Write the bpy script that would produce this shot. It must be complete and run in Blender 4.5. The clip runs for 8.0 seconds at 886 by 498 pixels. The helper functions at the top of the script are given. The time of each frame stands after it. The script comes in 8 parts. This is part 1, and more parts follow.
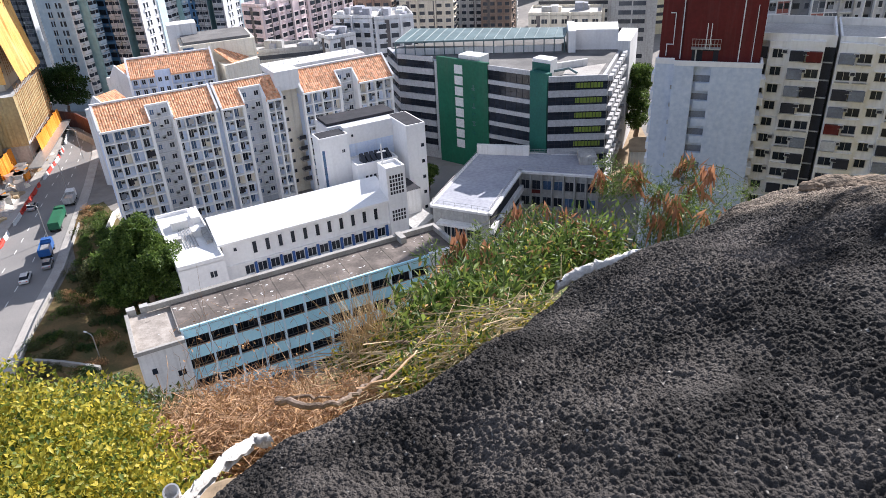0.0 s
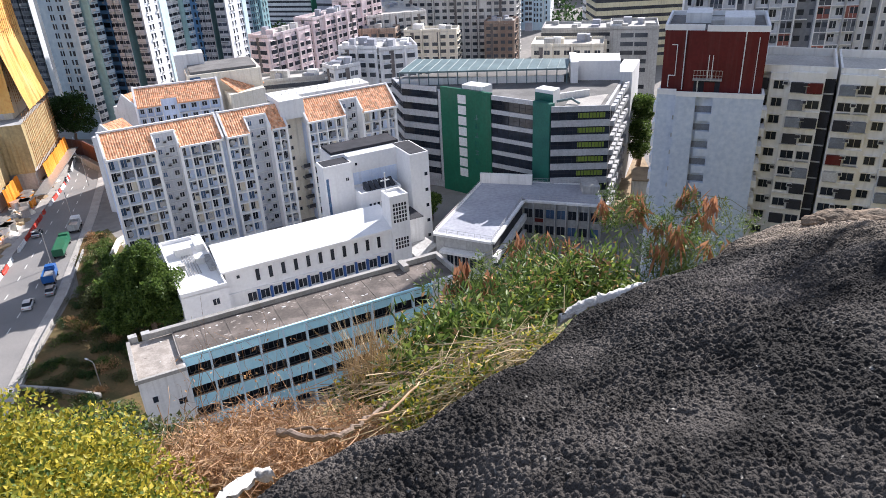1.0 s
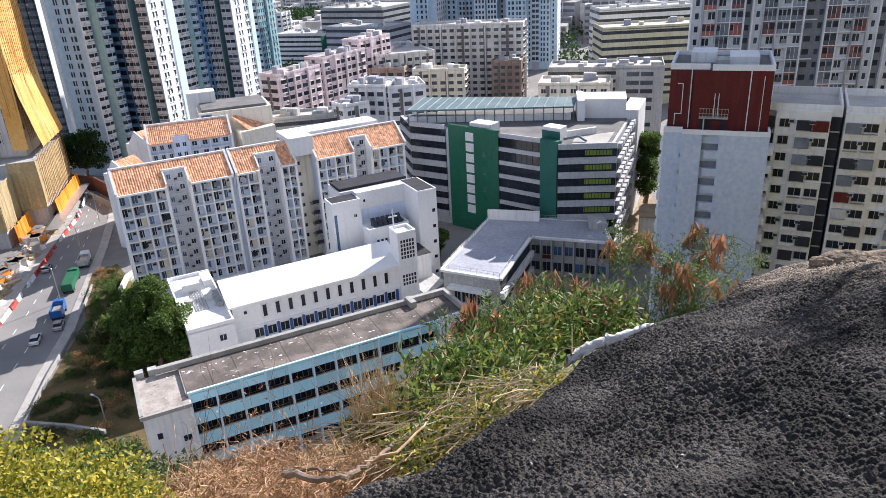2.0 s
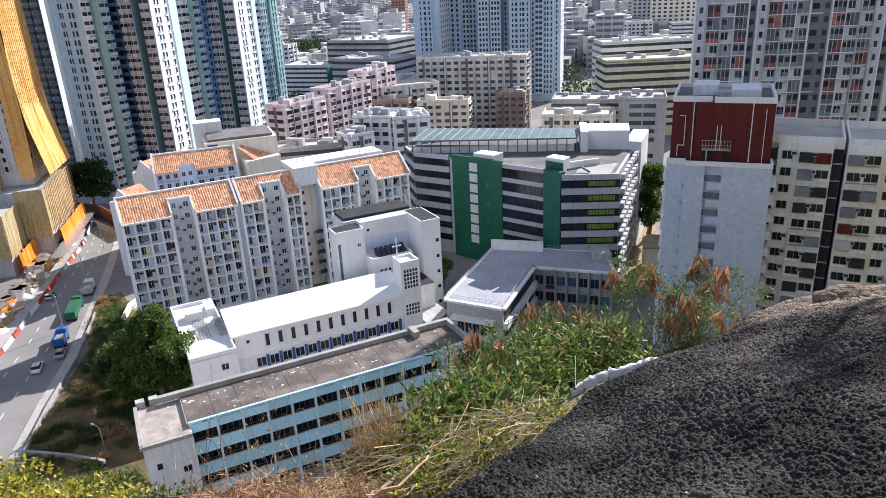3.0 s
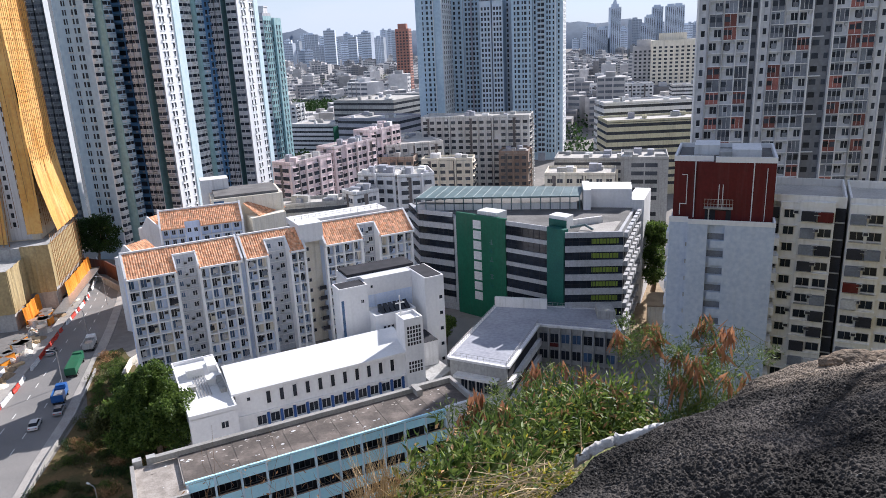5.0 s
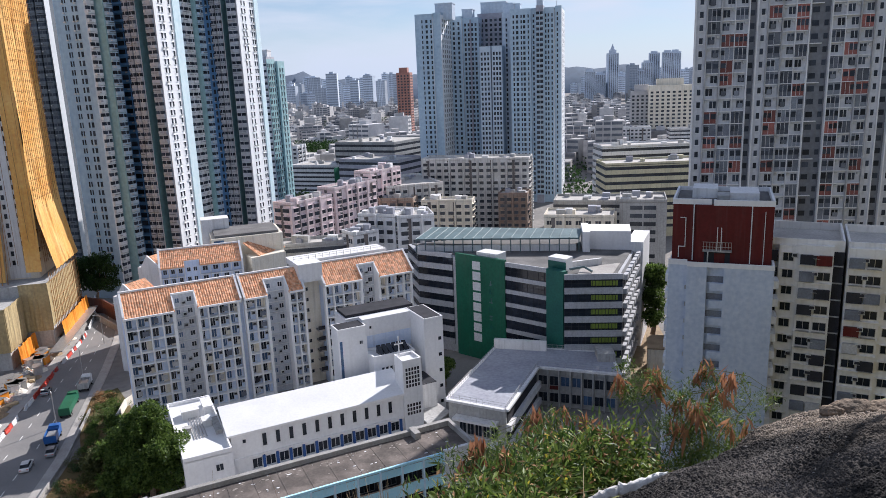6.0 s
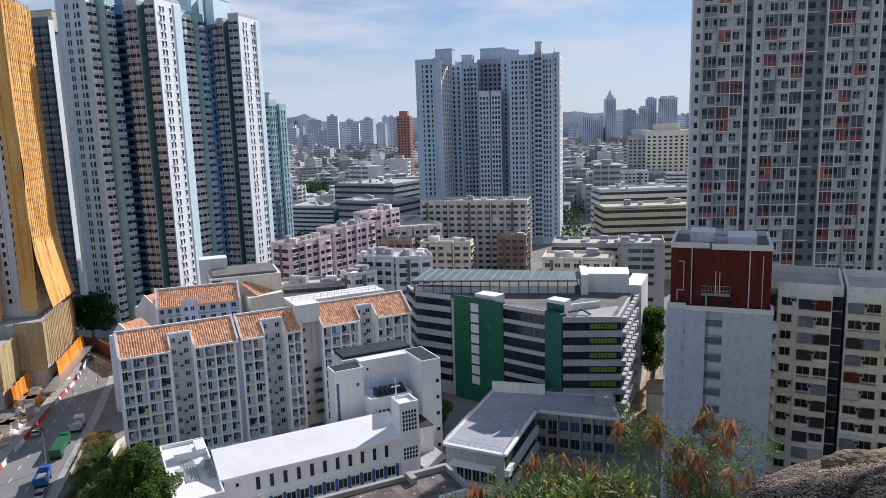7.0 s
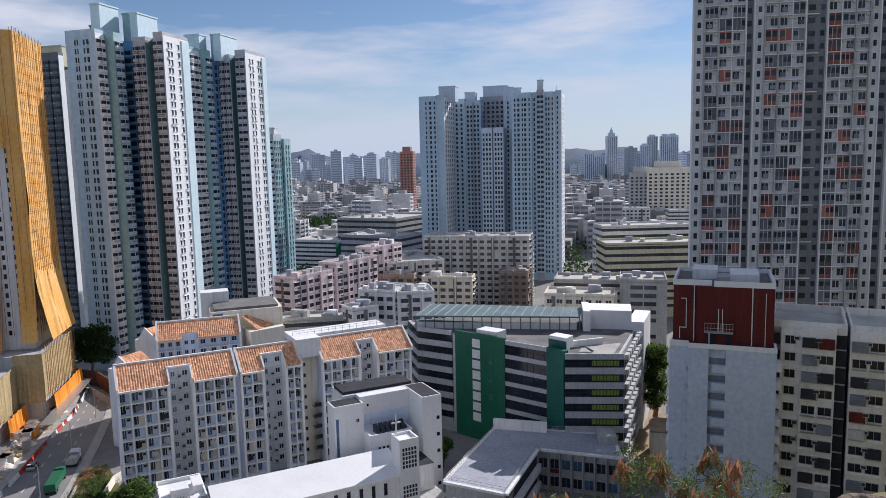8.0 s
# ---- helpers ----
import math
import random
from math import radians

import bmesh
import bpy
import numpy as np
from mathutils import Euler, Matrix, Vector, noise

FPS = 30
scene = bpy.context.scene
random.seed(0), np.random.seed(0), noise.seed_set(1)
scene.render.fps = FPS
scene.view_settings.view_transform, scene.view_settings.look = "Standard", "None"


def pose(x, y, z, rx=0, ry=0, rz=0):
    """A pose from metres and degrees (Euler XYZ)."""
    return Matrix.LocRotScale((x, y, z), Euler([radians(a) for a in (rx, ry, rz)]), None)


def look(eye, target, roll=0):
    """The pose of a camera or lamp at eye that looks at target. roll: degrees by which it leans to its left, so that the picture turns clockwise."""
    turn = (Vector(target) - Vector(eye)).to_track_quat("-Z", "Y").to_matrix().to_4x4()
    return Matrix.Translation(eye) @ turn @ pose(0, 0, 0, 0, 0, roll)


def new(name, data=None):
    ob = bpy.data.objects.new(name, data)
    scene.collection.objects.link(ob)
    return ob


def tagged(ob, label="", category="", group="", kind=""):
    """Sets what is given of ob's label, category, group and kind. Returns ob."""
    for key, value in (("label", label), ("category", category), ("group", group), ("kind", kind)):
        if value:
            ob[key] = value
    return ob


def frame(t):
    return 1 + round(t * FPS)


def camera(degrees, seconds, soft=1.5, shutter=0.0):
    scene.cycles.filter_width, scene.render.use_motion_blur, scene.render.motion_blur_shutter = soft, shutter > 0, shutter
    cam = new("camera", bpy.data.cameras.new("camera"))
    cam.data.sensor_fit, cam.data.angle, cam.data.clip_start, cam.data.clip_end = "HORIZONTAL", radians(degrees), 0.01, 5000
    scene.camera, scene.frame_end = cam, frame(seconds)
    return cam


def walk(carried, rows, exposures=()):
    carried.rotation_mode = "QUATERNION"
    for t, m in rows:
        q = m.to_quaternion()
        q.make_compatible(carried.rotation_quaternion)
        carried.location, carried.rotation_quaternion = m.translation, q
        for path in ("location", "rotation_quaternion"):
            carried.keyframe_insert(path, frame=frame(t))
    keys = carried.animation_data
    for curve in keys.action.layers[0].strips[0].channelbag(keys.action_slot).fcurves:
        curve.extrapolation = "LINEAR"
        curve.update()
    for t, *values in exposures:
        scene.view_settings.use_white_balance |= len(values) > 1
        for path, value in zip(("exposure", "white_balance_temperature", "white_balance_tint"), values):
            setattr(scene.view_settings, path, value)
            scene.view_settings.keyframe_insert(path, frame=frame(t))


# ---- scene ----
cam = camera(64.2, 8.0, soft=0.6)
EYE = 70.0
# seconds, x, y, z above the first eye, yaw, pitch, lean
ROWS = [
    (0.0, 0.000, 0.000, -0.000, 0.00, -28.59, 3.30),
    (0.5, -0.000, -0.001, 0.009, 0.04, -27.56, 3.05),
    (1.0, -0.001, -0.001, 0.025, 0.12, -26.29, 3.10),
    (1.5, -0.000, -0.002, 0.038, 0.28, -24.80, 3.16),
    (2.0, -0.001, -0.007, 0.051, 0.61, -23.33, 3.14),
    (3.5, 0.002, -0.019, 0.079, 0.87, -19.81, 2.85),
    (4.0, 0.002, -0.023, 0.087, 1.00, -18.69, 2.80),
    (5.5, -0.016, -0.050, 0.136, 0.70, -14.78, 2.55),
    (6.0, -0.033, -0.092, 0.169, 0.64, -13.00, 2.26),
    (6.5, -0.034, -0.115, 0.188, 0.47, -11.36, 2.07),
    (7.0, -0.044, -0.120, 0.203, 0.39, -9.64, 1.76),
    (7.5, -0.049, -0.140, 0.213, 0.48, -8.24, 1.64),
    (8.0, -0.053, -0.154, 0.231, 0.47, -6.80, 1.31),
]
walk(cam, [(t, pose(x, y, EYE + z, 0, 0, yaw) @ pose(0, 0, 0, 90 + pitch) @ pose(0, 0, 0, 0, 0, -lean)) for t, x, y, z, yaw, pitch, lean in ROWS],
     exposures=[(0.0, 0.98, 6100, 16), (4.0, 0.77, 6050, 16), (6.5, 0.34, 6000, 16), (8.0, 0.18, 6000, 16)])

# ---- daylight ----
SUN_AZ, SUN_EL = 51.0, 33.0          # degrees from +x towards +y, and up
world = bpy.data.worlds.new("sky")
scene.world = world
world.use_nodes = True
wn, wl = world.node_tree.nodes, world.node_tree.links
wn.clear()
sky = wn.new("ShaderNodeTexSky")
sky.sky_type, sky.sun_disc = "NISHITA", False
sky.sun_elevation, sky.sun_rotation = radians(SUN_EL), radians(90 - SUN_AZ)
sky.altitude, sky.air_density, sky.dust_density, sky.ozone_density = 60, 1.0, 0.1, 3.0
coord = wn.new("ShaderNodeTexCoord")
stretch = wn.new("ShaderNodeMapping")
stretch.inputs["Scale"].default_value = (1.3, 1.3, 7.0)
stretch.inputs["Rotation"].default_value = (0, 0, radians(20))
puff = wn.new("ShaderNodeTexNoise")
puff.inputs["Scale"].default_value, puff.inputs["Detail"].default_value, puff.inputs["Roughness"].default_value = 2.2, 6, 0.55
edge = wn.new("ShaderNodeValToRGB")
edge.color_ramp.elements[0].position, edge.color_ramp.elements[1].position = 0.44, 0.66
cloud = wn.new("ShaderNodeMixRGB")
cloud.inputs["Color2"].default_value = (8.4, 8.8, 9.4, 1)
bg = wn.new("ShaderNodeBackground")
bg.inputs["Strength"].default_value = 0.068
out = wn.new("ShaderNodeOutputWorld")
wl.new(coord.outputs["Generated"], stretch.inputs["Vector"])
wl.new(stretch.outputs["Vector"], puff.inputs["Vector"])
wl.new(puff.outputs["Fac"], edge.inputs["Fac"])
wl.new(edge.outputs["Color"], cloud.inputs["Fac"])
wl.new(sky.outputs["Color"], cloud.inputs["Color1"])
# pale haze low over the horizon, all the way round
split, low, haze = wn.new("ShaderNodeSeparateXYZ"), wn.new("ShaderNodeMapRange"), wn.new("ShaderNodeMixRGB")
low.inputs["From Min"].default_value, low.inputs["From Max"].default_value = 0.0, 0.16
low.inputs["To Min"].default_value, low.inputs["To Max"].default_value = 0.9, 0.0
haze.inputs["Color2"].default_value = (6.9, 7.8, 8.9, 1)
wl.new(coord.outputs["Generated"], split.inputs[0]), wl.new(split.outputs["Z"], low.inputs["Value"])
wl.new(low.outputs["Result"], haze.inputs["Fac"]), wl.new(cloud.outputs["Color"], haze.inputs["Color1"])
wl.new(haze.outputs["Color"], bg.inputs["Color"])
wl.new(bg.outputs["Background"], out.inputs["Surface"])

sun = new("sun", bpy.data.lights.new("sun", "SUN"))
sun.data.energy, sun.data.angle, sun.data.color = 5.0, radians(0.5), (1.0, 0.94, 0.85)
_s = Vector((math.cos(radians(SUN_AZ)) * math.cos(radians(SUN_EL)), math.sin(radians(SUN_AZ)) * math.cos(radians(SUN_EL)), math.sin(radians(SUN_EL))))
sun.matrix_world = look(_s * 300, (0, 0, 0))


# ---- materials ----
def mat(name, col, col2=None, rough=0.8, scale=1.0, fine=None, bump=0.0, bump_scale=None, metal=0.0, spec=0.3, streak=0.0, per_piece=0.0, island=False, contrast=(0.35, 0.65)):
    """Two-tone procedural paint: large stains, fine grain, optional rain streaks, bump and piece-to-piece change."""
    m = bpy.data.materials.new(name)
    m.use_nodes = True
    n, l = m.node_tree.nodes, m.node_tree.links
    b = n["Principled BSDF"]
    col2 = col2 or tuple(c * 0.82 for c in col)
    tc = n.new("ShaderNodeTexCoord")
    big = n.new("ShaderNodeTexNoise")
    big.inputs["Scale"].default_value, big.inputs["Detail"].default_value = scale, 4
    l.new(tc.outputs["Object"], big.inputs["Vector"])
    ramp = n.new("ShaderNodeValToRGB")
    ramp.color_ramp.elements[0].position, ramp.color_ramp.elements[1].position = contrast
    ramp.color_ramp.elements[0].color, ramp.color_ramp.elements[1].color = (*col, 1), (*col2, 1)
    l.new(big.outputs["Fac"], ramp.inputs["Fac"])
    last = ramp.outputs["Color"]
    small = n.new("ShaderNodeTexNoise")
    small.inputs["Scale"].default_value, small.inputs["Detail"].default_value = fine or scale * 12, 3
    l.new(tc.outputs["Object"], small.inputs["Vector"])
    mix = n.new("ShaderNodeMixRGB")
    mix.blend_type, mix.inputs["Fac"].default_value = "OVERLAY", 0.35
    l.new(last, mix.inputs["Color1"]), l.new(small.outputs["Fac"], mix.inputs["Color2"])
    last = mix.outputs["Color"]
    if streak:
        mp = n.new("ShaderNodeMapping")
        mp.inputs["Scale"].default_value = (1.6, 1.6, 0.08)
        st = n.new("ShaderNodeTexNoise")
        st.inputs["Scale"].default_value, st.inputs["Detail"].default_value = 1.0, 5
        sr = n.new("ShaderNodeValToRGB")
        sr.color_ramp.elements[0].position, sr.color_ramp.elements[1].position = 0.5, 0.72
        sm = n.new("ShaderNodeMath")
        sm.operation, sm.inputs[1].default_value = "MULTIPLY", streak
        dirt = n.new("ShaderNodeMixRGB")
        dirt.inputs["Color2"].default_value = (0.16, 0.14, 0.12, 1)
        l.new(tc.outputs["Object"], mp.inputs["Vector"]), l.new(mp.outputs["Vector"], st.inputs["Vector"])
        l.new(st.outputs["Fac"], sr.inputs["Fac"]), l.new(sr.outputs["Color"], sm.inputs[0])
        l.new(sm.outputs["Value"], dirt.inputs["Fac"]), l.new(last, dirt.inputs["Color1"])
        last = dirt.outputs["Color"]
    if per_piece:
        src = n.new("ShaderNodeNewGeometry").outputs["Random Per Island"] if island else n.new("ShaderNodeObjectInfo").outputs["Random"]
        rg = n.new("ShaderNodeMapRange")
        rg.inputs["To Min"].default_value, rg.inputs["To Max"].default_value = 1 - per_piece, 1 + per_piece
        hv = n.new("ShaderNodeHueSaturation")
        l.new(src, rg.inputs["Value"]), l.new(rg.outputs["Result"], hv.inputs["Value"]), l.new(last, hv.inputs["Color"])
        last = hv.outputs["Color"]
    l.new(last, b.inputs["Base Color"])
    b.inputs["Roughness"].default_value, b.inputs["Metallic"].default_value = rough, metal
    b.inputs["Specular IOR Level"].default_value = spec
    if bump:
        bs = n.new("ShaderNodeTexNoise")
        bs.inputs["Scale"].default_value, bs.inputs["Detail"].default_value = bump_scale or scale * 20, 4
        bp = n.new("ShaderNodeBump")
        bp.inputs["Strength"].default_value, bp.inputs["Distance"].default_value = bump, 0.02
        l.new(tc.outputs["Object"], bs.inputs["Vector"]), l.new(bs.outputs["Fac"], bp.inputs["Height"])
        l.new(bp.outputs["Normal"], b.inputs["Normal"])
    return m


def leaf_mat(name, col, col2, rough=0.5, through_light=0.35):
    """Leaves: colour changes leaf by leaf, and some light passes through."""
    m = bpy.data.materials.new(name)
    m.use_nodes = True
    n, l = m.node_tree.nodes, m.node_tree.links
    b = n["Principled BSDF"]
    g = n.new("ShaderNodeNewGeometry")
    r = n.new("ShaderNodeValToRGB")
    r.color_ramp.elements[0].color, r.color_ramp.elements[1].color = (*col, 1), (*col2, 1)
    l.new(g.outputs["Random Per Island"], r.inputs["Fac"])
    l.new(r.outputs["Color"], b.inputs["Base Color"])
    b.inputs["Roughness"].default_value, b.inputs["Specular IOR Level"].default_value = rough, 0.3
    t = n.new("ShaderNodeBsdfTranslucent")
    l.new(r.outputs["Color"], t.inputs["Color"])
    mx = n.new("ShaderNodeMixShader")
    mx.inputs["Fac"].default_value = through_light
    l.new(b.outputs["BSDF"], mx.inputs[1]), l.new(t.outputs["BSDF"], mx.inputs[2])
    l.new(mx.outputs["Shader"], n["Material Output"].inputs["Surface"])
    return m


def glass_mat(name, col, rough=0.12):
    m = mat(name, col, tuple(c * 1.8 for c in col), rough=rough, scale=0.6, per_piece=0.35, spec=0.28)
    return m


WHITE = mat("white_paint", (0.78, 0.78, 0.78), (0.70, 0.70, 0.70), 0.75, 0.25, streak=0.25)
WHITE_CLEAN = mat("fresh_white_paint", (0.80, 0.80, 0.80), (0.74, 0.74, 0.75), 0.7, 0.15, streak=0.08)
CREAM = mat("cream_paint", (0.80, 0.74, 0.62), (0.72, 0.66, 0.54), 0.8, 0.2, streak=0.3)
GRID_WHITE = mat("bright_white_frame_paint", (0.90, 0.90, 0.89), (0.87, 0.86, 0.84), 0.7, 0.2, streak=0.06)
# Greyed in colour so the hostel shafts read as shaded recesses
SHAFT_GREY = mat("blue_grey_shaft_shade", (0.60, 0.62, 0.66), (0.53, 0.55, 0.59), 0.8, 0.2, streak=0.25)
PALE_BLUE = mat("pale_blue_paint", (0.58, 0.67, 0.84), (0.64, 0.72, 0.86), 0.8, 0.2, streak=0.15)
SKY_BLUE = mat("sky_blue_paint", (0.50, 0.84, 0.97), (0.55, 0.87, 0.98), 0.6, 0.3, streak=0.08, per_piece=0.1)
COLUMN_BLUE = mat("pale_sky_blue_column_paint", (0.72, 0.88, 0.96), (0.68, 0.85, 0.95), 0.6, 0.3, streak=0.08)
DEEP_BLUE = mat("deep_blue_paint", (0.04, 0.11, 0.32), None, 0.6, 0.5)
GREEN_WALL = mat("green_tile_wall", (0.010, 0.105, 0.06), (0.014, 0.125, 0.074), 0.45, 0.12, streak=0.1)
TEAL_WALL = mat("teal_wall", (0.012, 0.1, 0.085), (0.018, 0.13, 0.1), 0.5, 0.2)
LIME = mat("lime_panel", (0.24, 0.33, 0.05), None, 0.6, 0.5)
RED_WALL = mat("dark_red_wall", (0.115, 0.011, 0.010), (0.09, 0.009, 0.008), 0.6, 0.15, streak=0.12)
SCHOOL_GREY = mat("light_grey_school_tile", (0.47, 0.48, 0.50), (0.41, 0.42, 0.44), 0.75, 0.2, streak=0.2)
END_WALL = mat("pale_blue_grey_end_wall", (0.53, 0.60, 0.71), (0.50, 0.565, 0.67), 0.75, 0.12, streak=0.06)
GREY_WALL = mat("grey_render", (0.45, 0.45, 0.44), (0.36, 0.36, 0.35), 0.85, 0.15, streak=0.4)
BROWN_WALL = mat("stained_brown_wall", (0.42, 0.33, 0.26), (0.28, 0.2, 0.16), 0.9, 0.15, streak=0.6)
PINK_WALL = mat("pink_wall", (0.82, 0.70, 0.71), (0.75, 0.63, 0.64), 0.85, 0.15, streak=0.35)
YELLOW_WALL = mat("pale_yellow_wall", (0.66, 0.62, 0.44), (0.58, 0.54, 0.38), 0.85, 0.15, streak=0.3)
SLAB_WHITE = mat("ivory_housing_paint", (0.82, 0.805, 0.77), (0.75, 0.73, 0.69), 0.8, 0.15, streak=0.2)
TOWER_WALL = mat("pale_grey_render", (0.60, 0.61, 0.64), (0.52, 0.53, 0.56), 0.85, 0.1, streak=0.2)
LOW_BAND = mat("district_window_band", (0.10, 0.115, 0.14), (0.16, 0.175, 0.2), 0.5, 0.1)
# Windows of the farthest towers, paled with haze in the base colour
HAZE_BAND = mat("far_window_band", (0.26, 0.30, 0.36), (0.34, 0.38, 0.44), 0.5, 0.1)
DIRTY_WHITE = mat("weathered_white_wall", (0.76, 0.75, 0.72), (0.62, 0.60, 0.57), 0.85, 0.12, streak=0.5)
TOWER_GREY = mat("pale_grey_tower_tile", (0.54, 0.62, 0.70), (0.49, 0.57, 0.66), 0.6, 0.05, streak=0.1)
TOWER_PALE = mat("pale_blue_grey_tower_tile", (0.46, 0.58, 0.68), (0.42, 0.54, 0.64), 0.6, 0.05, streak=0.08)
TOWER_CYAN = mat("pale_cyan_tower_tile", (0.62, 0.76, 0.80), (0.56, 0.72, 0.78), 0.6, 0.05, streak=0.08)
TOWER_TEAL = mat("teal_tower_tile", (0.15, 0.26, 0.28), (0.13, 0.23, 0.25), 0.6, 0.05)
TOWER_BLUE = mat("blue_tower_tile", (0.14, 0.30, 0.52), (0.12, 0.26, 0.46), 0.6, 0.05)
TOWER_MAUVE = mat("mauve_tower_tile", (0.40, 0.40, 0.45), (0.34, 0.34, 0.39), 0.6, 0.05)
TOWER_SAGE = mat("sage_green_tower_tile", (0.33, 0.50, 0.52), (0.29, 0.46, 0.48), 0.6, 0.05, streak=0.1)
TOWER_BAY = mat("mauve_grey_bay_tile", (0.50, 0.50, 0.53), (0.43, 0.43, 0.46), 0.6, 0.08, streak=0.2)
# Slate for window frames, and for a tower wall coloured as shaded
SLATE_AND_SHADE = mat("slate_grey_frame_and_shade", (0.17, 0.19, 0.21), (0.13, 0.145, 0.165), 0.7, 0.08, streak=0.2)
# Sun-facing tower sides are coloured whiter than the shaded blue-grey fronts
TOWER_LIT = mat("sunlit_white_tower_tile", (0.82, 0.84, 0.85), (0.78, 0.80, 0.82), 0.6, 0.05, streak=0.06)
GLASS_TOWER = mat("dark_tower_glass", (0.018, 0.024, 0.036), (0.05, 0.06, 0.08), 0.3, 0.3, per_piece=0.6, island=True, spec=0.2)
# Grey render darkened in colour to give the shade of deep shafts
SHAFT_SHADE = mat("shaded_grey_shaft_render", (0.22, 0.23, 0.25), (0.17, 0.18, 0.20), 0.85, 0.1, streak=0.3)
# Distance haze is mixed into this pale blue-grey wall colour
HAZE_GREY = mat("hazed_grey_wall", (0.60, 0.66, 0.74), (0.52, 0.58, 0.66), 0.9, 0.02, per_piece=0.35, island=True)
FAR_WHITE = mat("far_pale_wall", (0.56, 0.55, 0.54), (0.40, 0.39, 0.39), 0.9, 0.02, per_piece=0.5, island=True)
RED_TOWER = mat("terracotta_tower_tile", (0.38, 0.19, 0.15), (0.33, 0.165, 0.13), 0.8, 0.03)
ORANGE_PANEL = mat("faded_orange_panel", (0.32, 0.12, 0.10), (0.22, 0.085, 0.075), 0.7, 0.3, per_piece=0.4, island=True)
GREY_PANEL = mat("grey_panel", (0.20, 0.22, 0.25), (0.13, 0.14, 0.17), 0.7, 0.3, per_piece=0.5, island=True)
GLASS = glass_mat("dark_window_glass", (0.014, 0.018, 0.026))
GLASS_BLUE = glass_mat("blue_window_glass", (0.05, 0.09, 0.16))
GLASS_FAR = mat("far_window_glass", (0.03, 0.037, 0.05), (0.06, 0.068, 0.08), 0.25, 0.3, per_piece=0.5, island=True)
CANOPY_GLASS = mat("green_roof_glazing", (0.09, 0.14, 0.15), (0.13, 0.19, 0.20), 0.55, 0.2, streak=0.1)
# Near-black for dark fittings, and for recess shade drawn as colour
DARK = mat("dark_parts_and_shade", (0.025, 0.027, 0.033), (0.04, 0.04, 0.048), 0.9, 0.4)
FLOOR_SLAB = mat("balcony_concrete", (0.5, 0.5, 0.5), (0.42, 0.42, 0.42), 0.85, 0.3)
AC_WHITE = mat("air_conditioner_casing", (0.62, 0.62, 0.6), (0.5, 0.5, 0.48), 0.6, 1.0, per_piece=0.25)
METAL = mat("galvanised_metal", (0.5, 0.5, 0.5), None, 0.4, 2.0, metal=0.7)
WHITE_METAL = mat("white_metal", (0.75, 0.75, 0.75), None, 0.45, 2.0)
TILE = mat("orange_roof_tile", (0.66, 0.28, 0.13), (0.78, 0.46, 0.28), 0.75, 1.6, fine=4, per_piece=0.34, island=True)
ROOF_GREY = mat("grey_roof_screed", (0.19, 0.185, 0.18), (0.12, 0.118, 0.115), 0.9, 0.2, fine=2.5, streak=0.0)
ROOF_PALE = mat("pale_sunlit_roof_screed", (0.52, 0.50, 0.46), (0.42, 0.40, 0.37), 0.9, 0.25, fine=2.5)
ROOF_OLD = mat("weathered_dark_roof", (0.11, 0.095, 0.085), (0.20, 0.17, 0.15), 0.95, 0.35, fine=3.0, contrast=(0.4, 0.62), bump=0.4, bump_scale=4)
ROOF_WORN = mat("flaking_roof_coating", (0.28, 0.25, 0.22), (0.42, 0.38, 0.34), 0.95, 0.9, fine=5)
ROOF_WHITE = mat("white_roof_membrane", (0.82, 0.82, 0.82), (0.76, 0.76, 0.76), 0.6, 0.2, streak=0.0)
ROOF_LAV = mat("pale_grey_roof_membrane", (0.37, 0.385, 0.43), (0.31, 0.32, 0.37), 0.7, 0.15, fine=1.5)
ASPHALT = mat("asphalt", (0.20, 0.195, 0.19), (0.25, 0.24, 0.23), 0.9, 0.08, fine=6, bump=0.2, bump_scale=20)
CONCRETE = mat("concrete", (0.40, 0.39, 0.37), (0.30, 0.29, 0.27), 0.9, 0.3, fine=4, streak=0.3, per_piece=0.1)
PAVING = mat("paving", (0.42, 0.40, 0.37), (0.34, 0.32, 0.3), 0.9, 0.4, fine=4)
LINE = mat("road_marking_white", (0.75, 0.75, 0.72), None, 0.8, 1.0)
NET_ORANGE = mat("orange_safety_net", (0.70, 0.36, 0.09), (0.76, 0.46, 0.16), 0.85, 0.08, fine=1.2, streak=0.25, bump=0.6, bump_scale=1.5)
NET_BEIGE = mat("beige_safety_net", (0.48, 0.38, 0.20), (0.40, 0.31, 0.16), 0.9, 0.12, fine=1.5, streak=0.4, bump=0.6, bump_scale=1.5)
NET_BRIGHT = mat("bright_orange_tarpaulin", (0.80, 0.30, 0.03), (0.7, 0.24, 0.02), 0.6, 0.3, bump=0.5, bump_scale=2)
BAMBOO = mat("bamboo_pole", (0.34, 0.18, 0.07), (0.26, 0.13, 0.05), 0.8, 0.5, per_piece=0.25)
BARRIER_RED = mat("red_plastic", (0.55, 0.06, 0.04), None, 0.5, 1)
BARRIER_WHITE = mat("white_plastic", (0.75, 0.75, 0.74), None, 0.5, 1)
SOIL = mat("sandy_soil", (0.36, 0.27, 0.17), (0.26, 0.19, 0.12), 0.95, 0.4, fine=5, bump=0.8, bump_scale=9)
SANDSTONE = mat("weathered_sandy_rock", (0.27, 0.20, 0.14), (0.10, 0.08, 0.06), 0.95, 7, fine=60, bump=1.0, bump_scale=45)
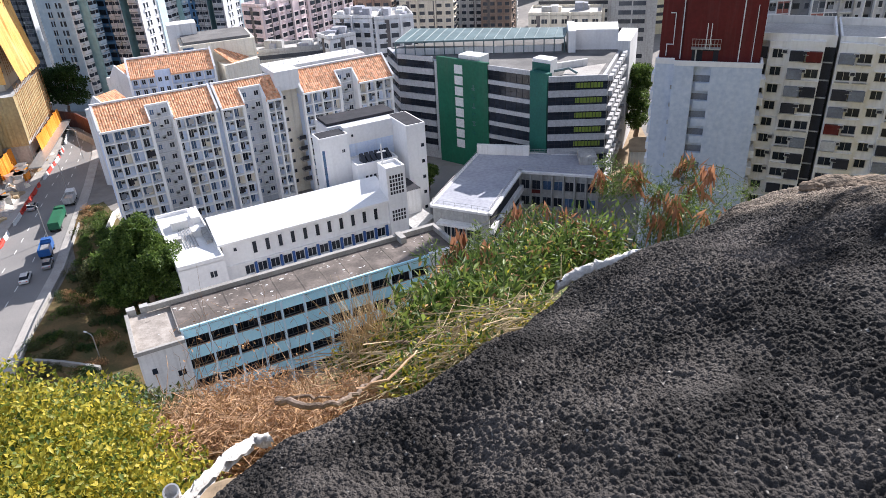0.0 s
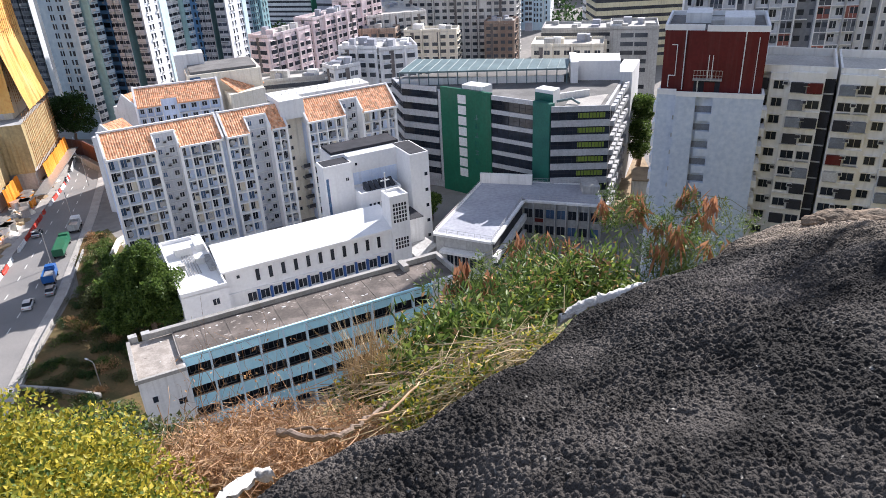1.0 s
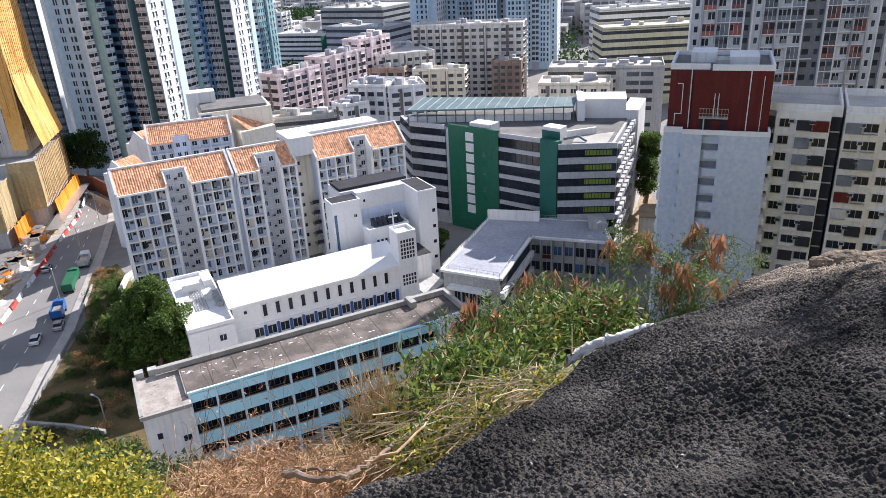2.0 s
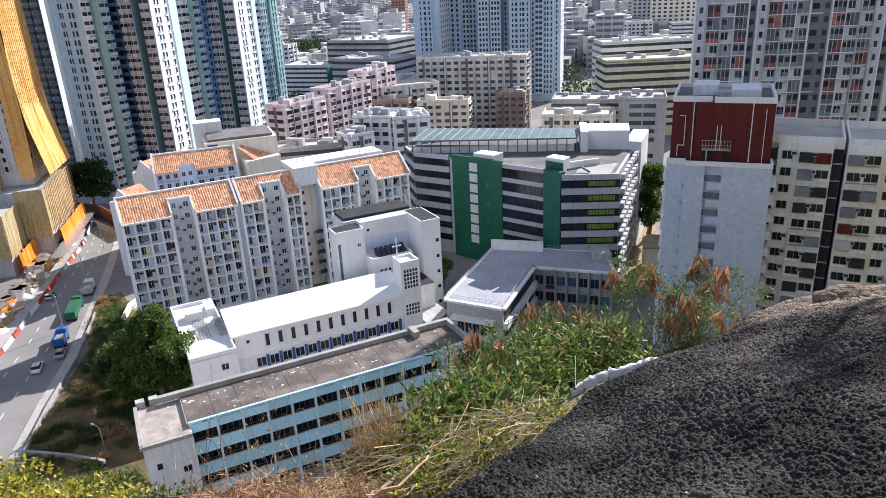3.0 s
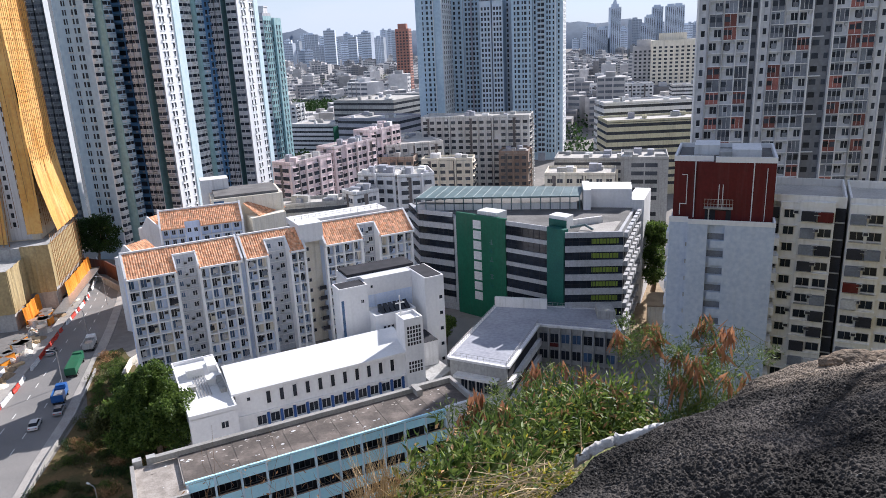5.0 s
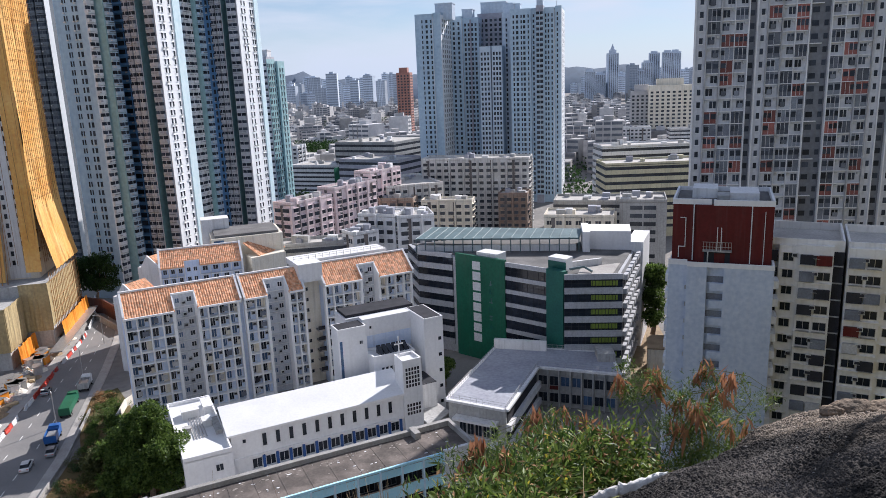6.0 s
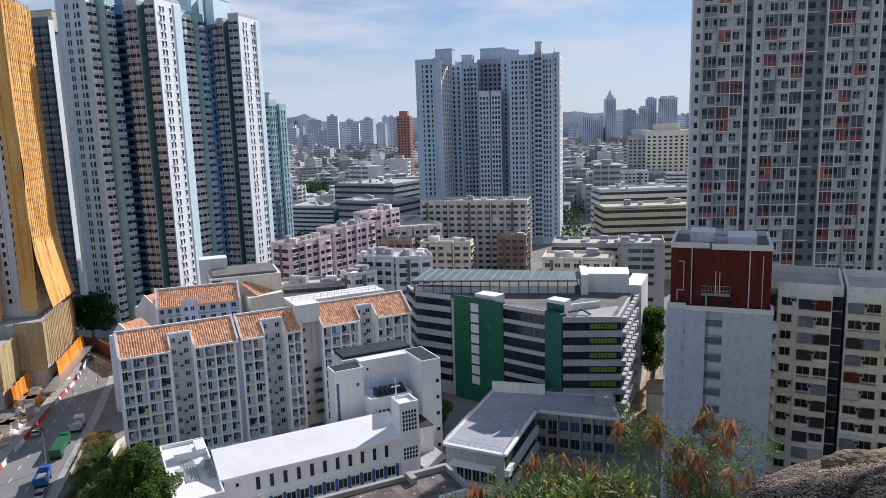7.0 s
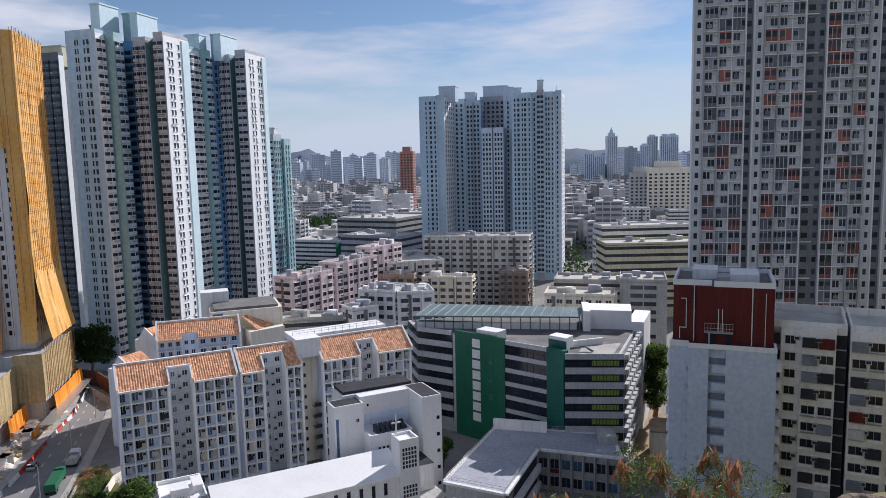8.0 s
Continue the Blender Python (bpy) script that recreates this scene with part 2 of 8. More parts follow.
BARK = mat("bark", (0.15, 0.11, 0.08), (0.25, 0.19, 0.15), 0.95, 6, fine=40, bump=0.7, bump_scale=30)
TWIG = mat("dry_twig", (0.34, 0.20, 0.11), (0.50, 0.34, 0.21), 0.9, 5, per_piece=0.35, island=True)
STRAW = mat("dry_straw", (0.62, 0.50, 0.32), (0.45, 0.34, 0.20), 0.9, 5, per_piece=0.3, island=True)
STEM = mat("green_stem", (0.16, 0.2, 0.07), (0.22, 0.2, 0.1), 0.8, 5)
CAR_WHITE = mat("white_car_paint", (0.75, 0.75, 0.75), None, 0.25, 0.5, spec=0.6)
CAR_SILVER = mat("silver_car_paint", (0.45, 0.46, 0.47), None, 0.25, 0.5, metal=0.4)
CAR_BLUE = mat("blue_truck_paint", (0.03, 0.12, 0.36), None, 0.35, 0.5)
TRUCK_GREEN = mat("green_truck_paint", (0.02, 0.13, 0.07), None, 0.45, 0.5)
TYRE = mat("tyre_rubber", (0.02, 0.02, 0.02), None, 0.9, 3)
MEMBRANE = mat("white_plaster_edge", (0.78, 0.77, 0.74), (0.64, 0.62, 0.58), 0.85, 4, fine=30, bump=0.6, bump_scale=30)
LEAF_TREE = leaf_mat("broadleaf_green", (0.025, 0.06, 0.012), (0.17, 0.25, 0.055), through_light=0.5)
LEAF_OLIVE = leaf_mat("olive_leaf", (0.045, 0.06, 0.02), (0.13, 0.14, 0.05))
LEAF_DARK = leaf_mat("dark_leaf", (0.015, 0.04, 0.01), (0.04, 0.09, 0.02))
LEAF_BUSH = leaf_mat("bright_bush_leaf", (0.035, 0.08, 0.012), (0.24, 0.31, 0.07), through_light=0.4)
LEAF_FINE = leaf_mat("fine_feathery_leaf", (0.03, 0.075, 0.016), (0.13, 0.18, 0.045), through_light=0.4)
LEAF_YELLOW = leaf_mat("yellow_leaf", (0.12, 0.17, 0.025), (0.62, 0.50, 0.06), through_light=0.4)
LEAF_DRY = leaf_mat("dry_brown_leaf", (0.26, 0.14, 0.065), (0.54, 0.34, 0.17), rough=0.8, through_light=0.2)
POD = leaf_mat("dry_seed_pod", (0.14, 0.055, 0.03), (0.50, 0.25, 0.14), rough=0.6, through_light=0.3)


def ground_mat():
    """Bare hillside soil and dry grass above, grey city ground on the flat."""
    m = mat("ground", (0.25, 0.235, 0.215), (0.18, 0.172, 0.165), 0.95, 0.03, fine=0.5)
    n, l = m.node_tree.nodes, m.node_tree.links
    b = n["Principled BSDF"]
    first = b.inputs["Base Color"].links[0].from_socket
    tc, sx = n.new("ShaderNodeTexCoord"), n.new("ShaderNodeSeparateXYZ")
    l.new(tc.outputs["Object"], sx.inputs[0])
    r = n.new("ShaderNodeMapRange")
    r.inputs["From Min"].default_value, r.inputs["From Max"].default_value = 0.05, 0.6
    l.new(sx.outputs["Z"], r.inputs["Value"])
    nz = n.new("ShaderNodeTexNoise")
    nz.inputs["Scale"].default_value, nz.inputs["Detail"].default_value = 0.5, 8
    rp = n.new("ShaderNodeValToRGB")
    rp.color_ramp.elements[0].position, rp.color_ramp.elements[1].position = 0.38, 0.62
    rp.color_ramp.elements[0].color, rp.color_ramp.elements[1].color = (0.20, 0.13, 0.06, 1), (0.13, 0.15, 0.05, 1)
    l.new(tc.outputs["Object"], nz.inputs["Vector"]), l.new(nz.outputs["Fac"], rp.inputs["Fac"])
    mx = n.new("ShaderNodeMixRGB")
    l.new(r.outputs["Result"], mx.inputs["Fac"]), l.new(first, mx.inputs["Color1"]), l.new(rp.outputs["Color"], mx.inputs["Color2"])
    # unseen pale patch on the lower slope, added to bounce light onto facades
    lo, hi, both = n.new("ShaderNodeMapRange"), n.new("ShaderNodeMapRange"), n.new("ShaderNodeMath")
    lo.inputs["From Min"].default_value, lo.inputs["From Max"].default_value = 1.0, 3.0
    hi.inputs["From Min"].default_value, hi.inputs["From Max"].default_value = 56.0, 48.0
    both.operation = "MULTIPLY"
    east, both2 = n.new("ShaderNodeMapRange"), n.new("ShaderNodeMath")
    east.inputs["From Min"].default_value, east.inputs["From Max"].default_value = 12.0, -4.0
    both2.operation = "MULTIPLY"
    l.new(sx.outputs["X"], east.inputs["Value"])
    l.new(sx.outputs["Z"], lo.inputs["Value"]), l.new(sx.outputs["Z"], hi.inputs["Value"])
    l.new(lo.outputs["Result"], both.inputs[0]), l.new(hi.outputs["Result"], both.inputs[1])
    face, fr = n.new("ShaderNodeMixRGB"), n.new("ShaderNodeValToRGB")
    fr.color_ramp.elements[0].color, fr.color_ramp.elements[1].color = (0.36, 0.35, 0.33, 1), (0.52, 0.51, 0.49, 1)
    l.new(nz.outputs["Fac"], fr.inputs["Fac"]), l.new(both.outputs[0], both2.inputs[0]), l.new(east.outputs["Result"], both2.inputs[1]), l.new(both2.outputs[0], face.inputs["Fac"])
    l.new(mx.outputs["Color"], face.inputs["Color1"]), l.new(fr.outputs["Color"], face.inputs["Color2"])
    l.new(face.outputs["Color"], b.inputs["Base Color"])
    return m


def rock_mat():
    """Dark sprayed concrete: black weathering with paler grey rubbed patches and coarse aggregate."""
    m = bpy.data.materials.new("sprayed_concrete")
    m.use_nodes = True
    n, l = m.node_tree.nodes, m.node_tree.links
    b = n["Principled BSDF"]
    tc = n.new("ShaderNodeTexCoord")

    def noise_at(scale, detail, rough=0.5):
        q = n.new("ShaderNodeTexNoise")
        q.inputs["Scale"].default_value, q.inputs["Detail"].default_value, q.inputs["Roughness"].default_value = scale, detail, rough
        l.new(tc.outputs["Object"], q.inputs["Vector"])
        return q.outputs["Fac"]

    def ramp(src, p0, p1, c0, c1):
        r = n.new("ShaderNodeValToRGB")
        r.color_ramp.elements[0].position, r.color_ramp.elements[1].position = p0, p1
        r.color_ramp.elements[0].color, r.color_ramp.elements[1].color = (*c0, 1), (*c1, 1)
        l.new(src, r.inputs["Fac"])
        return r.outputs["Color"]

    def mixed(f, a, c, blend="MIX"):
        x = n.new("ShaderNodeMixRGB")
        x.blend_type = blend
        for s, v in (("Fac", f), ("Color1", a), ("Color2", c)):
            if isinstance(v, float):
                x.inputs[s].default_value = v
            else:
                l.new(v, x.inputs[s])
        return x.outputs["Color"]

    base = ramp(noise_at(2.0, 7, 0.6), 0.42, 0.68, (0.018, 0.0165, 0.0155), (0.118, 0.106, 0.097))
    grain = ramp(noise_at(70, 4, 0.6), 0.35, 0.7, (0.35, 0.35, 0.35), (0.75, 0.74, 0.72))
    c = mixed(0.75, base, grain, "OVERLAY")
    speck = ramp(noise_at(38, 2), 0.70, 0.76, (0, 0, 0), (1, 1, 1))
    pale = ramp(noise_at(9, 3), 0.3, 0.7, (0.2, 0.19, 0.17), (0.42, 0.4, 0.37))
    c = mixed(speck, c, pale)
    # worn sandy crest at the far right
    sx = n.new("ShaderNodeSeparateXYZ")
    l.new(tc.outputs["Object"], sx.inputs[0])
    far = n.new("ShaderNodeMath")
    far.operation = "MULTIPLY_ADD"
    l.new(sx.outputs["Y"], far.inputs[0])
    far.inputs[1].default_value = 0.6
    l.new(sx.outputs["X"], far.inputs[2])
    wob = n.new("ShaderNodeMath")
    wob.operation, wob.inputs[1].default_value = "MULTIPLY_ADD", 1.2
    l.new(noise_at(3.0, 6), wob.inputs[0]), l.new(far.outputs[0], wob.inputs[2])
    mask = n.new("ShaderNodeMapRange")
    mask.inputs["From Min"].default_value, mask.inputs["From Max"].default_value = 3.75, 4.5
    l.new(wob.outputs[0], mask.inputs["Value"])
    sand = ramp(noise_at(14, 6), 0.35, 0.65, (0.17, 0.135, 0.10), (0.40, 0.33, 0.26))
    c = mixed(mask.outputs["Result"], c, sand)
    l.new(c, b.inputs["Base Color"])
    b.inputs["Roughness"].default_value, b.inputs["Specular IOR Level"].default_value = 0.85, 0.2
    bp = n.new("ShaderNodeBump")
    bp.inputs["Strength"].default_value, bp.inputs["Distance"].default_value = 0.9, 0.016
    lump = n.new("ShaderNodeTexVoronoi")
    lump.inputs["Scale"].default_value = 95
    l.new(tc.outputs["Object"], lump.inputs["Vector"])
    drop = n.new("ShaderNodeMath")
    drop.operation, drop.inputs[1].default_value = "MULTIPLY_ADD", -0.8
    l.new(lump.outputs["Distance"], drop.inputs[0]), l.new(noise_at(85, 5, 0.6), drop.inputs[2])
    l.new(drop.outputs[0], bp.inputs["Height"])
    l.new(bp.outputs["Normal"], b.inputs["Normal"])
    return m


GROUND, ROCK = ground_mat(), rock_mat()


# ---- mesh helpers ----
class Geo:
    """Vertices, faces and material slots of one mesh."""

    def __init__(self):
        self.v, self.f, self.m = [], [], []

    def box(self, x0, x1, y0, y1, z0, z1, mi=0, at=None):
        """at: (x, y, degrees) turns and moves the box in plan."""
        k = len(self.v)
        pts = [(x, y, z) for z in (z0, z1) for x, y in ((x0, y0), (x1, y0), (x1, y1), (x0, y1))]
        if at:
            c, s = math.cos(radians(at[2])), math.sin(radians(at[2]))
            pts = [(at[0] + c * x - s * y, at[1] + s * x + c * y, z) for x, y, z in pts]
        self.v += pts
        self.f += [tuple(k + i for i in q) for q in ((0, 3, 2, 1), (4, 5, 6, 7), (0, 1, 5, 4), (1, 2, 6, 5), (2, 3, 7, 6), (3, 0, 4, 7))]
        self.m += [mi] * 6
        return self

    def prism(self, foot, z0, z1, mi=0, top=None):
        """Walls and lid over a counter-clockwise outline."""
        k, n = len(self.v), len(foot)
        self.v += [(x, y, z0) for x, y in foot] + [(x, y, z1) for x, y in foot]
        for i in range(n):
            j = (i + 1) % n
            self.f.append((k + i, k + j, k + n + j, k + n + i))
            self.m.append(mi)
        self.f.append(tuple(k + n + i for i in range(n)))
        self.m.append(mi if top is None else top)
        return self

    def tube(self, pts, r0, r1, mi=0, sides=5):
        """A tapered round bar along points."""
        k = len(self.v)
        pts = [Vector(p) for p in pts]
        for i, p in enumerate(pts):
            d = (pts[min(i + 1, len(pts) - 1)] - pts[max(i - 1, 0)]).normalized()
            a = d.cross(Vector((0, 0, 1)) if abs(d.z) < 0.9 else Vector((1, 0, 0))).normalized()
            b = d.cross(a)
            r = r0 + (r1 - r0) * i / max(1, len(pts) - 1)
            for q in range(sides):
                w = 2 * math.pi * q / sides
                self.v.append(tuple(p + a * (r * math.cos(w)) + b * (r * math.sin(w))))
        for i in range(len(pts) - 1):
            for q in range(sides):
                e = (q + 1) % sides
                self.f.append((k + i * sides + q, k + i * sides + e, k + (i + 1) * sides + e, k + (i + 1) * sides + q))
                self.m.append(mi)
        self.f.append(tuple(k + (len(pts) - 1) * sides + q for q in range(sides)))
        self.m.append(mi)
        return self

    def mesh(self, name, mats, smooth=False):
        me = bpy.data.meshes.new(name)
        me.from_pydata(self.v, [], self.f)
        for q in mats:
            me.materials.append(q)
        me.polygons.foreach_set("material_index", self.m)
        if smooth:
            me.polygons.foreach_set("use_smooth", [True] * len(self.f))
        me.update()
        return me


def part(name, data, mats, parent=None, label="", at=None, kind=""):
    """Links a Geo or a mesh as one object under a thing or under a part."""
    if isinstance(data, Geo):
        data = data.mesh(name, mats if isinstance(mats, (list, tuple)) else [mats])
    ob = new(name, data)
    if parent is not None:
        ob.parent = parent
    if at is not None:
        ob.matrix_basis = at
    return tagged(ob, label, "", "", kind)


def thing(name, label, category, group="", kind="", at=None):
    ob = new(name)
    ob.empty_display_size = 0.1
    if at is not None:
        ob.matrix_basis = at
    return tagged(ob, label, category, group, kind)


def turn_of(p0, p1):
    return math.degrees(math.atan2(p1[1] - p0[1], p1[0] - p0[0])), math.hypot(p1[0] - p0[0], p1[1] - p0[1])


CACHE = {}


def window_mesh(w, h, panes=2, frame_m=None, glass_m=None, deep=0.09):
    """A window that faces -y: one frame with mullions, and the panes set back in it; stands on its lower left corner."""
    key = (round(w, 2), round(h, 2), panes, frame_m, glass_m)
    if key not in CACHE:
        t = 0.07
        xs = [0.0]
        for i in range(panes):
            xs += [w * i / panes + (t if i == 0 else t / 2), w * (i + 1) / panes - (t if i == panes - 1 else t / 2)]
        xs.append(w)
        zs, g = [0.0, t, h - t, h], Geo()
        n = len(xs)
        g.v = [(x, y, z) for y in (-deep, 0.01) for z in zs for x in xs]
        at = lambda b, j, i: b * 4 * n + j * n + i
        for j in range(3):
            for i in range(n - 1):
                if j == 1 and i % 2 == 1:
                    for p, q in (((j, i), (j, i + 1)), ((j, i + 1), (j + 1, i + 1)), ((j + 1, i + 1), (j + 1, i)), ((j + 1, i), (j, i))):
                        g.f.append((at(0, *p), at(1, *p), at(1, *q), at(0, *q)))
                else:
                    g.f.append((at(0, j, i), at(0, j, i + 1), at(0, j + 1, i + 1), at(0, j + 1, i)))
        for j in range(3):
            g.f += [(at(0, j, 0), at(0, j + 1, 0), at(1, j + 1, 0), at(1, j, 0)), (at(0, j, n - 1), at(1, j, n - 1), at(1, j + 1, n - 1), at(0, j + 1, n - 1))]
        for i in range(n - 1):
            g.f += [(at(0, 0, i), at(1, 0, i), at(1, 0, i + 1), at(0, 0, i + 1)), (at(0, 3, i), at(0, 3, i + 1), at(1, 3, i + 1), at(1, 3, i))]
        g.m = [0] * len(g.f)
        pw = xs[2] - xs[1]
        pane = Geo().box(0, pw, -0.03, 0.01, 0, h - 2 * t).mesh("pane", [glass_m or GLASS])
        CACHE[key] = (g.mesh("window", [frame_m or WHITE_METAL]), pane, [xs[1 + 2 * i] for i in range(panes)], t)
    return CACHE[key]


def ac_mesh():
    if "ac" not in CACHE:
        g = Geo()
        g.box(-0.4, 0.4, -0.62, 0, 0, 0.56, 0).box(-0.32, 0.3, -0.635, -0.6, 0.06, 0.5, 1).box(-0.45, 0.45, -0.66, 0, -0.06, 0, 2)
        CACHE["ac"] = g.mesh("air_conditioner", [AC_WHITE, DARK, METAL])
    return CACHE["ac"]


class Face:
    """One flat facade from p0 to p1 (wall seen with p0 on its left hand), to hang parts on."""

    def __init__(self, parent, p0, p1):
        self.parent, self.p0 = parent, p0
        self.deg, self.len = turn_of(p0, p1)
        self.c, self.s = math.cos(radians(self.deg)), math.sin(radians(self.deg))

    def m(self, u, z, out=0.0):
        return pose(self.p0[0] + self.c * u + self.s * out, self.p0[1] + self.s * u - self.c * out, z, 0, 0, self.deg)

    def at(self):
        return (self.p0[0], self.p0[1], self.deg)

    def window(self, u, z, w, h, out=0.0, panes=2, frame_m=None, glass_m=None):
        me, pane, xs, t = window_mesh(w, h, panes, frame_m, glass_m)
        ob = part("window", me, None, self.parent, at=self.m(u, z, out))
        for x in xs:
            part("pane", pane, None, ob, at=pose(x, 0, t))
        return ob

    def ac(self, u, z, out=0.0):
        return part("air_conditioner", ac_mesh(), None, self.parent, at=self.m(u, z, out))

    def slab(self, name, u0, u1, d0, d1, z0, z1, m, label=""):
        """A box on the face; d0..d1 metres out of the wall."""
        g = Geo().box(u0, u1, -d1, -d0, z0, z1, 0, self.at())
        return part(name, g, m, self.parent, label)


def parapet(g, foot, z, h=1.0, t=0.25, mi=0):
    """A low wall round a flat roof."""
    for i, p in enumerate(foot):
        q = foot[(i + 1) % len(foot)]
        d, n = turn_of(p, q)
        g.box(0, n - t, 0, t, z, z + h, mi, (p[0], p[1], d))
    return g


# ---- the ground and the hillside ----
def hill(x, y):
    """Height of the land: a steep slope under the look-out, flat city beyond its toe."""
    s = -0.446 * x + 0.895 * y
    near = EYE - 1.95 - 0.42 * y + 0.2 * x
    near = min(near, EYE - 1.75)
    far = 64.6 - 1.12 * (s - 6.7)
    return max(0.0, min(near, far))


def sheet():
    xs = np.concatenate([-np.geomspace(6000, 130, 14), np.arange(-110, -30, 8), np.arange(-30, -6, 2), np.arange(-6, 8, 0.4), np.arange(8, 40, 3), np.arange(40, 120, 10), np.geomspace(125, 6000, 14)])
    ys = np.concatenate([-np.geomspace(3000, 12, 10), np.arange(-10, 1, 1.5), np.arange(1, 14, 0.4), np.arange(14, 110, 3), np.arange(112, 300, 15), np.geomspace(310, 6000, 18)])
    g, nx = Geo(), len(xs)
    for y in ys:
        for x in xs:
            z = hill(x, y)
            if z > 1:
                z += 0.25 * noise.noise((x * 0.5, y * 0.5, 0)) + (0.9 * noise.noise((x * 0.1, y * 0.1, 3)) if y > 14 else 0)
            g.v.append((float(x), float(y), z))
    for j in range(len(ys) - 1):
        for i in range(nx - 1):
            g.f.append((j * nx + i, j * nx + i + 1, (j + 1) * nx + i + 1, (j + 1) * nx + i))
            g.m.append(0)
    ob = new("ground", g.mesh("ground", [GROUND], smooth=True))
    return tagged(ob, "brown grassy hillside falling to flat grey city ground", "ground", kind="structure")


sheet()


def ribbon(name, left, right, z0, z1, m, label, category):
    """A strip of paving between two lines of plan points."""
    g = Geo()
    g.prism(list(right) + list(reversed(left)), z0, z1)
    return tagged(new(name, g.mesh(name, [m])), label, category, kind="structure")


ROAD_R = [(-66, 62), (-74, 95), (-78, 112), (-81, 128), (-87, 150), (-94, 175), (-101, 197), (-109, 218), (-121, 238)]
ROAD_L = [(-84, 62), (-91, 95), (-95, 118), (-99, 140), (-103, 158), (-107, 175), (-112, 200), (-120, 224), (-131, 246)]
ribbon("road", ROAD_L, ROAD_R, -0.5, 0.06, ASPHALT, "worn grey asphalt road with white lane marks", "road")
ribbon("pavement", [(x + 0.05, y) for x, y in ROAD_R], [(x + 2.6, y - 0.6) for x, y in ROAD_R], -0.5, 0.20, PAVING, "pale concrete pavement beside the road", "pavement")
ribbon("pavement", [(x - 3.0, y + 0.6) for x, y in ROAD_L], [(x - 0.05, y) for x, y in ROAD_L], -0.5, 0.20, PAVING, "dusty concrete pavement along the building site", "pavement")


def lane_marks():
    ob = thing("road_marking", "broken white lane lines painted on the asphalt", "road marking", kind="structure")
    for f in (0.34, 0.67):
        for i in range(len(ROAD_R) - 1):
            a = [ROAD_R[i][k] * (1 - f) + ROAD_L[i][k] * f for k in (0, 1)]
            b = [ROAD_R[i + 1][k] * (1 - f) + ROAD_L[i + 1][k] * f for k in (0, 1)]
            d, n = turn_of(a, b)
            u = 1.0
            while u < n - 2:
                part("dash", Geo().box(u, u + 2.2, -0.09, 0.09, 0.055, 0.068, 0, (a[0], a[1], d)), LINE, ob)
                u += 6.0
    return ob


lane_marks()


# ---- generic blocks ----
def flat_block(name, label, category, foot, z0, zt, wall, roof, par=1.0, group=""):
    """A building with walls, a flat roof and a parapet; returns the thing."""
    ob = thing(name, label, category, group)
    part("wall", Geo().prism(foot, z0, zt, 0, 0), wall, ob)
    inner = [(x, y) for x, y in foot]
    part("roof", Geo().prism(inner, zt - 0.3, zt + 0.012), roof, ob, "flat roof surface")
    if par:
        part("parapet", parapet(Geo(), foot, zt, par), wall, ob)
    return ob


def rows(ob, p0, p1, z0, fh, floors, cols, w, h, u0=0.6, u1=None, bay=False, sill=True, glass_m=None, wall=None, skip=None, ac=0.0, name="glazing", seed=1):
    """A joined field of small far windows on one face: recessed-looking panes, frames, sills, hoods, air conditioners."""
    f, g, rng = Face(ob, p0, p1), Geo(), random.Random(seed)
    u1 = f.len - u0 if u1 is None else u1
    step = (u1 - u0) / cols
    for k in range(floors):
        z = z0 + k * fh + (fh - h) * 0.5
        for c in range(cols):
            if skip and rng.random() < skip:
                continue
            a = u0 + step * (c + 0.5) - w / 2
            if bay:
                g.box(a - 0.2, a + w + 0.2, -0.55, 0, z - 0.35, z - 0.02, 1, f.at())
                g.box(a - 0.2, a + w + 0.2, -0.6, 0, z + h, z + h + 0.2, 1, f.at())
                g.box(a, a + w, -0.45, 0, z, z + h, 0, f.at())
            else:
                g.box(a, a + w, -0.05, 0, z, z + h, 0, f.at())
                if sill:
                    g.box(a - 0.1, a + w + 0.1, -0.22, 0, z - 0.14, z, 1, f.at())
                    g.box(a + w * 0.48, a + w * 0.53, -0.09, 0, z, z + h, 1, f.at())
            if ac and rng.random() < ac:
                g.box(a + w * 0.6, a + w * 0.6 + 0.75, -0.8, 0, z - 0.55, z - 0.05, 1, f.at())
    return part(name, g, [glass_m or GLASS_FAR, wall or WHITE], ob, kind="stuff")


def bands(ob, p0, p1, z0, fh, floors, wall, glass_m, solid=1.35, out=0.35, u0=0.0, u1=None, mull=1.5):
    """Storey bands: a proud spandrel and a recessed ribbon window with mullions on every floor."""
    f = Face(ob, p0, p1)
    u1 = f.len if u1 is None else u1
    for k in range(floors):
        z = z0 + k * fh
        f.slab("spandrel", u0, u1, 0, out, z, z + solid, wall)
        win = part("ribbon_window", Geo().box(u0, u1, -0.06, 0, z + solid, z + fh, 0, f.at()), glass_m, ob)
        g = Geo()
        n = max(1, int((u1 - u0) / mull))
        for i in range(n + 1):
            a = u0 + (u1 - u0) * i / n
            g.box(a - 0.035, a + 0.035, -0.12, 0, z + solid, z + fh, 0, f.at())
        g.box(u0, u1, -0.10, 0, z + solid + (fh - solid) * 0.5, z + solid + (fh - solid) * 0.5 + 0.06, 0, f.at())
        part("mullion", g, DARK, win)


def vec(o, deg):
    """A plan frame: returns f(u, v) -> (x, y)."""
    c, s = math.cos(radians(deg)), math.sin(radians(deg))
    return lambda u, v: (o[0] + c * u - s * v, o[1] + s * u + c * v)


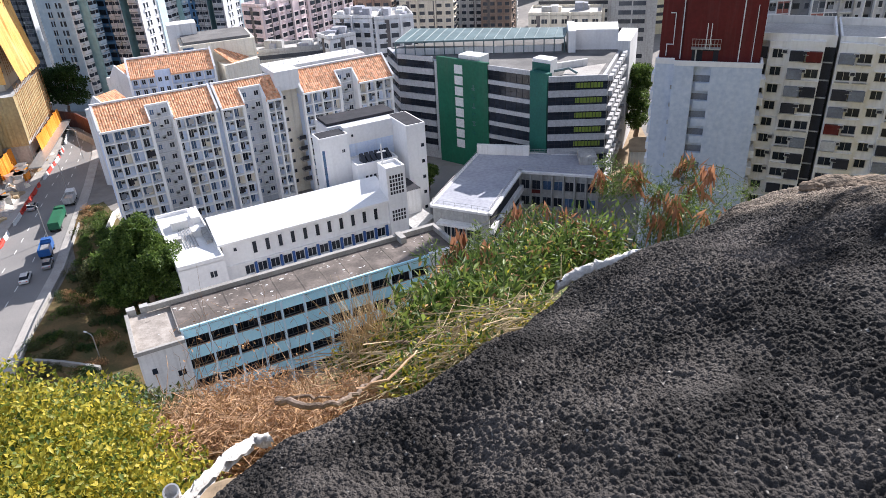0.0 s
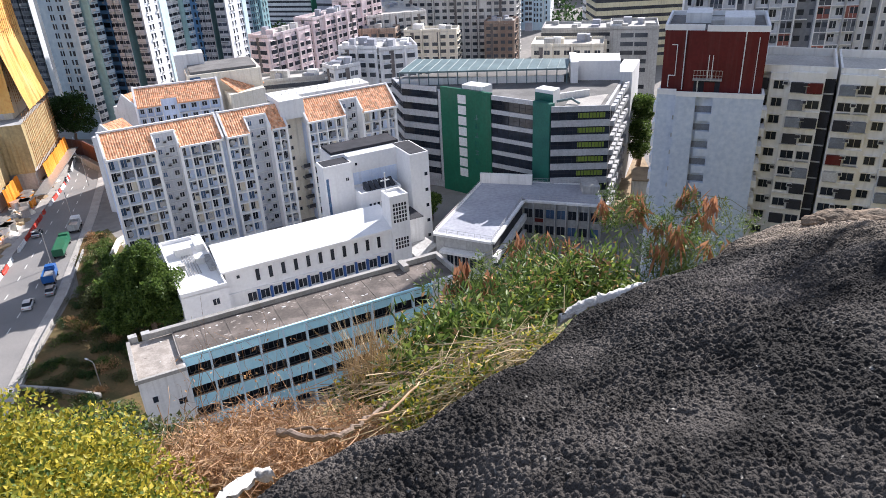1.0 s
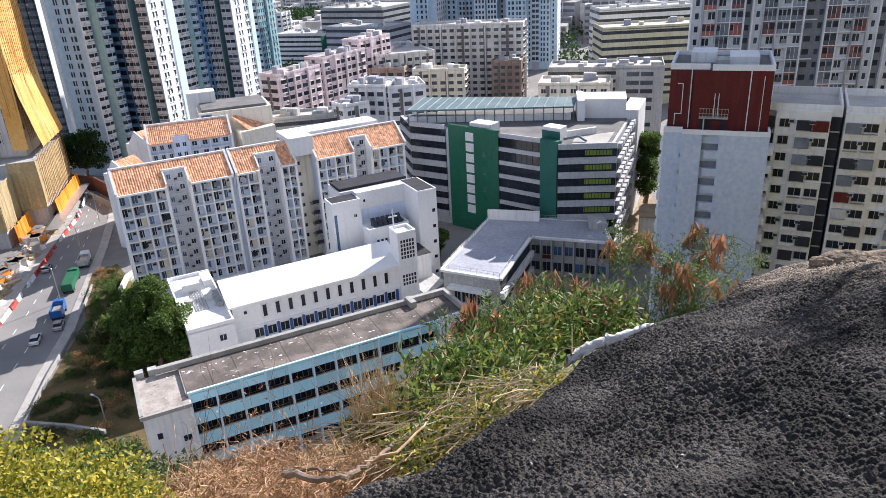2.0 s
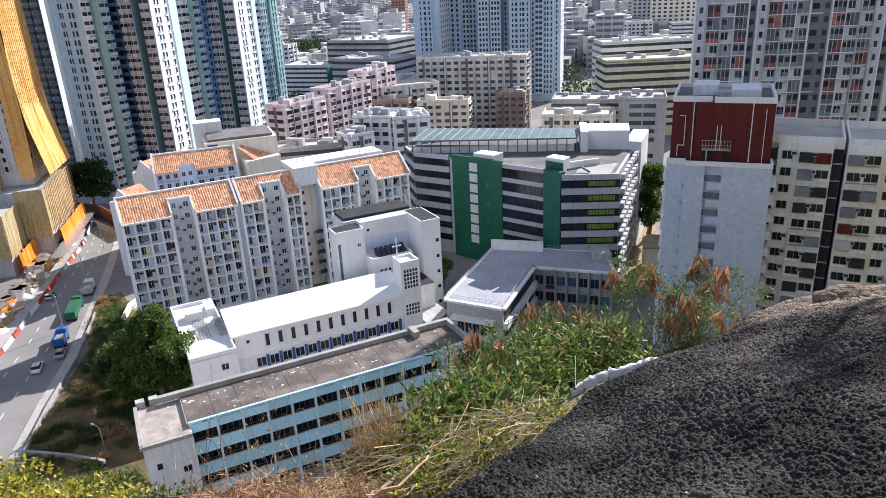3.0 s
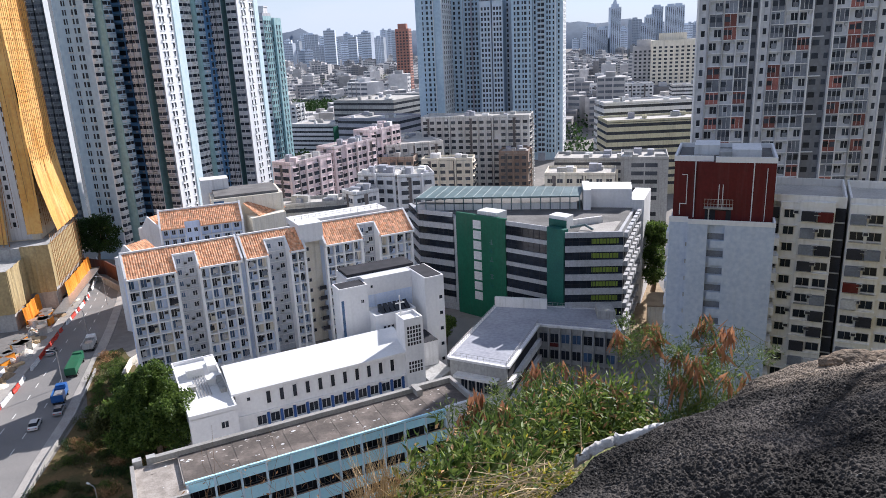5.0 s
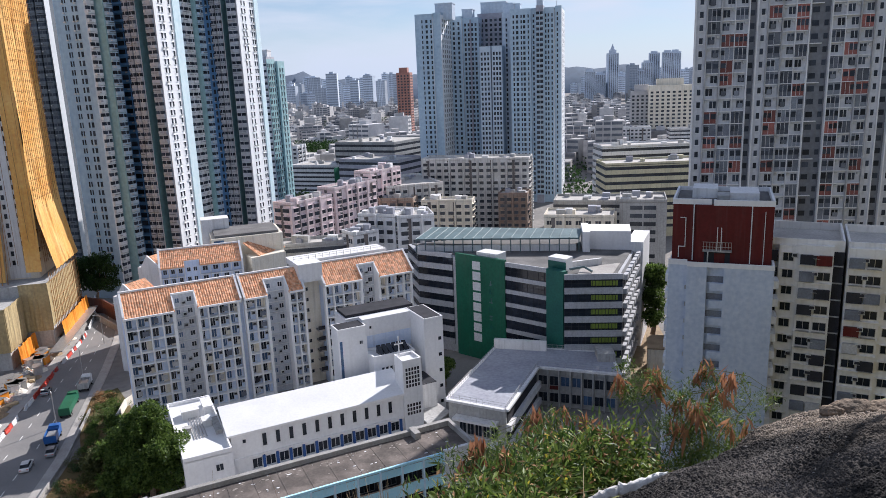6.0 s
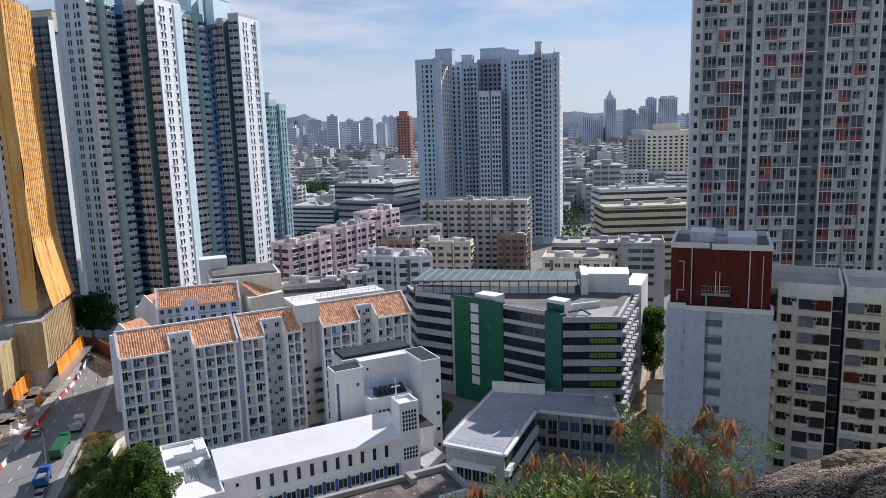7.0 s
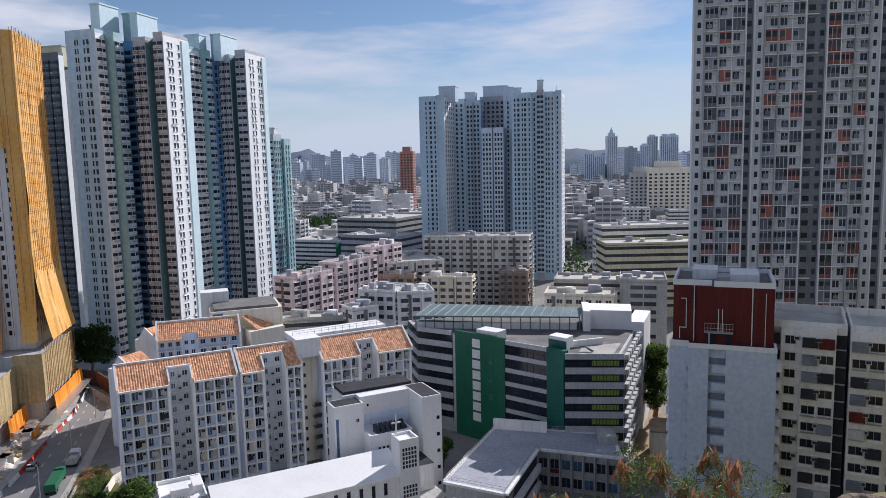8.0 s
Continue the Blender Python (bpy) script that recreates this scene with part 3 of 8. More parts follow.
# ---- student hostel with orange tiled roofs ----
def tiled_slope(ob, P, u0, u1, v0, v1, z0, z1, m=None, notch=None):
    """A pitched roof: a sloping bed with laid rows of tiles; notch (ua, ub, v) leaves a dormer shaft free."""
    n, rng = Vector((0, -(z1 - z0), v1 - v0)).normalized(), random.Random(int(u0 * 10))

    def pt(u, v, lift=0.0):
        x, y = P(u, v - 0)
        return (x, y, z0 + (z1 - z0) * (v - v0) / (v1 - v0) + lift)
    g = Geo()
    spans = [(u0, u1, v0, v1)] if not notch else [(u0, notch[0], v0, v1), (notch[1], u1, v0, v1), (notch[0], notch[1], notch[2], v1)]
    for a, b, c, d in spans:
        k = len(g.v)
        g.v += [pt(a, c), pt(b, c), pt(b, d), pt(a, d), pt(a, c, -0.25), pt(b, c, -0.25), pt(b, d, -0.25), pt(a, d, -0.25)]
        g.f += [tuple(k + i for i in q) for q in ((0, 1, 2, 3), (7, 6, 5, 4), (0, 4, 5, 1), (1, 5, 6, 2), (2, 6, 7, 3), (3, 7, 4, 0))]
        g.m += [0] * 6
    roof = part("roof", g, TILE, ob, "orange clay tiled roof")
    t = Geo()
    for a, b, c, d in spans:
        ny, nx = max(1, int((d - c) / 0.62)), max(1, int((b - a) / 0.5))
        for j in range(ny):
            v = c + (d - c) * j / ny
            w = c + (d - c) * (j + 1.12) / ny
            w = min(w, d)
            for i in range(nx):
                p, q = a + (b - a) * (i + 0.04) / nx, a + (b - a) * (i + 0.96) / nx
                k = len(t.v)
                lf = 0.05 + 0.05 * rng.random()
                mid = (p + q) / 2
                t.v += [pt(p, v, 0.03), pt(mid, v, lf + 0.06), pt(q, v, 0.03), pt(p, w, 0.02), pt(mid, w, lf), pt(q, w, 0.02)]
                t.f += [(k, k + 1, k + 4, k + 3), (k + 1, k + 2, k + 5, k + 4), (k, k + 2, k + 1)]
                t.m += [0] * 3
    part("tile_field", t, TILE, roof, kind="stuff")


def hostel():
    P = vec((-68.9, 140.0), 28.2)
    ze, fh, floors = 25.0, 2.62, 9
    ob = thing("student_hostel", "long white hostel with gridded balconies and orange tiled roofs", "apartment building")
    for a, b in ((0, 10.2), (14.9, 24.2), (24.2, 30.3), (35.2, 38.8)):
        part("wall", Geo().prism([P(a, 1.3), P(b, 1.3), P(b, 10.5), P(a, 10.5)], -1, ze), PALE_BLUE, ob, "pale blue back wall of the balconies")
    part("wall", Geo().prism([P(38.8, 4), P(43.8, 4), P(43.8, 10.5), P(38.8, 10.5)], -1, ze + 3.8), CREAM, ob, "cream stair tower wall")
    for a, b in ((43.8, 53.4), (57.8, 66.9)):
        part("wall", Geo().prism([P(a, 1.3), P(b, 1.3), P(b, 10.5), P(a, 10.5)], -1, ze), PALE_BLUE, ob)
    f = Face(ob, P(0, 1.3), P(66.9, 1.3))
    rng = random.Random(5)
    for u0, u1, n in ((0, 10.2, 4), (14.9, 23.9, 4), (25.0, 30.3, 2), (35.2, 39.1, 2), (43.8, 53.4, 4), (57.8, 66.9, 4)):
        st = (u1 - u0) / n
        for i in range(n + 1):
            t = 0.24 if i in (0, n) else 0.13
            a = min(max(u0 + st * i, u0 + t), u1 - t)
            f.slab("fin", a - t, a + t, 0, 1.35, -1, ze, GRID_WHITE)
        for k in range(floors + 1):
            z = ze - k * fh
            f.slab("balcony_slab", u0, u1, 0, 1.3, z - 0.2, z + (0.02 if k else 0.3), GRID_WHITE)
            if k == floors:
                break
            for i in range(n):
                a = u0 + st * i
                f.window(a + st * 0.12, z - fh + 0.2, st * 0.5, 2.1, 0.0, 2, WHITE_METAL, GLASS if rng.random() < 0.55 else GLASS_BLUE)
                f.slab("balcony_partition", a + st * 0.5, a + st - 0.1, 0.02, 0.06, z - fh + 0.0, z - 0.16, rng.choice([PALE_BLUE, PALE_BLUE, CREAM])) if rng.random() < 0.5 else None
                if rng.random() < 0.45:
                    f.ac(a + st * 0.74, z - fh + 1.4, 0.05)
                if rng.random() < 0.35:
                    f.slab("laundry", a + st * 0.3, a + st * rng.uniform(0.5, 0.85), 0.95, 1.0, z - fh + 0.8, z - fh + 1.9, rng.choice([DARK, GREY_PANEL, DARK, FLOOR_SLAB]))
    for u0, u1 in ((10.2, 14.9), (30.3, 35.2), (53.4, 57.8)):
        f.slab("shaft_wall", u0, u1, -9.0, -1.7, -1, ze + 3.0, SHAFT_GREY, "recessed pale grey shaft wall")
        f.slab("shaft_parapet", u0 - 0.1, u1 + 0.1, -2.0, -1.55, ze + 3.0, ze + 3.35, GRID_WHITE)
        for c in (u0 - 0.15, u1 - 0.15):
            g = Geo()
            for du in (0, 0.3):
                g.v += [(*P(c + du, -0.1), -1), (*P(c + du, 3.2), -1), (*P(c + du, 3.2), ze + 3.4), (*P(c + du, -0.1), ze + 1.0)]
            g.f += [(0, 1, 2, 3), (7, 6, 5, 4), (0, 4, 5, 1), (1, 5, 6, 2), (2, 6, 7, 3), (3, 7, 4, 0)]
            g.m += [0] * 6
            part("cheek_wall", g, GRID_WHITE, ob, "white cheek wall of the shaft")
        for k in range(-1, floors):
            z = ze - (k + 1) * fh
            f.window(u0 + 0.6, z + 1.0, 0.9, 1.2, -1.69, 2, WHITE_METAL, GLASS_BLUE)
            f.window(u1 - 1.7, z + 1.0, 1.1, 1.2, -1.69, 2, WHITE_METAL, GLASS)
            if rng.random() < 0.7:
                f.ac(u0 + (u1 - u0) * 0.5, z + 0.8, -1.69)
            f.slab("ledge", u0 + 0.15, u1 - 0.15, -1.7, -1.4, z + 0.1, z + 0.22, WHITE)
    s = Face(ob, P(38.8, 4), P(43.8, 4))
    for k in range(floors):
        s.window(0.9, ze - (k + 1) * fh + 1.1, 1.3, 0.95, 0.0, 2, METAL, GLASS)
    # escape balconies on the stair tower's far side
    for k in range(5):
        s.slab("escape_landing", 3.4, 5.0, 0, 2.2, 3 + k * fh, 3.35 + k * fh, CONCRETE)
        s.slab("escape_rail", 3.4, 5.0, 2.1, 2.2, 3.35 + k * fh, 4.3 + k * fh, DARK)
    # pitched roofs, gable walls and shaft dormers
    for u0, u1, notch in ((0, 24.2, (10.2, 14.9, 3.2)), (25.0, 38.8, (30.3, 35.2, 3.2)), (43.8, 66.9, (53.4, 57.8, 3.2))):
        tiled_slope(ob, P, u0, u1, -0.4, 5.4, ze + 0.3, ze + 4.6, notch=notch)
        part("roof", Geo().prism([P(u0, 5.4), P(u1, 5.4), P(u1, 10.6), P(u0, 10.6)], ze, ze + 0.4), TILE, ob, "orange tiled rear slope")
        part("ridge", Geo().box(u0, u1, 5.2, 5.75, ze + 0.3, ze + 4.85, 0, (*P(0, 0), 28.2)), WHITE, ob)
        for a in (u0 - 0.15, u1 - 0.15):
            g, k = Geo(), 0
            for du in (0, 0.45):
                g.v += [(*P(a + du, -0.5), ze - 0.3), (*P(a + du, 5.6), ze - 0.3), (*P(a + du, 5.6), ze + 5.0), (*P(a + du, -0.5), ze + 0.75)]
            g.f += [(0, 1, 2, 3), (7, 6, 5, 4), (0, 4, 5, 1), (1, 5, 6, 2), (2, 6, 7, 3), (3, 7, 4, 0)]
            g.m += [0] * 6
            part("gable_wall", g, WHITE, ob)
        for c, d in ((u0, notch[0] - 0.15), (notch[1] + 0.15, u1)):
            part("gutter", Geo().box(c, d, -0.75, -0.4, ze - 0.05, ze + 0.35, 0, (*P(0, 0), 28.2)), GRID_WHITE, ob)
    # stair tower head and service deck
    part("stair_head", Geo().prism([P(38.4, 1.8), P(44.2, 1.8), P(44.2, 9), P(38.4, 9)], ze + 1.2, ze + 5.6), WHITE_CLEAN, ob, "white stair tower head")
    deck = part("service_deck", Geo().prism([P(38.6, 6.5), P(63, 6.5), P(63, 13), P(38.6, 13)], ze + 4.0, ze + 5.4), WHITE, ob)
    g = Geo()
    for i in range(14):
        g.tube([(*P(39 + i * 1.8, 6.8), ze + 5.4), (*P(39 + i * 1.8, 6.8), ze + 6.5)], 0.05, 0.05, 0, 4)
    for z in (5.95, 6.5):
        g.tube([(*P(38.8, 6.8), ze + z), (*P(62.8, 6.8), ze + z)], 0.04, 0.04, 0, 4)
    part("railing", g, METAL, deck)
    return ob


def hostel_wing():
    """The rear wing of the hostel, seen over the front roofs."""
    P = vec((-78.0, 183.0), 21.0)
    ze, fh = 25.0, 2.62
    ob = thing("hostel_wing", "rear white hostel wing with orange tiled roofs and gables", "apartment building")
    part("wall", Geo().prism([P(0, 1.2), P(21, 1.2), P(21, 11), P(0, 11)], 0, ze), PALE_BLUE, ob)
    f = Face(ob, P(0, 1.2), P(21, 1.2))
    for u0, u1, n in ((0, 6, 3), (10, 21, 4)):
        st = (u1 - u0) / n
        for i in range(n + 1):
            f.slab("fin", u0 + st * i - 0.12, u0 + st * i + 0.12, 0, 1.3, 0, ze, WHITE)
        for k in range(6):
            f.slab("balcony_slab", u0, u1, 0, 1.25, ze - k * fh - 0.16, ze - k * fh, WHITE)
            for i in range(n):
                f.window(u0 + st * i + st * 0.25, ze - k * fh - fh + 0.8, st * 0.5, 1.3)
    f.slab("shaft_wall", 6, 10, -0.2, 0.05, 0, ze + 1.4, PALE_BLUE)
    for k in range(6):
        f.window(6.6, ze - k * fh - 1.6, 1.0, 1.2, 0.06)
        f.window(8.3, ze - k * fh - 1.6, 1.0, 1.2, 0.06)
    tiled_slope(ob, P, 0, 21, -0.4, 5.4, ze + 0.3, ze + 4.2, notch=(6, 10, 1.5))
    part("ridge", Geo().box(0, 21, 5.2, 5.7, ze, ze + 4.5, 0, (*P(0, 0), 21.0)), WHITE, ob)
    for a, w in ((-0.5, 0.5), (21, 0.5)):
        g = Geo()
        for du in (0, w):
            g.v += [(*P(a + du, -0.5), ze - 4), (*P(a + du, 11), ze - 4), (*P(a + du, 5.5), ze + 4.8), (*P(a + du, -0.5), ze + 0.7)]
        g.f += [(0, 1, 2, 3), (7, 6, 5, 4), (0, 4, 5, 1), (1, 5, 6, 2), (2, 6, 7, 3), (3, 7, 4, 0)]
        g.m += [0] * 6
        part("gable_wall", g, WHITE, ob)
    # lower gabled roofs on the street side
    for o, deg, ln, z in (((-83.5, 196.0), 66.0, 9.0, 22.0), ((-79.5, 171.0), 66.0, 7.0, 20.5)):
        Q = vec(o, deg)
        part("wall", Geo().prism([Q(0, 0), Q(ln, 0), Q(ln, 9), Q(0, 9)], 0, z), WHITE, ob)
        tiled_slope(ob, Q, 0, ln, -0.3, 4.6, z, z + 3.4)
        g = Geo()
        for du in (-0.3, 0.1):
            g.v += [(*Q(du, -0.4), z - 2), (*Q(du, 9), z - 2), (*Q(du, 4.6), z + 3.8), (*Q(du, -0.4), z + 0.3)]
        g.f += [(0, 1, 2, 3), (7, 6, 5, 4), (0, 4, 5, 1), (1, 5, 6, 2), (2, 6, 7, 3), (3, 7, 4, 0)]
        g.m += [0] * 6
        part("gable_wall", g, WHITE, ob)
    # white assembly block with a skylight behind, and its side roofs
    part("wall", Geo().prism([P(14, 8), P(34, 8), P(34, 24), P(14, 24)], 0, ze + 5.2), CREAM, ob)
    part("roof", Geo().prism([P(15, 9), P(33, 9), P(33, 23), P(15, 23)], ze + 5, ze + 5.9), ROOF_GREY, ob)
    part("skylight", Geo().prism([P(14.6, 7.7), P(17.4, 7.7), P(17.4, 8.2), P(14.6, 8.2)], ze + 2.4, ze + 4.6), GLASS_BLUE, ob)
    part("wall", Geo().prism([P(12, 20), P(20, 20), P(20, 26), P(12, 26)], ze, ze + 9.0), WHITE, ob)
    tiled_slope(ob, vec(P(26, 3), 66), 0, 12, -0.4, 5, ze + 0.2, ze + 3.6)
    part("wall", Geo().prism([P(24, 1), P(34, 5), P(32, 16), P(22, 12)], 0, ze + 0.1), CREAM, ob)
    return ob


hostel()
hostel_wing()


# ---- chapel with its towers ----
def chapel():
    P = vec((-25.0, 138.0), 27.0)
    A = (-25.0, 138.0, 27.0)
    ob = thing("chapel", "white chapel hall with pitched white roof and cross tower", "church")
    part("wall", Geo().prism([P(-24.5, -15), P(9, -15), P(9, -6), P(-24.5, -6)], -1, 12), WHITE_CLEAN, ob)
    g = Geo()
    g.v += [(*P(-25.2, -15.7), 11.9), (*P(9.6, -15.7), 11.9), (*P(9.6, -7.5), 14.2), (*P(-25.2, -7.5), 14.2), (*P(-25.2, -15.7), 11.5), (*P(9.6, -15.7), 11.5), (*P(9.6, -7.5), 13.8), (*P(-25.2, -7.5), 13.8),
            (*P(9.6, -4.5), 12.5), (*P(-25.2, -4.5), 12.5)]
    g.f += [(0, 1, 2, 3), (7, 6, 5, 4), (0, 4, 5, 1), (1, 5, 6, 2), (3, 7, 4, 0), (3, 2, 8, 9)]
    g.m += [0] * 6
    part("roof", g, ROOF_WHITE, ob, "smooth white pitched roof")
    f = Face(ob, P(-24.5, -15), P(9, -15))
    for i in range(11):
        u = 5.4 + i * 2.45
        f.window(u, 8.2, 0.85, 2.5, 0.02, 1, WHITE_METAL, GLASS)
        f.slab("window_surround", u - 0.12, u, 0, 0.22, 8.0, 10.9, WHITE_CLEAN)
        f.slab("window_surround", u + 0.85, u + 0.97, 0, 0.22, 8.0, 10.9, WHITE_CLEAN)
    f.window(1.9, 9.6, 0.7, 0.8, 0.02, 1)
    f.slab("string_course", 0, 33.5, 0, 0.25, 6.6, 6.95, WHITE_CLEAN)
    for i in range(12):
        u = 3.3 + i * 2.45
        f.window(u, 4.3, 1.75, 1.9, 0.02, 2, WHITE_METAL, GLASS)
        f.slab("pier", u + 1.87, u + 2.33, 0, 0.45, 2.2, 6.5, DEEP_BLUE, "blue painted pier")
        f.slab("ledge", u - 0.1, u + 1.85, 0, 0.4, 4.0, 4.25, WHITE)
    # flat-roofed vestry
    foot = [P(-33, -19.5), P(-25.0, -19.5), P(-25.0, 5), P(-33, 5)]
    part("wall", Geo().prism(foot, -1, 11), WHITE_CLEAN, ob, "low white vestry wall")
    part("roof", Geo().prism(foot, 10.8, 11.02), ROOF_WHITE, ob, "white flat vestry roof")
    part("parapet", parapet(Geo(), foot, 11, 0.7, 0.3), WHITE_CLEAN, ob)
    Face(ob, foot[0], foot[1]).window(5.0, 8.0, 1.3, 1.3, 0.03)
    for u, v, w, d, h in ((-31, -3, 3, 3, 1.6), (-28, -8, 1.5, 2, 1.2), (-27, -2, 1.6, 4.5, 1.3), (-26.4, -12, 1.0, 6, 0.7), (-31.5, -9, 1.2, 1.2, 0.9)):
        part("roof_plant", Geo().box(u, u + w, v, v + d, 11, 11 + h, 0, A).box(u - 0.1, u + w + 0.1, v - 0.1, v + d + 0.1, 11 + h, 11.12 + h, 0, A), GREY_WALL if w < 1.3 else WHITE, ob)
    g = Geo()
    for i in range(5):
        g.tube([(*P(-30 + i * 0.5, -12), 11.2), (*P(-30 + i * 0.5, 0), 11.2)], 0.09, 0.09, 0, 5)
    part("pipes", g, METAL, ob)
    # cross tower
    foot = [P(8.6, -15.8), P(12.6, -15.8), P(12.6, -11.6), P(8.6, -11.6)]
    part("wall", Geo().prism(foot, -1, 18.2), WHITE_CLEAN, ob, "white cross tower")
    part("parapet", parapet(Geo(), foot, 18.2, 0.5, 0.3), WHITE_CLEAN, ob)
    t = Face(ob, foot[0], foot[1])
    for z0, n in ((13.0, 5), (7.2, 3)):
        for k in range(n):
            for i in range(5):
                # dark box on the wall for the shade of each grille hole
                part("grille_opening", Geo().box(0.55 + i * 0.62, 0.95 + i * 0.62, -0.05, 0, z0 + k * 0.85, z0 + 0.6 + k * 0.85, 0, t.at()), DARK, ob)
    x, y = P(9.4, -12.4)
    part("cross", Geo().box(-0.11, 0.11, -0.11, 0.11, 18.2, 22.6, 0, (x, y, 27)).box(-0.95, 0.95, -0.1, 0.1, 20.9, 21.12, 0, (x, y, 27)), WHITE_METAL, ob, "white roof cross")
    # stair tower with a dark flat cap
    for u0, u1, v0, v1, zt in ((0.6, 6.9, -1.2, 3.2, 21.8), (18.0, 22.4, -6.0, 3.5, 22.4)):
        foot = [P(u0, v0), P(u1, v0), P(u1, v1), P(u0, v1)]
        part("wall", Geo().prism(foot, -1, zt), WHITE_CLEAN, ob)
        part("cap", Geo().prism([P(u0 + .3, v0 + .3), P(u1 - .3, v0 + .3), P(u1 - .3, v1 - .3), P(u0 + .3, v1 - .3)], zt, zt + 0.35), DARK, ob, "dark flat roof cap")
        part("parapet", parapet(Geo(), foot, zt, 0.3, 0.3), WHITE_CLEAN, ob)
    a = Face(ob, P(0.6, -1.2), P(6.9, -1.2))
    a.window(4.6, 18.2, 0.75, 0.8, 0.02, 2)
    part("glass_strip", Geo().box(0.35, 0.9, -0.06, 0, 2, 19.5, 0, a.at()), GLASS_BLUE, ob, "tall blue glazed strip")
    b = Face(ob, P(18.0, -6.0), P(22.4, -6.0))
    for k in range(5):
        b.window(3.1, 3.0 + k * 3.6, 0.85, 0.9, 0.02, 1)
    # hall behind the towers
    foot = [P(6.9, 1.0), P(18.0, 1.0), P(18.0, 10.5), P(4, 10.5), P(4, 3.2), P(6.9, 3.2)]
    part("wall", Geo().prism(foot, -1, 22.6), WHITE_CLEAN, ob)
    part("cap", Geo().prism([P(4.3, 4), P(20, 4), P(20, 10), P(4.3, 10)], 22.6, 23.2), DARK, ob, "dark flat roof")
    h = Face(ob, P(6.9, 1.0), P(18.0, 1.0))
    h.window(1.4, 20.3, 0.6, 0.7, 0.02, 1)
    h.slab("blue_band", 0.2, 11.0, 0, 0.05, 15.0, 18.8, PALE_BLUE, "pale blue recessed band")
    foot = [P(6.9, -4.6), P(16.2, -4.6), P(16.2, 1.0), P(6.9, 1.0)]
    part("wall", Geo().prism(foot, -1, 15.6), WHITE_CLEAN, ob)
    part("parapet", parapet(Geo(), foot, 15.6, 0.5, 0.3), WHITE_CLEAN, ob)
    k = Face(ob, foot[0], foot[1])
    for i in range(8):
        k.window(1.6 + i * 0.92, 12.4, 0.7, 1.1, 0.02, 1, WHITE_METAL, GLASS)
    for i in range(6):
        g = Geo()
        x0, x1 = 1.9 + i * 1.15, 2.8 + i * 1.15
        g.v += [(*P(6.9 + q, v), z) for q, v, z in ((x0, -3.6, 15.75), (x1, -3.6, 15.75), (x1, -1.2, 17.2), (x0, -1.2, 17.2), (x0, -1.2, 15.6), (x1, -1.2, 15.6))]
        g.f += [(0, 1, 2, 3), (2, 5, 4, 3), (0, 3, 4), (1, 5, 2)]
        g.m += [0] * 4
        part("skylight", g, GLASS, ob, "sloping dark skylight")
    foot = [P(6.9, -11.0), P(18.0, -11.0), P(18.0, -4.6), P(6.9, -4.6)]
    part("wall", Geo().prism(foot, -1, 10.6), WHITE, ob)
    part("roof", Geo().prism(foot, 10.5, 10.62), DARK, ob, "dark service roof")
    for u, v in ((8.0, -6.5), (10.5, -6.2), (13.0, -7.5)):
        part("roof_plant", Geo().box(u, u + 1.6, v, v + 1.2, 10.6, 12.0, 0, A).box(u + 0.2, u + 0.8, v - 0.05, v, 10.9, 11.7, 0, A), AC_WHITE, ob)
    foot = [P(12.6, -19), P(19, -15), P(18.5, -9), P(13, -9)]
    part("wall", Geo().prism(foot, -1, 5.2), GREY_WALL, ob, "low curved grey annexe")
    return ob


chapel()


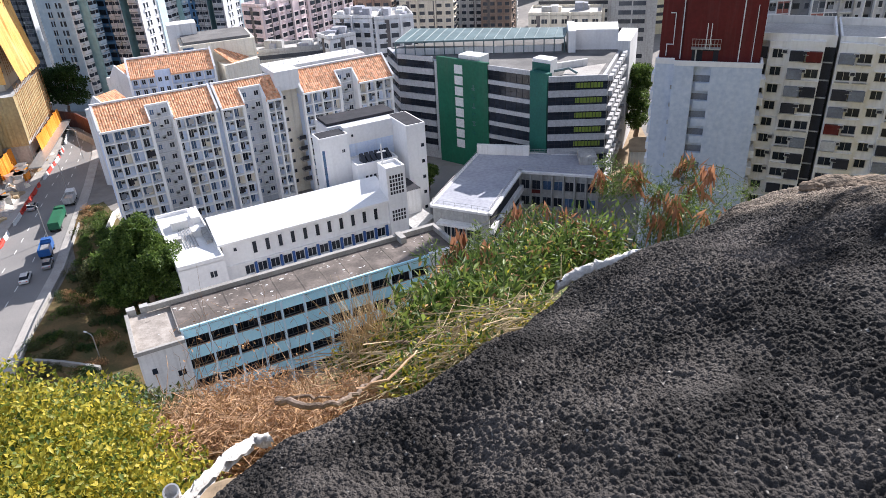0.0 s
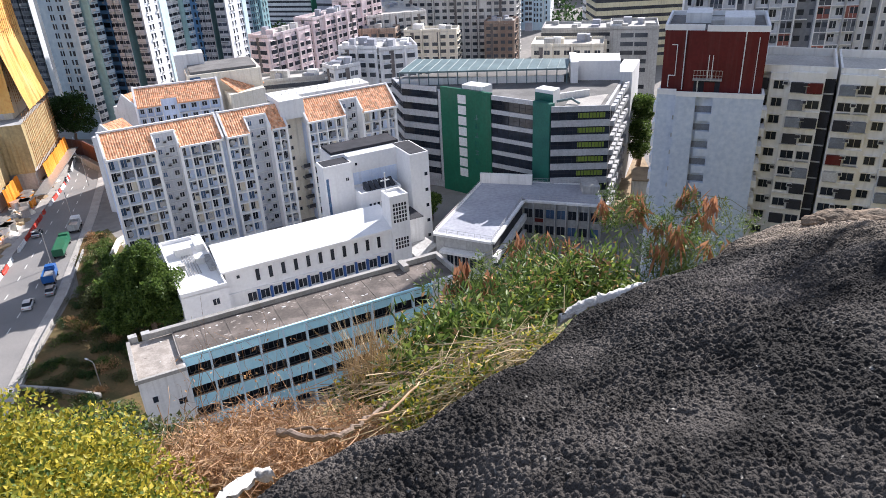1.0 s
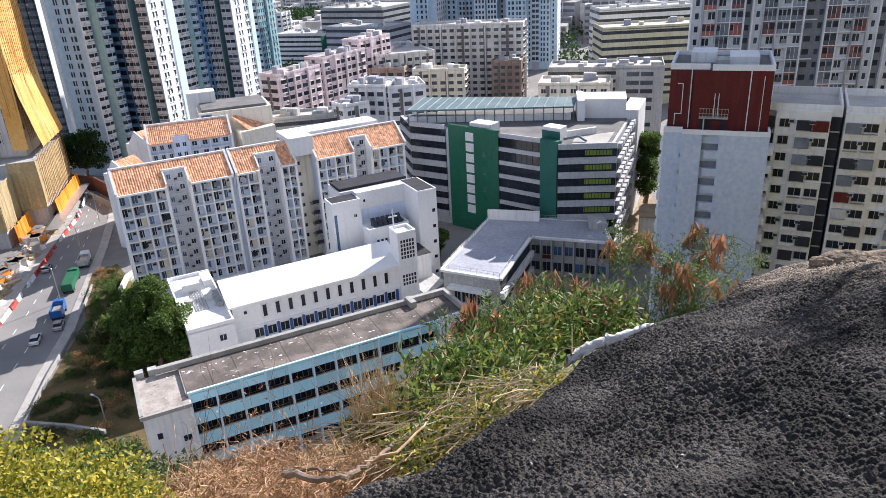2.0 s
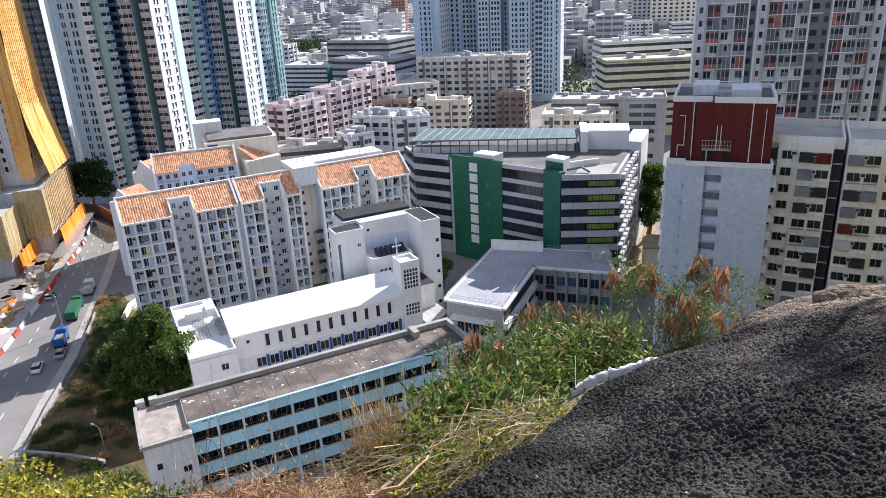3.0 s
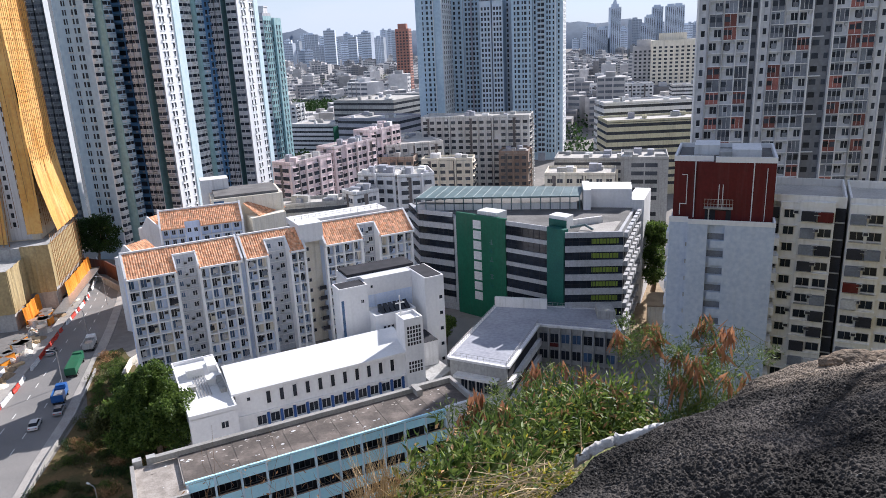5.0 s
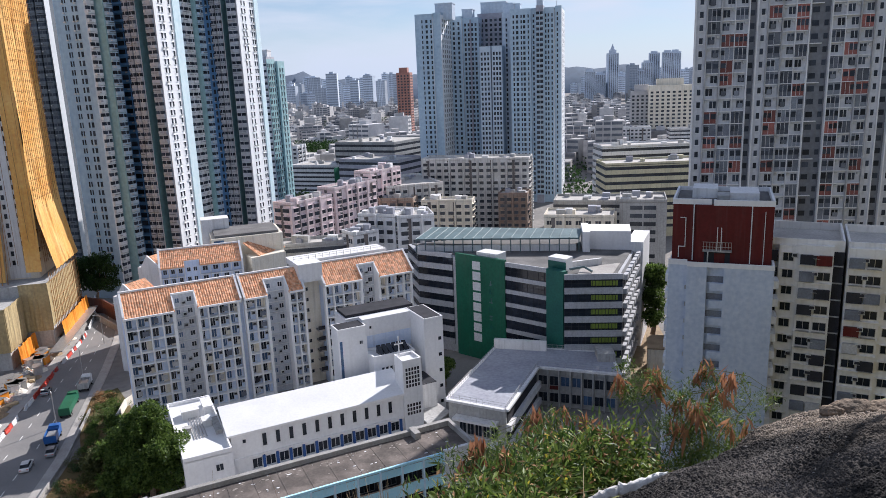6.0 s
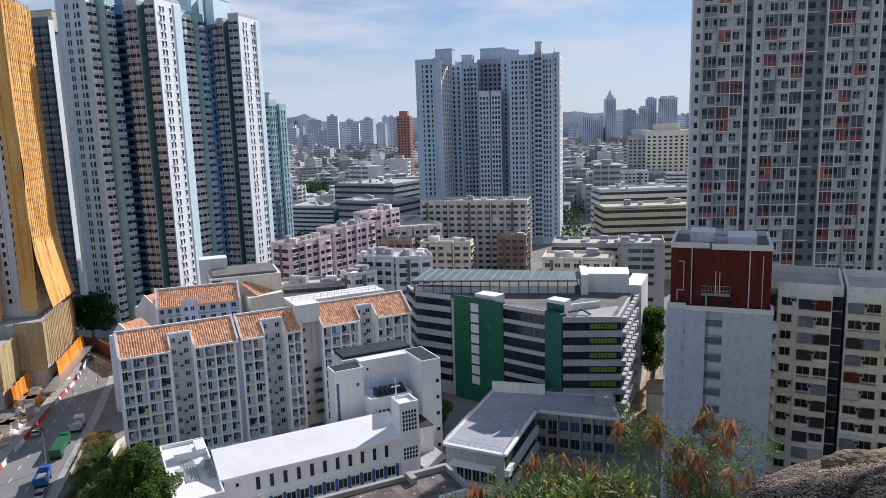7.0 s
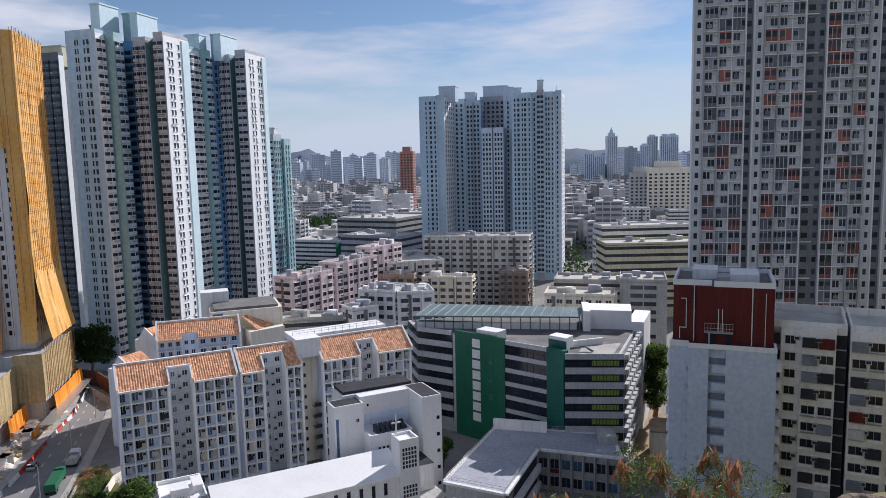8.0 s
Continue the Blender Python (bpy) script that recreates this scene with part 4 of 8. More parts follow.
# ---- long blue school block under the slope ----
def blue_school():
    P = vec((-36.6, 81.1), 26.4)
    A = (-36.6, 81.1, 26.4)
    zt, fh, n = 15.4, 3.62, 11
    bay = 38.4 / n
    ob = thing("school_block", "long sky blue school block with a weathered dark flat roof", "school building")
    part("wall", Geo().prism([P(0, 1.6), P(38.4, 1.6), P(38.4, 8.3), P(0, 8.3)], -1, zt), WHITE, ob)
    part("wall", Geo().prism([P(-6.3, -2.2), P(0, -2.2), P(0, 8.3), P(-6.3, 8.3)], -1, zt - 0.5), WHITE, ob, "white end stair block")
    part("wall", Geo().prism([P(38.4, -0.3), P(43.5, -0.3), P(43.5, 8.3), P(38.4, 8.3)], -1, zt), WHITE, ob, "white end wall")
    f = Face(ob, P(0, 0), P(38.4, 0))
    for i in range(n + 1):
        f.slab("column", bay * i - 0.14, bay * i + 0.14, -0.5, 0.18, -1, zt - 0.1, COLUMN_BLUE, "pale sky blue column")
    for k in range(5):
        z = zt - 1.55 - k * fh
        for i in range(n):
            a, b = bay * i + 0.14, bay * (i + 1) - 0.14
            if z > -0.5:
                f.slab("spandrel", a, b, -0.15, 0.0, z, z + (1.5 if k == 0 else 2.0), SKY_BLUE, "sky blue spandrel panel")
                f.slab("sill", a, b, -0.18, 0.07, z + 2.0, z + 2.05, BROWN_WALL) if k else None
        if z > 0:
            f.slab("corridor_floor", 0, 38.4, -1.6, -0.02, z + 0.15, z + 0.35, FLOOR_SLAB)
    g = Face(ob, P(0, 1.6), P(38.4, 1.6))
    for k in range(4):
        z = zt - 1.55 - (k + 1) * fh
        # Upper floors: the corridor's shade is coloured into the wall
        part("corridor_wall", Geo().box(0, 38.4, -0.03, 0, max(z, -0.5), z + fh, 0, g.at()), DARK if k < 3 else GREY_WALL, ob, "corridor wall, darkened for shade on the upper floors")
        for i in range(n):
            g.window(bay * i + 0.5, z + 1.5, bay - 1.0, 1.5, 0.04, 3, SLATE_AND_SHADE, GLASS)
    # roof slabs with joints, kerbs and worn patches
    for i in range(12):
        u0, u1 = -0.2 + i * 3.66, -0.2 + (i + 1) * 3.66 - 0.06
        part("roof_slab", Geo().box(u0, u1, 0.25, 7.6, zt - 0.05, zt + 0.09 + 0.012 * (i % 3), 0, A), ROOF_OLD, ob, "weathered dark roof slab")
    part("roof", Geo().prism([P(-0.4, 0), P(43.5, 0), P(43.5, 8.3), P(-0.4, 8.3)], zt - 0.3, zt + 0.03), ROOF_WORN, ob)
    part("fascia", Geo().box(-0.2, 38.4, -0.12, 0.22, zt - 0.1, zt + 0.22, 0, A), SKY_BLUE, ob)
    part("parapet", Geo().box(-3.2, 36.2, 7.6, 8.4, zt, zt + 0.85, 0, A), CONCRETE, ob, "broad stained concrete parapet")
    part("parapet", Geo().box(37.2, 43.5, 7.6, 8.4, zt, zt + 1.0, 0, A).box(42.9, 43.5, -0.3, 7.6, zt, zt + 1.0, 0, A).box(36.2, 37.2, 5.9, 8.4, zt, zt + 1.15, 0, A), CONCRETE, ob)
    part("parapet", Geo().box(38.4, 42.9, -0.3, 0.3, zt, zt + 0.5, 0, A), WHITE, ob)
    part("roof", Geo().box(-6.3, -0.2, -2.2, 8.3, zt - 0.5, zt - 0.42, 0, A), ROOF_WORN, ob, "worn pale end roof")
    part("parapet", Geo().box(-6.6, -6.1, -2.2, 8.3, zt - 0.5, zt + 0.15, 0, A).box(-6.6, 0, -2.5, -2.1, zt - 0.5, zt + 0.05, 0, A), CONCRETE, ob)
    rng = random.Random(3)
    for i in range(150):
        u, v = rng.uniform(-5.5, 42), rng.choice([rng.uniform(0.6, 7), rng.uniform(5.2, 7.2)])
        s = rng.uniform(0.06, 0.32)
        k = 7
        g2 = Geo()
        ring = [P(u + s * rng.uniform(0.5, 1.4) * math.cos(6.283 * q / k), v + s * 0.6 * rng.uniform(0.4, 1.3) * math.sin(6.283 * q / k)) for q in range(k)]
        zb = zt + 0.10 if u > 0 else zt - 0.42
        g2.prism(ring, zb, zb + 0.03)
        part("flaking_patch", g2, ROOF_WORN if rng.random() < 0.6 else WHITE, ob)
    for u in (-6.2, -4.4):
        part("water_tank", Geo().box(u, u + 1.2, 8.4, 9.5, zt - 1.2, zt + 0.5, 0, A), GREY_WALL, ob)
    e = Face(ob, P(-6.3, -2.2), P(0, -2.2))
    e.window(1.2, 11.2, 0.8, 1.1, 0.02, 1)
    for k in range(3):
        e.window(4.3, 2.5 + 3.6 * k, 1.2, 1.1, 0.02)
    # terrace in front: kerb, red edging and a green play court
    tagged(new("terrace", Geo().box(2, 42, -6.5, 0.1, -0.6, 0.25, 0, A).mesh("terrace", [PAVING])), "pale concrete terrace beside the blue school", "pavement", kind="structure")
    tagged(new("play_court", Geo().box(14, 40, -10.5, -6.9, -0.4, 0.3, 0, A).mesh("play_court", [mat("green_court", (0.07, 0.16, 0.1), None, 0.85, 0.4)])), "green painted play court", "play court", kind="structure")
    tagged(new("kerb", Geo().box(8, 42, -6.9, -6.4, -0.4, 0.7, 0, A).mesh("kerb", [mat("red_brown_kerb", (0.36, 0.2, 0.14), None, 0.9, 0.6, streak=0.3)])), "red brown kerb wall beside the play court", "kerb", kind="structure")
    return ob


blue_school()


# ---- grey L-shaped school wing ----
def grey_wing():
    # corners in plan at roof level
    foot = [(-1.5, 123.0), (8.9, 117.8), (17.0, 137.2), (32.6, 132.0), (33.2, 143.2), (9.7, 149.5)]
    zt = 12.8
    ob = flat_block("school_wing", "low grey L-shaped school wing with a pale membrane roof", "school building", foot, -1, zt, GREY_WALL, ROOF_LAV, 0.0)
    g = Geo()
    for i, p in enumerate(foot):
        q = foot[(i + 1) % len(foot)]
        d, n = turn_of(p, q)
        part("eave", Geo().box(-0.3, n, -0.6, 0.1, zt - 0.35, zt + 0.1, 0, (p[0], p[1], d)), WHITE, ob)
    g = Geo()
    for i in (0, 1, 2, 4, 5):
        p, q = foot[i], foot[(i + 1) % 6]
        d, n = turn_of(p, q)
        k = int(n / 1.1)
        for j in range(k + 1):
            x, y = p[0] + (q[0] - p[0]) * j / k, p[1] + (q[1] - p[1]) * j / k
            g.tube([(x, y, zt), (x, y, zt + 1.05)], 0.03, 0.03, 0, 4)
        for z in (0.55, 1.05):
            g.tube([(*p, zt + z), (*q, zt + z)], 0.03, 0.03, 0, 4)
    part("railing", g, METAL, ob, "thin grey roof railing")
    f = Face(ob, foot[0], foot[1])
    f.slab("canopy", 1.5, 10.2, 0, 1.9, 9.6, 10.1, WHITE)
    f.slab("canopy", 1.2, 10.6, 0, 2.4, 5.6, 6.1, WHITE)
    for z in (6.4, 2.4):
        for i in range(5):
            f.window(2.2 + i * 1.6, z, 1.4, 2.6, 0.05, 2, METAL, GLASS)
    s = Face(ob, foot[1], foot[2])
    for k in range(3):
        s.slab("corridor_parapet", 0, 21, 0.0, 0.9, 1.0 + 3.7 * k, 2.3 + 3.7 * k, WHITE)
        # dark sheet stands for the shaded corridor, no hole is cut
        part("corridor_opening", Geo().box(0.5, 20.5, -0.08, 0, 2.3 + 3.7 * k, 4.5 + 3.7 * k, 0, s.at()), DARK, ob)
    b = Face(ob, foot[2], foot[3])
    rng = random.Random(2)
    for i in range(8):
        b.slab("pier", i * 2.3 - 0.12, i * 2.3 + 0.14, 0, 0.75, -1, zt - 0.4, GREY_WALL)
    for i in range(7):
        for z in (8.9, 5.2, 1.6):
            b.window(i * 2.3 + 0.3, z, 1.8, 2.1, 0.02, 2, METAL, rng.choice([GLASS, GLASS, GLASS_BLUE]))
    b.slab("red_panel", 2.6, 4.4, 0.02, 0.1, 8.0, 8.8, RED_WALL)
    # roof parapet wall at the far end
    part("parapet", Geo().prism([(8.8, 148.2), (20.0, 145.2), (20.2, 146.0), (9.0, 149.0)], zt, zt + 2.2), WHITE, ob)
    part("roof_room", Geo().prism([(29.8, 138.4), (33.3, 137.6), (33.6, 142.8), (30.2, 143.6)], zt, zt + 1.8), GREY_WALL, ob)
    ob.location, ob.scale = (0, 0, EYE * (1 - 1.065)), (1.065, 1.065, 1.065)
    return ob


grey_wing()


# ---- green-walled school ----
def green_school():
    zt, fh = 27.5, 3.42
    a, b, c, d, e, r = (1.4, 179.2), (13.4, 169.2), (23.3, 161.4), (25.6, 155.2), (38.6, 154.2), (54.5, 193.4)
    l0, l1 = (-12.1, 197.8), (-8.9, 186.0)
    ob = thing("green_school", "tall white school with ribbon windows and a green wall", "school building")
    part("wall", Geo().prism([l1, (0.4, 180.2), (12.8, 170.0), (23.3, 162.2), (26.2, 156.2), (38.0, 155.4), (53.4, 193.4), (20, 206), l0], -1, zt - 1.2), SCHOOL_GREY, ob)
    part("roof", Geo().prism([(1.4, 181), (13.4, 171), (24, 163), (26.6, 157), (37.6, 156.4), (52.6, 193), (20, 205), (-11, 197)], zt - 1.5, zt - 1.0), ROOF_GREY, ob, "grey roof deck")
    # green wall panel with its white window strip
    f = Face(ob, a, b)
    f.slab("green_wall", 0, f.len, -0.3, 0.55, -1, zt + 0.2, GREEN_WALL, "bright green wall panel")
    for k in range(8):
        f.slab("stair_window", 5.6, 8.1, 0.55, 0.62, zt - 3.4 - k * 2.75, zt - 1.2 - k * 2.75, WHITE_METAL, "white translucent stair window")
    rng = random.Random(9)
    for k in range(6):
        u0, z0 = 10.6, zt - 7.0 - k * 2.3
        for _ in range(5):
            du, dz = rng.uniform(0, 0.8), rng.uniform(0, 1.1)
            if rng.random() < 0.5:
                f.slab("sign_stroke", u0 + 0.1, u0 + 1.2, 0.55, 0.60, z0 + dz, z0 + dz + 0.13, TEAL_WALL if k % 2 else CANOPY_GLASS)
            else:
                f.slab("sign_stroke", u0 + du, u0 + du + 0.14, 0.55, 0.60, z0, z0 + 1.35, TEAL_WALL if k % 2 else CANOPY_GLASS)
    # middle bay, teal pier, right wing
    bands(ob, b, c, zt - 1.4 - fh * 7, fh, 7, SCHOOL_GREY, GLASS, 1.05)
    Face(ob, b, c).slab("top_band", 0, 12.6, 0, 0.35, zt - 1.4, zt - 0.3, SCHOOL_GREY)
    p = Face(ob, (22.6, 160.6), (25.9, 156.6))
    p.slab("teal_pier", 0, p.len, -1.0, 0.6, -1, zt + 0.1, TEAL_WALL, "dark teal pier")
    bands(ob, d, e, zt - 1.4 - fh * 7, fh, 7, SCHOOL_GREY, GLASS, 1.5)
    g = Face(ob, d, e)
    g.slab("top_band", 0, 13.0, 0, 0.35, zt - 1.4, zt - 0.1, SCHOOL_GREY)
    for k in range(7):
        g.slab("lime_panel", 6.0, 12.0, 0.03, 0.14, zt - 2.9 - k * fh, zt - 1.75 - k * fh, LIME, "lime green panel")
        for i in range(8):
            g.slab("louvre", 6.2 + i * 0.75, 6.3 + i * 0.75, 0.14, 0.3, zt - 3.2 - k * fh, zt - 1.5 - k * fh, DARK)
    # side wing with stepped balcony slabs
    s = Face(ob, e, r)
    for k in range(8):
        z = zt - 1.4 - k * fh
        for i in range(7):
            s.slab("side_balcony", 1.2 + i * 3.6, 3.6 + i * 3.6, 0, 0.9, z - 0.5, z + 0.7, SCHOOL_GREY)
            # balcony shade drawn as a dark box on the wall
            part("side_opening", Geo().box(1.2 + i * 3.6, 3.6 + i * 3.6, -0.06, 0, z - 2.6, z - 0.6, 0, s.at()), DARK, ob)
    s.slab("end_wall", 27, s.len, -3, 1.2, -1, zt + 1.2, WHITE, "tall white end wall")
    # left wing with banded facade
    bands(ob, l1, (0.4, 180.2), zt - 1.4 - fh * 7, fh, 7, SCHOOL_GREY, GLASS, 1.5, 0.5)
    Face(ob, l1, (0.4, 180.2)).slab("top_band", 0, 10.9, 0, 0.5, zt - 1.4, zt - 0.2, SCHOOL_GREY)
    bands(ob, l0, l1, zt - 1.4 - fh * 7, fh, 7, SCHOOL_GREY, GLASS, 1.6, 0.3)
    # glazed roof canopy and roof-top rooms
    deck = Geo().prism([(-9.3, 185.5), (33.5, 180.0), (36.5, 191.5), (-5.0, 201.5)], zt + 2.4, zt + 2.8)
    can = part("canopy", deck, CANOPY_GLASS, ob, "green glazed roof canopy")
    g = Geo()
    for i in range(18):
        t = i / 17
        p0 = (-9.3 + 42.8 * t, 185.5 - 5.5 * t)
        p1 = (-5.0 + 41.5 * t, 201.5 - 10 * t)
        g.tube([(*p0, zt + 2.85), (*p1, zt + 2.85)], 0.1, 0.1, 0, 4)
        g.tube([(*p0, zt - 1), (*p0, zt + 2.6)], 0.14, 0.14, 0, 4)
    part("canopy_rib", g, CANOPY_GLASS, can)
    part("roof_wall", Geo().prism([(-9.0, 187.0), (33.0, 181.5), (33.2, 182.0), (-8.8, 187.5)], zt - 1, zt + 0.7), WHITE, ob)
    part("stair_head", Geo().prism([(6.5, 175.6), (11.5, 171.6), (14.0, 174.6), (9.0, 178.6)], zt - 1, zt + 1.1), WHITE, ob)
    part("lift_head", Geo().prism([(23.0, 162.5), (26.6, 159.0), (28.6, 161.8), (25.2, 165.0)], zt - 1, zt + 2.4), WHITE_CLEAN, ob, "white lift head with teal face")
    part("lift_face", Geo().prism([(22.9, 162.2), (26.5, 158.7), (26.6, 159.0), (23.0, 162.5)], zt - 1, zt + 1.6), TEAL_WALL, ob)
    part("plant_room", Geo().prism([(36.0, 182.5), (47.0, 180.0), (49.0, 189.0), (38.0, 191.5)], zt - 1, zt + 4.0), WHITE_CLEAN, ob)
    part("plant_room", Geo().prism([(34.4, 179.6), (36.2, 179.2), (38, 191.5), (36.2, 192)], zt - 1, zt + 4.3), WHITE_CLEAN, ob)
    part("screen_wall", Geo().prism([(28.8, 163.5), (36.5, 166.0), (36.3, 166.6), (28.6, 164.1)], zt - 1, zt + 0.6), WHITE, ob)
    part("roof_deck", Geo().prism([(29, 157.6), (37, 157.0), (41, 166.5), (31, 163.5)], zt - 1.0, zt - 0.85), PAVING, ob, "pale screeded deck")
    part("pipe", Geo().tube([(27.5, 159.0, zt), (31.0, 160.0, zt + 0.2), (32.5, 158.2, zt - 0.5)], 0.3, 0.3, 0, 6), CANOPY_GLASS, ob)
    return ob


green_school()


# ---- red and white tower block, and its neighbours ----
def red_tower():
    P = vec((36.2, 114.2), -21.3)
    A = (36.2, 114.2, -21.3)
    zt = 39.8
    ob = thing("red_and_white_block", "white tower block end wall with dark red upper storeys", "apartment building")
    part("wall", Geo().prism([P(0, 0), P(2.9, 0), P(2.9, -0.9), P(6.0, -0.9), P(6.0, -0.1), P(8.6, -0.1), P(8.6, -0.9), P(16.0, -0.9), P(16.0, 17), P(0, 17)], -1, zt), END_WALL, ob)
    part("parapet", Geo().box(-0.05, 2.9, -0.05, 0.25, zt, zt + 0.9, 0, A).box(2.9, 16.05, -0.95, -0.6, zt, zt + 0.75, 0, A).box(15.7, 16.05, -0.6, 3, zt, zt + 0.75, 0, A), WHITE_CLEAN, ob)
    f = Face(ob, P(6.0, -0.1), P(8.6, -0.1))
    for k in range(12):
        z = zt - 3.9 - k * 2.95
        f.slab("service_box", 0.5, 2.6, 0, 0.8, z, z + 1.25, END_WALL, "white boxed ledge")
        f.slab("service_opening", 0.05, 2.55, 0.01, 0.04, z + 1.25, z + 2.3, GREY_PANEL)
    g = Face(ob, P(2.9, -0.9), P(6.0, -0.9))
    for k in range(11):
        g.slab("drain_box", -0.25, -0.02, -0.8, -0.5, zt - 4 - k * 2.95, zt - 3.4 - k * 2.95, GREY_WALL)
    s = Face(ob, P(16.0, -0.9), P(16.0, 17))
    for k in range(13):
        for i in range(4):
            s.slab("side_bay", 0.8 + i * 4.2, 3.8 + i * 4.2, 0, 0.8, zt - 3.2 - k * 2.95, zt - 1.9 - k * 2.95, WHITE)
    w = Face(ob, P(0, 17), P(0, 0))
    for k in range(13):
        for i in range(4):
            w.slab("side_bay", 0.8 + i * 4.2, 3.8 + i * 4.2, 0, 0.5, zt - 3.2 - k * 2.95, zt - 1.9 - k * 2.95, WHITE)
    # red upper storeys set a little back
    part("upper_wall", Geo().prism([P(0.3, 2.2), P(4.0, 2.2), P(4.0, 1.4), P(15.6, 1.4), P(15.6, 17), P(0.3, 17)], zt - 0.5, zt + 9.8), RED_WALL, ob, "dark red rendered upper wall")
    part("roof", Geo().prism([P(0.6, 2.6), P(15.3, 2.6), P(15.3, 16.6), P(0.6, 16.6)], zt + 9.8, zt + 9.95), ROOF_GREY, ob)
    part("parapet", parapet(Geo(), [P(0.2, 2.1), P(6.6, 2.1), P(6.6, 1.3), P(15.7, 1.3), P(15.7, 17), P(0.2, 17)], zt + 9.8, 0.9, 0.35), WHITE_CLEAN, ob)
    part("roof_room", Geo().box(3, 7, 8, 14, zt + 9.8, zt + 11.6, 0, A).box(9, 13.5, 6, 13, zt + 9.8, zt + 11.2, 0, A), WHITE, ob)
    part("roof_room", Geo().box(7, 9, 5, 9, zt + 9.8, zt + 10.9, 0, A), GREY_WALL, ob)
    u = Face(ob, P(0.3, 1.4), P(15.6, 1.4))
    for a, b, z0, z1 in ((3.2, 3.36, 0.4, 9.8), (12.0, 12.16, 0.4, 9.8), (14.0, 14.1, 0.4, 9.0), (2.0, 2.12, 2.6, 7.6)):
        u.slab("drain_pipe", a, b, -0.75 if a < 3.7 else 0.03, -0.6 if a < 3.7 else 0.18, zt + z0, zt + z1, WHITE_METAL)
    u.slab("drain_pipe", 1.0, 2.1, -0.75, -0.6, zt + 2.6, zt + 2.72, WHITE_METAL), u.slab("drain_pipe", 1.0, 1.12, -0.75, -0.6, zt + 0.8, zt + 2.6, WHITE_METAL), u.slab("drain_pipe", 1.2, 2.1, -0.75, -0.6, zt + 7.5, zt + 7.62, WHITE_METAL)
    # niche drawn by a dark box, its shade as colour
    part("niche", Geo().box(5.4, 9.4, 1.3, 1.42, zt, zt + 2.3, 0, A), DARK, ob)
    gal = part("gallery", Geo().box(5.2, 9.6, 0.3, 1.5, zt + 2.3, zt + 2.5, 0, A), CONCRETE, ob, "railed maintenance gallery")
    g = Geo()
    for i in range(10):
        x = 5.3 + i * 0.47
        g.box(x, x + 0.05, 0.32, 0.37, zt + 2.5, zt + 3.9, 0, A)
    for z in (3.1, 3.9):
        g.box(5.2, 9.6, 0.32, 0.38, zt + z, zt + z + 0.06, 0, A)
    part("railing", g, METAL, gal)
    g = Geo()
    for x in (7.3, 7.9):
        g.box(x, x + 0.12, 0.25, 0.35, zt + 2.5, zt + 6.4, 0, A)
    part("ladder_rail", g, WHITE_METAL, gal)
    part("niche_panel", Geo().box(7.0, 8.6, 1.2, 1.3, zt + 0.1, zt + 1.9, 0, A), RED_WALL, ob)
    part("duct", Geo().box(5.9, 6.1, 0.2, 0.5, zt - 1.6, zt + 2.3, 0, A), METAL, ob)
    return ob


red_tower()


